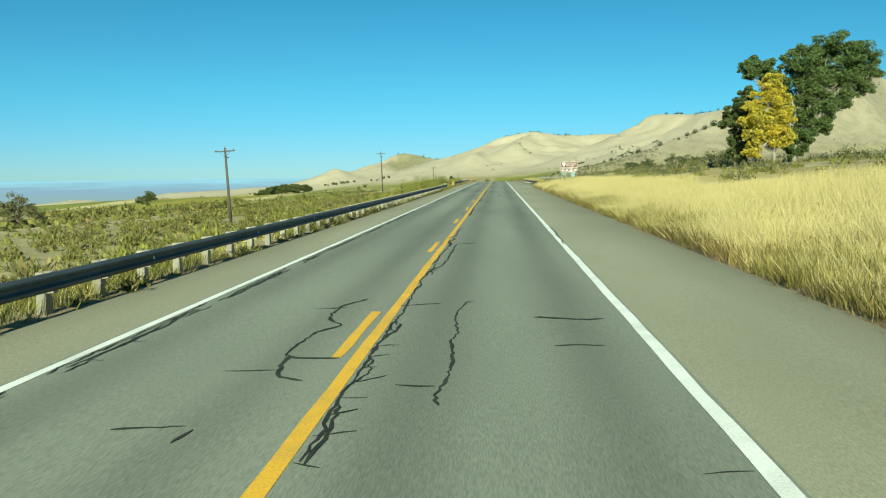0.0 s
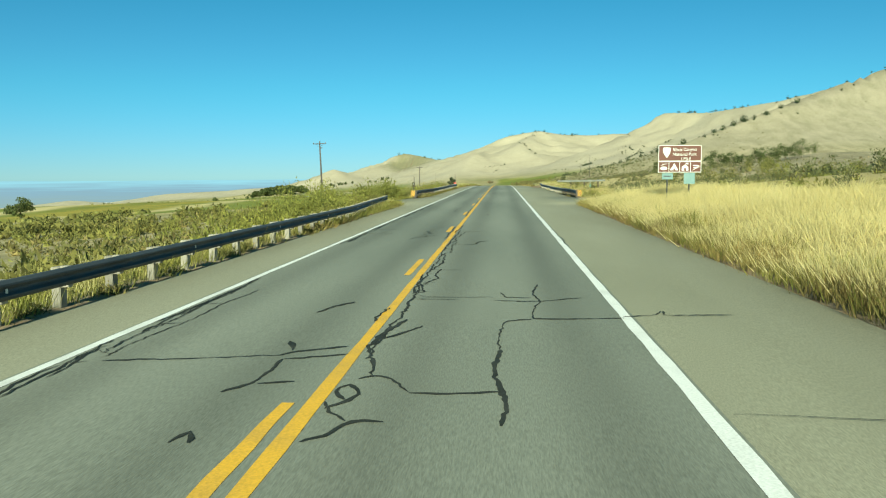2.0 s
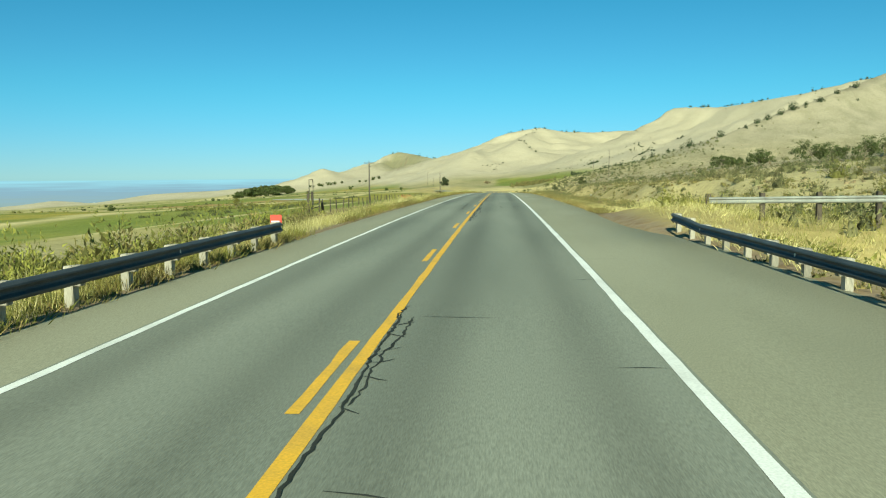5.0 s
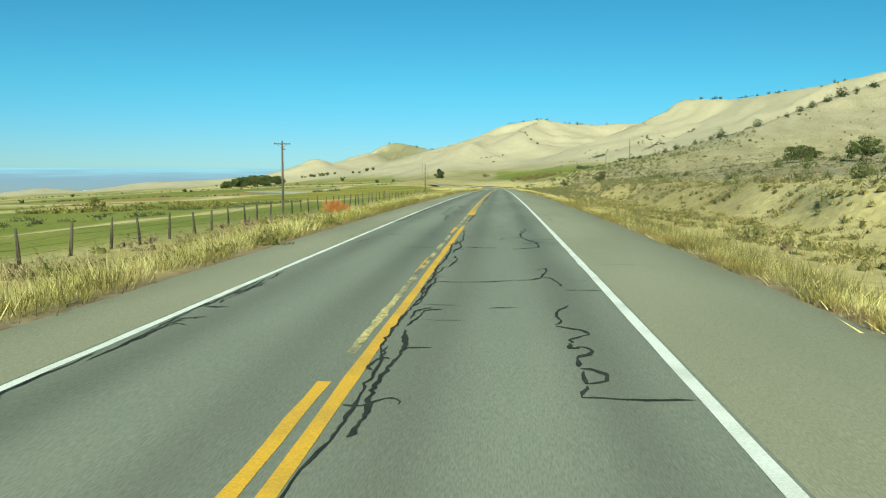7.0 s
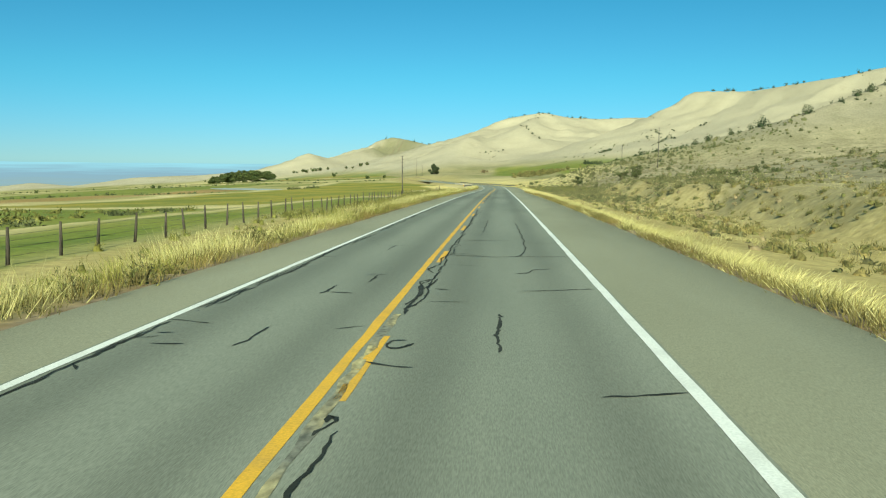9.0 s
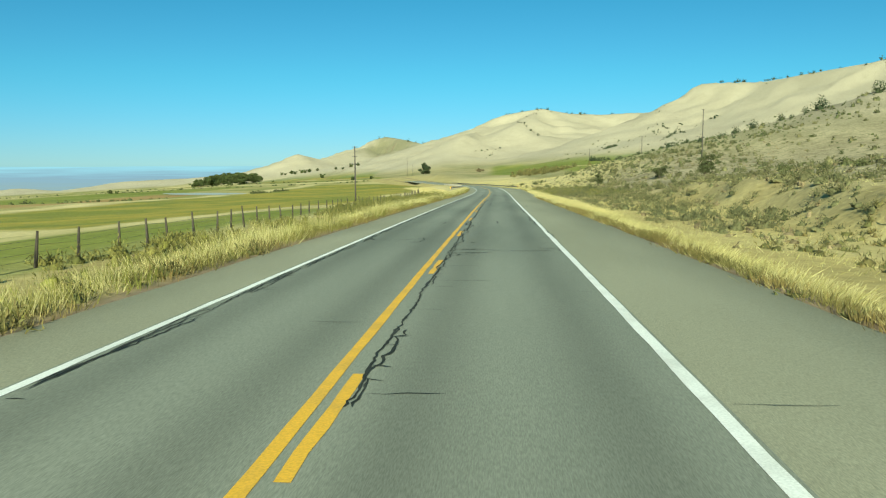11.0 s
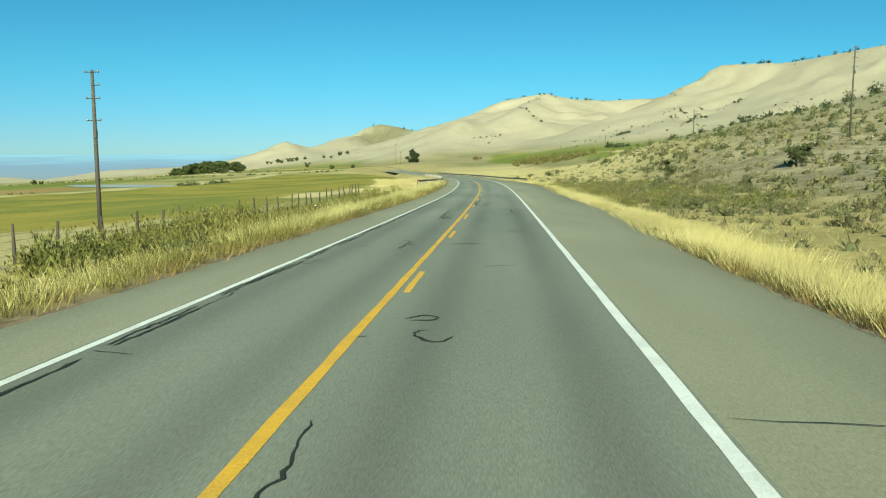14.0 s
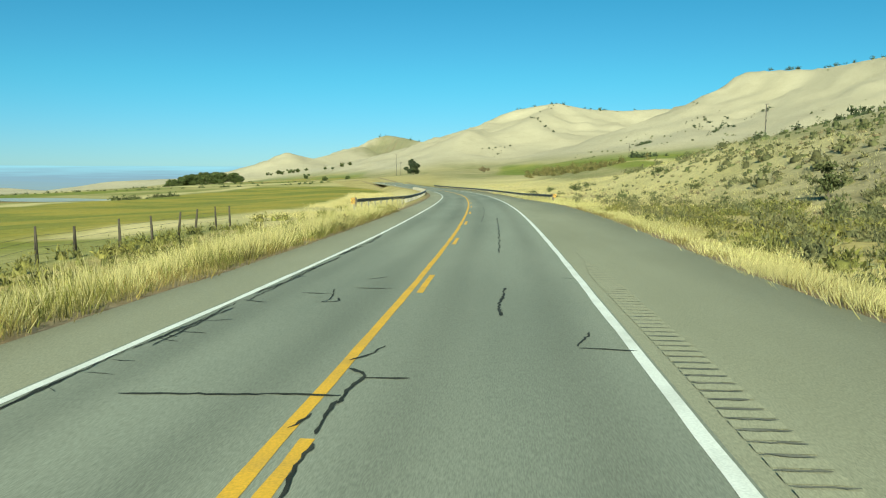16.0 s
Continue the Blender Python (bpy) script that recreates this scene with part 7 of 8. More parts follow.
guardrail((-30.8, 106, 124), (-6.68, -6.68, -7.8), 1, "dark grey W-beam guardrail on pale wooden posts", spacing=1.70, top=0.54)
red_end(guardrail((139, 150, 188), (-7.35, -6.68, -6.62), 1, "dark W-beam guardrail with a striped yellow end panel", 1, lean=-1, close=10), on_road(188.0, -6.84))
guardrail((139.5, 150, 193), (6.68, 6.2, 6.05), -1, "dark W-beam guardrail with a striped yellow end panel", 1, close=10)
guardrail((566, 582, 640, 700), (-11.2, -8.2, -7.1, -7.0), 1, "guardrail round the bend with a striped end panel", 1, lean=-1)
guardrail((598, 612, 640, 760), (9.0, 6.6, 6.0, 5.9), -1, "guardrail outside the bend with a striped end panel", 1)


def side_rail():
    """Short old rail along the side track, across the road's line."""
    rail = thing("guardrail", Matrix.Translation((0, 0, 0)), "short weathered guardrail beside a side track", "guardrail", "roadside guardrails")
    pts = [(9.2 + 1.05 * k, 199.5 - 0.35 * k, 0) for k in range(8)]
    zz = [1.30 + 0.02 * k for k in range(8)]
    part("rail", w_beam([(a, b, c) for (a, b, _), c in zip(pts, zz)], 1), M_OLDRAIL, rail)
    for (a, b, _), c in list(zip(pts, zz))[::2]:
        g = spot(a, b)[2]
        part("post", bm_box(0.20, 0.20, c + 0.3 - g + 0.3, (a, b + 0.17, (c + 0.3 + g - 0.3) / 2), 0.015), M_FENCE, rail)


side_rail()


# ---------------- delineators ----------------
def delineator(x, y, tall, label, green=False):
    t = thing("delineator_post", Matrix.Translation(spot(x, y)), label, "marker post", "roadside marker posts")
    part("post", bm_box(0.055, 0.03, tall + 0.3, (0, 0, tall / 2 - 0.15), 0.006), M_FENCE, t)
    part("reflector", bm_tube([(0, -0.017, tall - 0.05), (0, -0.03, tall - 0.05)], 0.042, 14), M_SIGNWHITE, t, "round white reflector")
    if green:
        part("number_plate", bm_box(0.14, 0.008, 0.30, (0, -0.024, tall - 0.28), 0.003), M_GREENPAINT, t, "small green plate with a pale bar")
        part("bar", bm_box(0.03, 0.004, 0.16, (0, -0.032, tall - 0.28)), M_SIGNWHITE, t)


delineator(7.95, 140.0, 1.33, "thin roadside post with a green plate and reflector", True)
delineator(8.2, 236, 1.25, "thin roadside post with a round white reflector")
delineator(-7.75, 140, 1.3, "thin roadside post with a round white reflector")
delineator(15.0, 508, 1.5, "thin roadside post with a round white reflector")
delineator(-10.6, 487, 1.3, "thin roadside post with a round white reflector")


# ---------------- brown park sign ----------------
def lettering(name, text, size, at, parent):
    cu = bpy.data.curves.new(name, "FONT")
    cu.body, cu.size, cu.align_x, cu.extrude = text, size, "LEFT", 0.002
    tmp = new(name, cu)
    me = bpy.data.meshes.new_from_object(tmp.evaluated_get(bpy.context.evaluated_depsgraph_get()))
    bpy.data.objects.remove(tmp)
    me.transform(Matrix.Translation(at) @ Matrix.Rotation(math.pi / 2, 4, "X"))
    co = np.array([v.co[:] for v in me.vertices])
    root = list(range(len(co)))

    def find(i):
        while root[i] != i:
            i = root[i]
        return i
    for e in me.edges:   # letters that hang together become one piece each
        a, b = find(e.vertices[0]), find(e.vertices[1])
        root[a] = b
    pieces = {}
    for p in me.polygons:
        pieces.setdefault(find(p.vertices[0]), []).append(list(p.vertices))
    for faces in pieces.values():
        used = sorted({i for f in faces for i in f})
        at_new = {i: k for k, i in enumerate(used)}
        part("letter", mesh_from("letter", co[used], [[at_new[i] for i in f] for f in faces], M_SIGNWHITE), None, parent)
    bpy.data.meshes.remove(me)


def flat_shape(name, outline, at, mat, parent, label=""):
    bm = bmesh.new()
    f = bm.faces.new([bm.verts.new((at[0] + a, at[1], at[2] + b)) for a, b in outline])
    r = bmesh.ops.extrude_face_region(bm, geom=[f])
    bmesh.ops.translate(bm, vec=(0, -0.004, 0), verts=[v for v in r["geom"] if isinstance(v, bmesh.types.BMVert)])
    return part(name, bm, mat, parent, label)


def park_sign():
    g = spot(9.83, 112.8)
    t = thing("park_sign", Matrix.Translation((8.57, 112.8, g[2])) @ Matrix.Diagonal((0.965, 1, 1, 1)), "brown park sign with white lettering on two posts", "road sign")
    W, z0, z1 = 2.36, 2.36 - g[2], 3.82 - g[2]
    H = z1 - z0
    zm = z0 + 0.60
    for x in (0.52, 1.72):
        part("post", bm_tube([(x, 0.05, -0.4), (x, 0.05, z1 - 0.1)], 0.045, 10), M_RAIL, t)
    top = part("upper_board", bm_box(W, 0.02, z1 - zm - 0.01, (W / 2, 0, (z1 + zm) / 2), 0.006), M_SIGNBROWN, t)
    low = part("lower_board", bm_box(W, 0.02, zm - z0 - 0.01, (W / 2, 0, (zm + z0) / 2), 0.006), M_SIGNBROWN, t)
    for par, a, b in ((top, zm + 0.02, z1 - 0.02), (low, z0 + 0.02, zm - 0.02)):
        for bx in ((W / 2, a, W - 0.04, 0.03), (W / 2, b, W - 0.04, 0.03)):
            part("border", bm_box(bx[2], 0.006, bx[3], (bx[0], -0.013, bx[1])), M_SIGNWHITE, par)
        for bx in (0.02, W - 0.02):
            part("border", bm_box(0.03, 0.006, b - a + 0.03, (bx, -0.013, (a + b) / 2)), M_SIGNWHITE, par)
    for k in (1, 2, 3):
        part("divider", bm_box(0.03, 0.006, zm - z0 - 0.06, (W * k / 4, -0.0135, (z0 + zm) / 2)), M_SIGNWHITE, low)
    lettering("lettering", "Black Canyon", 0.235, (0.80, -0.014, zm + 0.55), top)
    lettering("lettering", "National Park", 0.235, (0.78, -0.014, zm + 0.30), top)
    lettering("lettering", "1 MILE", 0.20, (1.22, -0.014, zm + 0.07), top)
    flat_shape("emblem", ((-0.22, 0.16), (-0.16, 0.27), (-0.06, 0.24), (0.0, 0.29), (0.06, 0.24), (0.16, 0.27), (0.22, 0.16), (0.18, -0.05), (0.0, -0.31), (-0.18, -0.05)), (0.46, -0.012, zm + 0.48), M_SIGNWHITE, top, "plain white arrowhead shape")
    c = [W * (k + 0.5) / 4 for k in range(4)]
    zc = (z0 + zm) / 2
    flat_shape("pictogram", ((-0.20, -0.08), (-0.12, 0.0), (0.02, 0.03), (0.16, 0.0), (0.22, -0.08), (0.16, -0.14), (0.0, -0.17), (-0.12, -0.14)), (c[0], -0.012, zc), M_SIGNWHITE, low, "white fish-like shape")
    flat_shape("pictogram", ((-0.20, 0.03), (-0.05, 0.14), (0.20, 0.19), (0.20, 0.17), (-0.04, 0.11)), (c[0], -0.012, zc), M_SIGNWHITE, low)
    flat_shape("pictogram", ((-0.23, -0.18), (0.0, 0.20), (0.23, -0.18), (0.07, -0.18), (0.0, -0.05), (-0.07, -0.18)), (c[1], -0.012, zc), M_SIGNWHITE, low, "white tent shape")
    flat_shape("pictogram", ((-0.18, -0.20), (-0.18, 0.0), (0.0, 0.13), (0.18, 0.0), (0.18, -0.20), (0.05, -0.20), (0.05, -0.06), (-0.05, -0.06), (-0.05, -0.20)), (c[2], -0.012, zc), M_SIGNWHITE, low, "white hut shape with a flag")
    flat_shape("pictogram", ((0.03, 0.12), (0.03, 0.22), (0.17, 0.22), (0.17, 0.14), (0.05, 0.14)), (c[2], -0.012, zc), M_SIGNWHITE, low)
    for a, b in ((0.10, 0.02), (-0.02, -0.05), (-0.14, -0.02)):
        flat_shape("pictogram", ((-0.17, a - 0.05), (-0.15, a), (0.17, b + 0.07), (0.19, b + 0.03)), (c[3], -0.012, zc), M_SIGNWHITE, low)
    part("small_plate", bm_box(0.60, 0.012, 0.33, (0.52, 0, z0 - 0.20), 0.004), M_PLATE, t, "small plate with painted teal sky reflection and a worn bar")
    part("bar", bm_box(0.42, 0.006, 0.06, (0.52, -0.010, z0 - 0.20)), M_RAIL, t)
    part("square_plate", bm_box(0.60, 0.012, 0.58, (1.72, 0, z0 - 0.32), 0.004), M_PLATE, t, "square plate with painted teal sky reflection")


park_sign()


# ---------------- utility poles ----------------
def utility_pole(x, y, top_z, lean=0.0, arms="cross", label="weathered wooden utility pole with a crossarm", span=2.0):
    g = spot(x, y)
    H = top_z - g[2]
    t = thing("utility_pole", Matrix.Translation(g) @ Matrix.Rotation(radians(-lean), 4, "Y"), label, "utility pole", "power line poles")
    part("pole", bm_tube([(0, 0, -0.6), (0, 0, H * 0.5), (0, 0, H)], [0.15, 0.13, 0.095], 12), M_POLE, t)
    if arms == "cross":
        part("crossarm", bm_box(span, 0.10, 0.12, (0, -0.14, H - 0.32), 0.01), M_POLE, t)
        for k in (-1, 1):
            part("brace", bm_tube([(0, -0.13, H - 0.85), (k * span * 0.3, -0.15, H - 0.36)], 0.016, 6), M_DARKSTEEL, t)
            part("insulator", bm_tube([(k * (span / 2 - 0.1), -0.14, H - 0.26), (k * (span / 2 - 0.1), -0.14, H - 0.19), (k * (span / 2 - 0.1), -0.14, H - 0.10)], [0.03, 0.06, 0.035], 10), M_GLASS, t)
        part("insulator", bm_tube([(0, 0, H), (0, 0, H + 0.07), (0, 0, H + 0.16)], [0.03, 0.06, 0.035], 10), M_GLASS, t)
        part("bracket", bm_box(0.34, 0.14, 0.12, (0.22, -0.12, H - 0.95), 0.02), M_DARKSTEEL, t)
    else:
        for j, dz in enumerate((0.15, 0.95, 1.75, 3.1)):
            for k in ((-1, 1) if j != 1 else (1,)):
                part("side_arm", bm_tube([(0, -0.08, H - dz), (k * 0.42, -0.08, H - dz + 0.03)], 0.03, 8), M_DARKSTEEL, t)
                part("insulator", bm_tube([(k * 0.42, -0.08, H - dz - 0.02), (k * 0.42, -0.08, H - dz + 0.06), (k * 0.42, -0.08, H - dz + 0.14)], [0.03, 0.07, 0.03], 10), M_GLASS, t)
        part("bracket", bm_box(0.16, 0.20, 0.5, (0.10, -0.12, H - 3.9), 0.02), M_DARKSTEEL, t)


utility_pole(-26.4, 80.2, 4.9, 3.0)
utility_pole(-27.0, 188, 7.5, 2.0)
utility_pole(-26.0, 320.5, 5.3)
utility_pole(-24.6, 488, 3.4, 0.3, "side", "tall wooden utility pole with short side arms")
for px, py, pz in ((46, 158, 13.4), (54.2, 566, 14.7), (61, 692, 12.0), (70, 960, 10.5)):
    utility_pole(px, py, pz, 0.0, "side", "thin wooden utility pole with short side arms")
utility_pole(-91, 1155, 6.5)
utility_pole(-78, 1085, -0.5)


# ---------------- wire fence and ranch gate ----------------
def wire_fence():
    t = thing("wire_fence", Matrix.Translation((0, 0, 0)), "old wooden post and barbed wire fence", "fence")
    rng = random.Random(5)
    meshes = [mesh_of("post", bm_tube([(0, 0, -0.4), (0.02 * k, 0.01, 0.6), (0.03 * k - 0.02, 0, 1.46 + 0.06 * k)], [0.085, 0.08, 0.06 - 0.005 * k], 8), M_FENCE) for k in range(4)]
    y, tops = 250.5, []
    while y < 560:
        s = float(np.interp(y, RY, RS))
        x = -19.5 + float(np.interp(y, RY, RX)) + rng.uniform(-0.15, 0.15)
        g = spot(x, y)
        po = new("post", meshes[rng.randrange(4)])
        po.parent = t
        po.matrix_basis = Matrix.Translation(g) @ Euler((rng.uniform(-0.09, 0.09), rng.uniform(-0.09, 0.09), rng.uniform(0, 6))).to_matrix().to_4x4()
        tops.append(g)
        y += rng.uniform(2.9, 4.2)
    for h in (0.35, 0.65, 0.95, 1.2):
        part("wire", bm_tube([(a, b, c + h + rng.uniform(-0.03, 0.03)) for a, b, c in tops], 0.006, 4), M_WIRE, t)


def ranch_gate():
    a, b = spot(-19.0, 241.6), spot(-19.9, 247.0)
    t = thing("ranch_gate", Matrix.Translation((0, 0, 0)), "closed tube gate under a tall pipe frame", "gate")
    for p in (a, b):
        part("gate_post", bm_tube([(p[0], p[1], p[2] - 0.4), (p[0], p[1], p[2] + 2.5)], [0.15, 0.12], 12), M_FENCE, t, "weathered round wooden gate post")
        part("upright", bm_tube([(p[0] + 0.1, p[1], p[2] + 1.6), (p[0] + 0.1, p[1], p[2] + 3.6)], 0.04, 8), M_DARKSTEEL, t)
    za, zb = a[2] + 3.6, b[2] + 3.6
    part("top_pipe", bm_tube([(a[0] + 0.1, a[1], za), (a[0] * 0.2 + b[0] * 0.8 + 0.1, a[1] * 0.2 + b[1] * 0.8, za + 0.05), (b[0] + 0.1, b[1], zb)], 0.04, 8), M_DARKSTEEL, t)
    leaf = part("gate_leaf", bm_tube([(a[0] + 0.2, a[1] + 0.3, a[2] + 0.3), (a[0] + 0.2, a[1] + 0.3, a[2] + 1.35)], 0.03, 8), M_DARKSTEEL, t)
    for k in range(5):
        h = 0.30 + 0.26 * k
        part("bar", bm_tube([(a[0] + 0.2, a[1] + 0.3, a[2] + h), (b[0] + 0.2, b[1] - 0.3, b[2] + h)], 0.025, 8), M_DARKSTEEL, leaf)
    for u, w in ((0.05, 0.35), (0.35, 0.65), (0.95, 0.65), (0.65, 0.35)):
        P = lambda q, h: tuple(Vector(a).lerp(Vector(b), 0.05 + 0.9 * q) + Vector((0.23, 0, h)))
        part("stay", bm_tube([P(u, 0.3), P(w, 1.34)], 0.018, 6), M_DARKSTEEL, leaf)
    for y0, h in ((248.9, 1.75), (250.0, 1.4)):
        p = spot(-19.6, y0)
        part("brace_post", bm_tube([(p[0], p[1], p[2] - 0.4), (p[0] + 0.03, p[1], p[2] + h)], [0.11, 0.09], 10), M_FENCE, t)
    p = spot(-19.6, 248.9)
    part("brace_rail", bm_tube([(b[0], b[1], b[2] + 0.75), (p[0], p[1], p[2] + 0.8)], 0.05, 8), M_FENCE, t)


wire_fence()
ranch_gate()
_x, _y = np.array([-16.8, -17.4, -16.0]), np.array([306.5, 308.0, 307.6])
shrub_v, shrub_f = shrub_arrays(_x, _y, ground_z(_x, _y), np.array([2.7, 2.0, 1.8]), np.array([1.6, 1.2, 1.1]), 2600, 0.026, 90, 0.6, 0.35)
tagged(new("red_weed", mesh_from("red_weed", shrub_v, shrub_f, M_REDWEED)), "rust-red tumbleweed bush in front of the fence", "bush")


# ---------------- trees ----------------
def tree(name, x, y, height, lobes, leaves, leaf, mat, label, seed, trunk=0.35, spread=1.0, bark=None, stems=False):
    """Tapered trunk and limbs reaching into lobes (offset and radii), each filled with clumps of leaves."""
    rng = np.random.RandomState(seed)
    g = spot(x, y)
    t = thing(name, Matrix.Translation(g), label, "tree")
    limbs = []
    bole = bm_tube([(0, 0, -0.5), (0.1, 0, height * 0.1), (-0.1, 0.1, height * 0.3), (0.1, 0, height * 0.55)], [trunk * 1.3, trunk, trunk * 0.75, trunk * 0.35], 10)
    V = []
    full = sum(r[0] * r[1] * r[2] for _, r in lobes)
    for (ox, oy, oz), (rx, ry, rz) in lobes:
        heart = np.array((ox, oy, oz))
        if stems:   # a main stem fanning up into each lobe
            z0 = height * rng.uniform(0.04, 0.16)
            mid = heart * (0.42, 0.42, 0.5) + (rng.uniform(-0.3, 0.3), 0, z0 * 0.5)
            limbs.append(bm_tube([(0, 0, z0), tuple(mid), tuple(heart)], [trunk * 0.5, trunk * 0.33, 0.05], 8))
        k = max(int(14 * spread), 5)
        for _ in range(k):
            d = rng.randn(3)
            d /= np.linalg.norm(d)
            c = heart + d * np.array((rx, ry, rz)) * rng.uniform(0.35, 0.95)
            if rng.rand() < (0.3 if stems else 0.6):
                if stems:
                    a0 = heart * 0.55 + (0, 0, height * 0.05)
                    limbs.append(bm_tube([tuple(a0), tuple((a0 + c) / 2 + (0, 0, 0.3)), tuple(c)], [trunk * 0.2, trunk * 0.11, 0.025], 6))
                else:
                    z0 = height * rng.uniform(0.12, 0.5)
                    mid = (c * 0.5 + np.array((0, 0, z0)) * 0.5) + (0, 0, 0.06 * height)
                    limbs.append(bm_tube([(0, 0, z0), tuple(mid), tuple(c)], [trunk * 0.35, trunk * 0.16, 0.03], 6))
            m = max(int(leaves * (0.5 / len(lobes) + 0.5 * rx * ry * rz / full) / k), 3)
            pr = (0.34 if stems else 0.44) * (rx + rz) / 2 * rng.uniform(0.6, 1.1)
            q = rng.randn(m, 3)
            q = c + q / np.linalg.norm(q, axis=1)[:, None] * (rng.rand(m, 1) ** 0.5) * pr * np.array((1.1, 1.1, 0.75))
            ax = rng.randn(m, 3) + (0, 0, -0.4)
            ax /= np.linalg.norm(ax, axis=1)[:, None]
            sd = np.cross(ax, rng.randn(m, 3))
            sd /= np.linalg.norm(sd, axis=1)[:, None] + 1e-6
            ln = leaf * rng.uniform(0.6, 1.3, (m, 1))
            v = np.empty((m, 3, 3))
            v[:, 0], v[:, 1], v[:, 2] = q - ax * ln - sd * ln * 0.55, q - ax * ln * 0.4 + sd * ln * 0.75, q + ax * ln
            V.append(v.reshape(-1, 3))
    if stems:
        part("trunk", bole, bark or M_BARK, t)
        for bm in limbs:
            part("limb", bm, bark or M_BARK, t)
    else:
        part("trunk", join(bole, *limbs), bark or M_BARK, t)
    V = np.concatenate(V)
    part("crown", mesh_from("crown", V, np.arange(len(V)).reshape(-1, 3), mat), None, t)
    return t


tree("cottonwood", 37.8, 108, 14.5, (((4.9, 0, 13.6), (3.6, 3.4, 2.6)), ((8.2, 0, 12.2), (2.6, 2.6, 2.3)), ((1.2, 0.4, 12.6), (3.0, 3, 2.4)), ((4.4, 0, 10.6), (4.4, 3.6, 2.6)), ((7.4, 0, 9.6), (2.3, 2.2, 1.7)), ((1.0, 0.3, 9.2), (2.8, 2.6, 2.2)), ((4.4, 0, 7.4), (2.7, 2.4, 1.9)), ((1.4, 0.4, 6.0), (2.3, 2.2, 2.0)), ((3.0, 0, 4.6), (1.8, 1.8, 1.4)), ((0.6, 0, 3.2), (1.8, 1.7, 1.6)), ((-5.4, 0.6, 12.0), (1.9, 1.8, 1.4)), ((-3.2, 0.6, 11.6), (1.9, 1.8, 1.6)), ((-2.4, 0.4, 9.4), (1.8, 1.8, 1.6)), ((-1.6, 0.4, 6.8), (1.6, 1.6, 1.8)), ((0.2, 0, 1.6), (1.4, 1.4, 1.2))), 92000, 0.145, M_COTTON, "tall green cottonwood with pale fanning limbs", 101, 0.28, 2.6, M_PALEBARK, True)
tree("golden_cottonwood", 33.9, 104, 10, (((-0.3, 0.3, 4.6), (2.3, 2, 2.2)), ((-0.5, 0, 10.06), (1.5, 1.5, 1.31)), ((-0.5, 0, 8.14), (2.2, 2, 1.85)), ((-1.5, 0, 5.65), (2.7, 2.2, 1.74)), ((1.1, 0, 6.10), (1.5, 1.6, 2.07)), ((0.3, 0, 3.16), (2.0, 1.8, 1.53)), ((-2.4, 0, 3.4), (1.6, 1.4, 1.2)), ((1.2, 0, 3.6), (1.4, 1.3, 1.4)), ((-2.4, 0, 1.6), (1.4, 1.2, 1.0)), ((-2.8, 0, 7.01), (1.2, 1.2, 0.98))), 38000, 0.13, M_GOLD, "golden yellow autumn cottonwood", 102, 0.16, 2.4, M_PALEBARK, True)
tree("small_cottonwood", 30.1, 107, 10.5, (((0.4, 0, 3.6), (1.8, 1.5, 1.6)), ((0.8, 0, 7.6), (1.7, 1.8, 1.8)), ((-0.6, 0, 5.4), (1.6, 1.5, 1.7)), ((1.4, 0, 9.2), (1.3, 1.3, 1.0)), ((1.3, 0, 5.8), (1.7, 1.5, 1.5)), ((-0.2, 0, 6.8), (1.3, 1.3, 1.2)), ((0.5, 0, 1.6), (1.6, 1.5, 1.2))), 27000, 0.16, M_WILLOW, "smaller dark green tree beside the golden one", 103, 0.18, 1.4, None, True)
tree("roadside_tree", -82, 133, 6.2, (((0, 0, 4.2), (2.8, 2.6, 1.6)), ((2.4, 0, 2.8), (2.2, 2.0, 1.4)), ((-2.6, 0, 3.0), (2.4, 2.2, 1.6)), ((3.6, 0, 1.6), (1.6, 1.6, 1.0)), ((-1.0, 0, 1.6), (2.4, 2, 1.2))), 4500, 0.16, M_SAGE, "low spreading olive tree on the flat", 104, 0.22)
tree("round_tree", -58, 994, 10.0, (((0, 0, 4.6), (4.6, 4.4, 4.2)), ((0.6, 0, 7.4), (3.8, 3.6, 2.5))), 6000, 0.34, M_JUNIPER, "single dark round tree at the foot of the hills", 105, 0.3)
tree("field_tree", -14, 1010, 4.2, (((0, 0, 2.2), (3.4, 2.6, 1.6)),), 1200, 0.30, M_GREYBUSH, "low bare-looking tree at the foot of the hills", 106, 0.2)
tree("small_tree", 30.5, 470, 4.4, (((0, 0, 2.4), (1.5, 1.5, 1.5)), ((0.6, 0, 3.2), (1.0, 1.0, 0.9))), 2200, 0.13, M_DARKBUSH, "dark green bushy tree on the slope", 107, 0.14)
tree("small_tree", 27.5, 568, 3.6, (((0, 0, 2.0), (1.3, 1.3, 1.3)),), 1500, 0.13, M_DARKBUSH, "dark green bushy tree on the slope", 108, 0.12)
tree("small_tree", 39, 545, 3.4, (((0, 0, 1.6), (1.9, 1.9, 1.3)), ((1.2, 0, 2.2), (1.2, 1.2, 0.9))), 2400, 0.14, M_DARKBUSH, "dark green bushy tree on the slope", 109, 0.16)
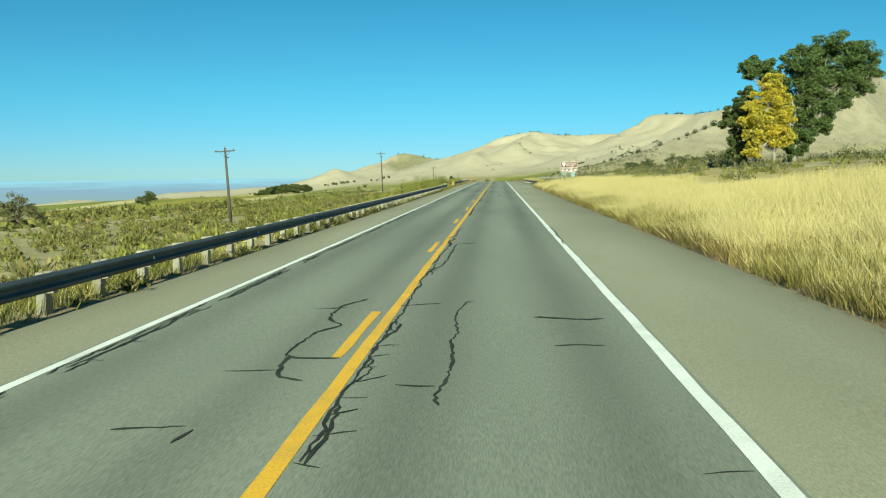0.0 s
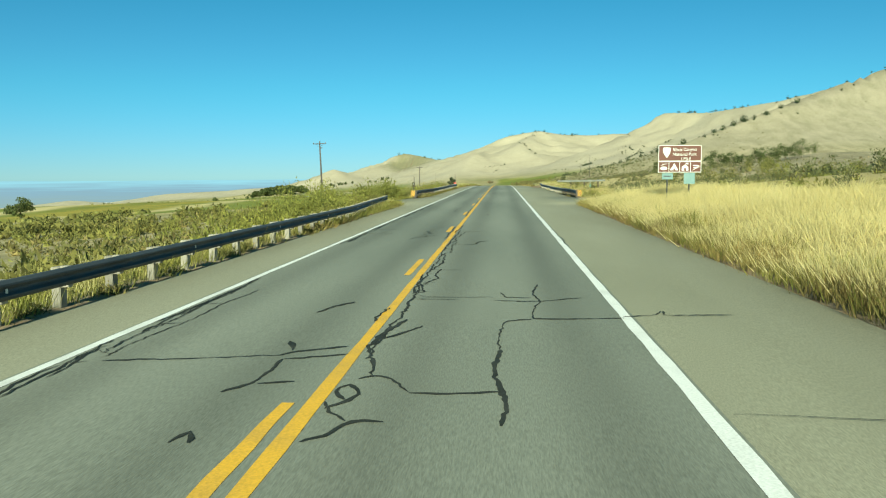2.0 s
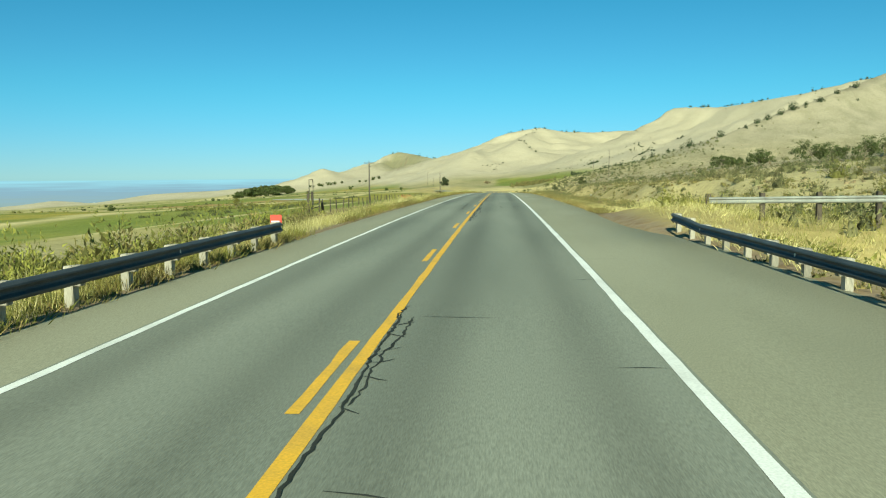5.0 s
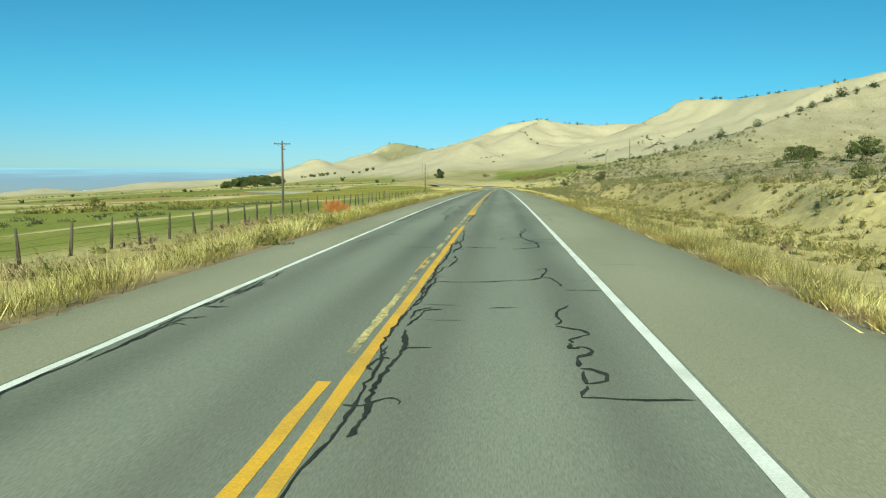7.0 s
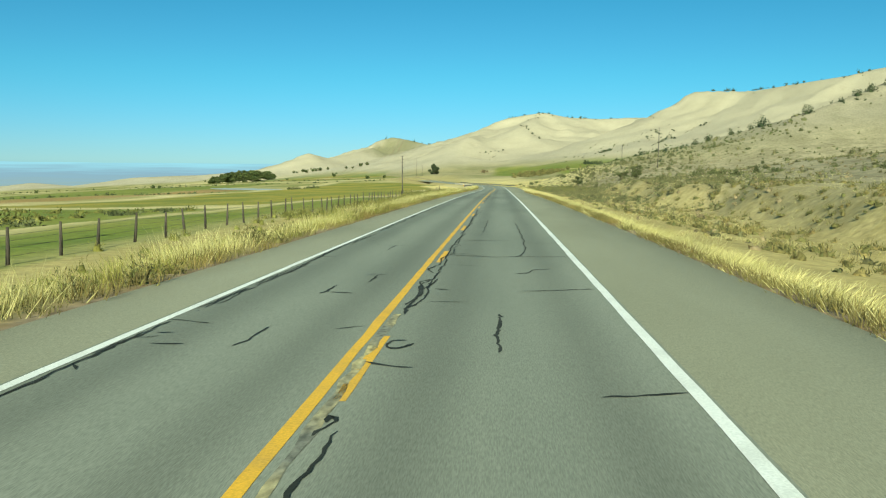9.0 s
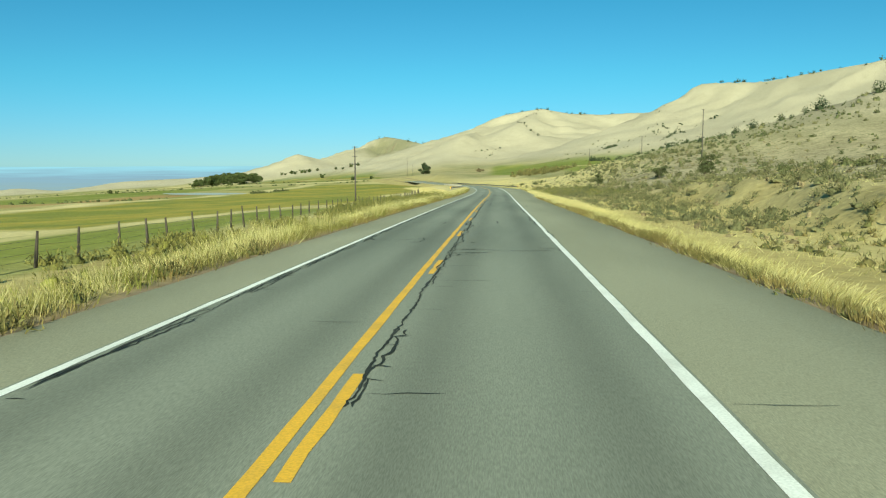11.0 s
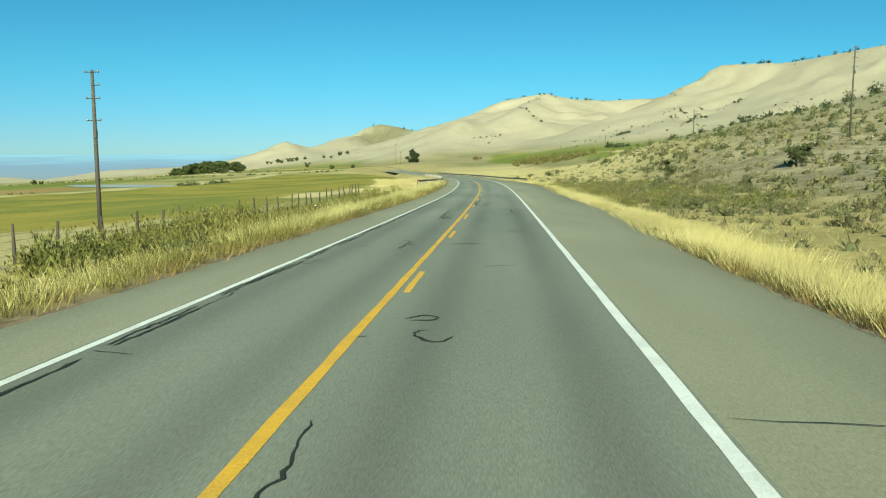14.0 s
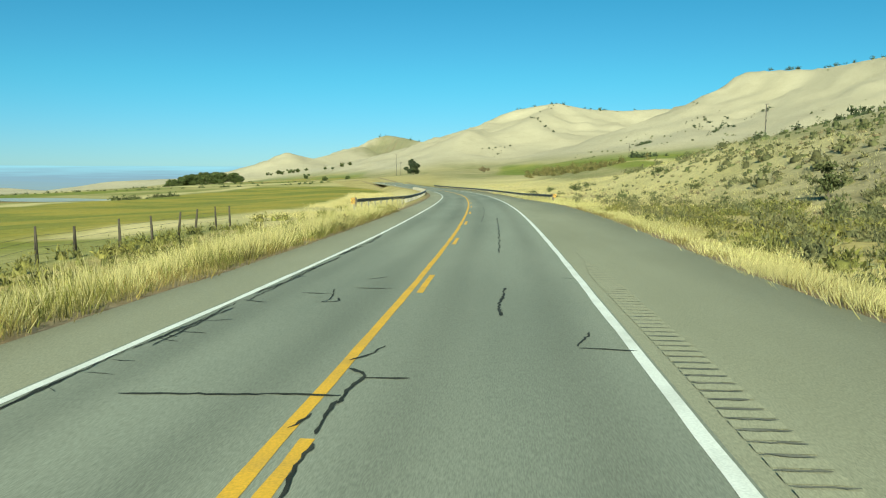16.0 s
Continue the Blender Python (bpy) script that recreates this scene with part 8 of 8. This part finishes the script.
# distant grove and single far trees
grove = tree("grove_tree", -455, 1668, 24, (((0, 0, 9), (13, 11, 9)), ((9, 0, 12), (10, 9, 8)), ((-9, 0, 11), (10, 9, 8)), ((1, 0, 17), (11, 9, 5))), 4600, 1.3, M_WILLOW, "tall dark green tree in a distant grove", 120, 0.6)
tagged(grove, group="distant grove")
for dx, dy, k in ((-58, 4, 0.55), (-44, -14, 0.78), (-30, 6, 0.95), (-15, -8, 1.0), (14, 10, 1.05), (27, -6, 1.0), (40, 12, 0.85), (52, 4, 0.6)):
    copy_thing(grove, Matrix.Translation(spot(-455 + dx, 1668 + dy, -1)) @ Matrix.Rotation(dx, 4, "Z") @ Matrix.Diagonal((k * 1.05, k * 1.05, k * 0.95, 1)))
far = tree("far_tree", -250, 1480, 8, (((0, 0, 3.4), (4.5, 4, 3.4)),), 500, 0.85, M_WILLOW, "small dark tree on the distant farmland", 121, 0.3)
tagged(far, group="scattered farm trees")
for fx, fy, k in ((-390, 1772, 0.75), (-383, 1770, 0.6), (-372, 1772, 1.0), (-364, 1768, 0.95), (-355, 1772, 1.05), (-346, 1770, 0.95), (-338, 1766, 1.0), (-322, 1760, 0.8), (-266, 1650, 0.7), (-252, 1640, 0.6), (-238, 1640, 1.0), (-228, 1644, 0.85), (-330, 1500, 0.6), (-560, 1640, 0.9), (-580, 1650, 0.7), (-600, 1500, 0.7), (-420, 980, 0.5), (-700, 1300, 0.8), (-130, 1060, 0.55), (-112, 1055, 0.5), (-420, 300, 0.5), (-130, 420, 0.35), (-260, 640, 0.4), (-560, 1790, 0.7), (-575, 1800, 0.6), (-265, 878, 0.45), (-258, 874, 0.35)):
    copy_thing(far, Matrix.Translation(spot(fx, fy, -0.2)) @ Matrix.Rotation(fx, 4, "Z") @ Matrix.Scale(k, 4))

tree("young_tree", -60, 340, 2.9, (((0, 0, 1.7), (1.0, 1.0, 0.9)), ((1.2, 0.5, 1.4), (0.7, 0.7, 0.7)), ((0.4, 0, 2.3), (0.7, 0.7, 0.5))), 1400, 0.09, M_RABBIT, "young yellow-green tree standing in a field", 131, 0.06)
WILLOWS = ((67.5, 411, 5.4, 141), (71, 388, 5.6, 142), (82, 447, 4.2, 143), (84, 386, 7.4, 144), (91, 390, 6.4, 145), (98, 386, 7.0, 146), (105, 390, 8.2, 147), (113, 396, 8.6, 148), (122, 404, 9.4, 149))
tree("round_tree", -107, 238, 4.6, (((0, 0, 2.4), (2.8, 2.6, 1.9)), ((1.2, 0, 3.0), (1.8, 1.8, 1.3)), ((-1.6, 0, 1.8), (1.9, 1.9, 1.4))), 3400, 0.20, M_WILLOW, "dense round green tree at the edge of the fields", 132, 0.2)
for wx, wy, wh, ws in WILLOWS:
    tree("willow", wx, wy, wh, (((0, 0, wh * 0.5), (wh * 0.55, wh * 0.5, wh * 0.38)), ((wh * 0.4, 0, wh * 0.4), (wh * 0.4, wh * 0.4, wh * 0.3)), ((-wh * 0.4, 0, wh * 0.35), (wh * 0.4, wh * 0.4, wh * 0.3))), 2600, 0.19, M_WILLOW, "dark green bushy willow above the bank", ws, 0.12)
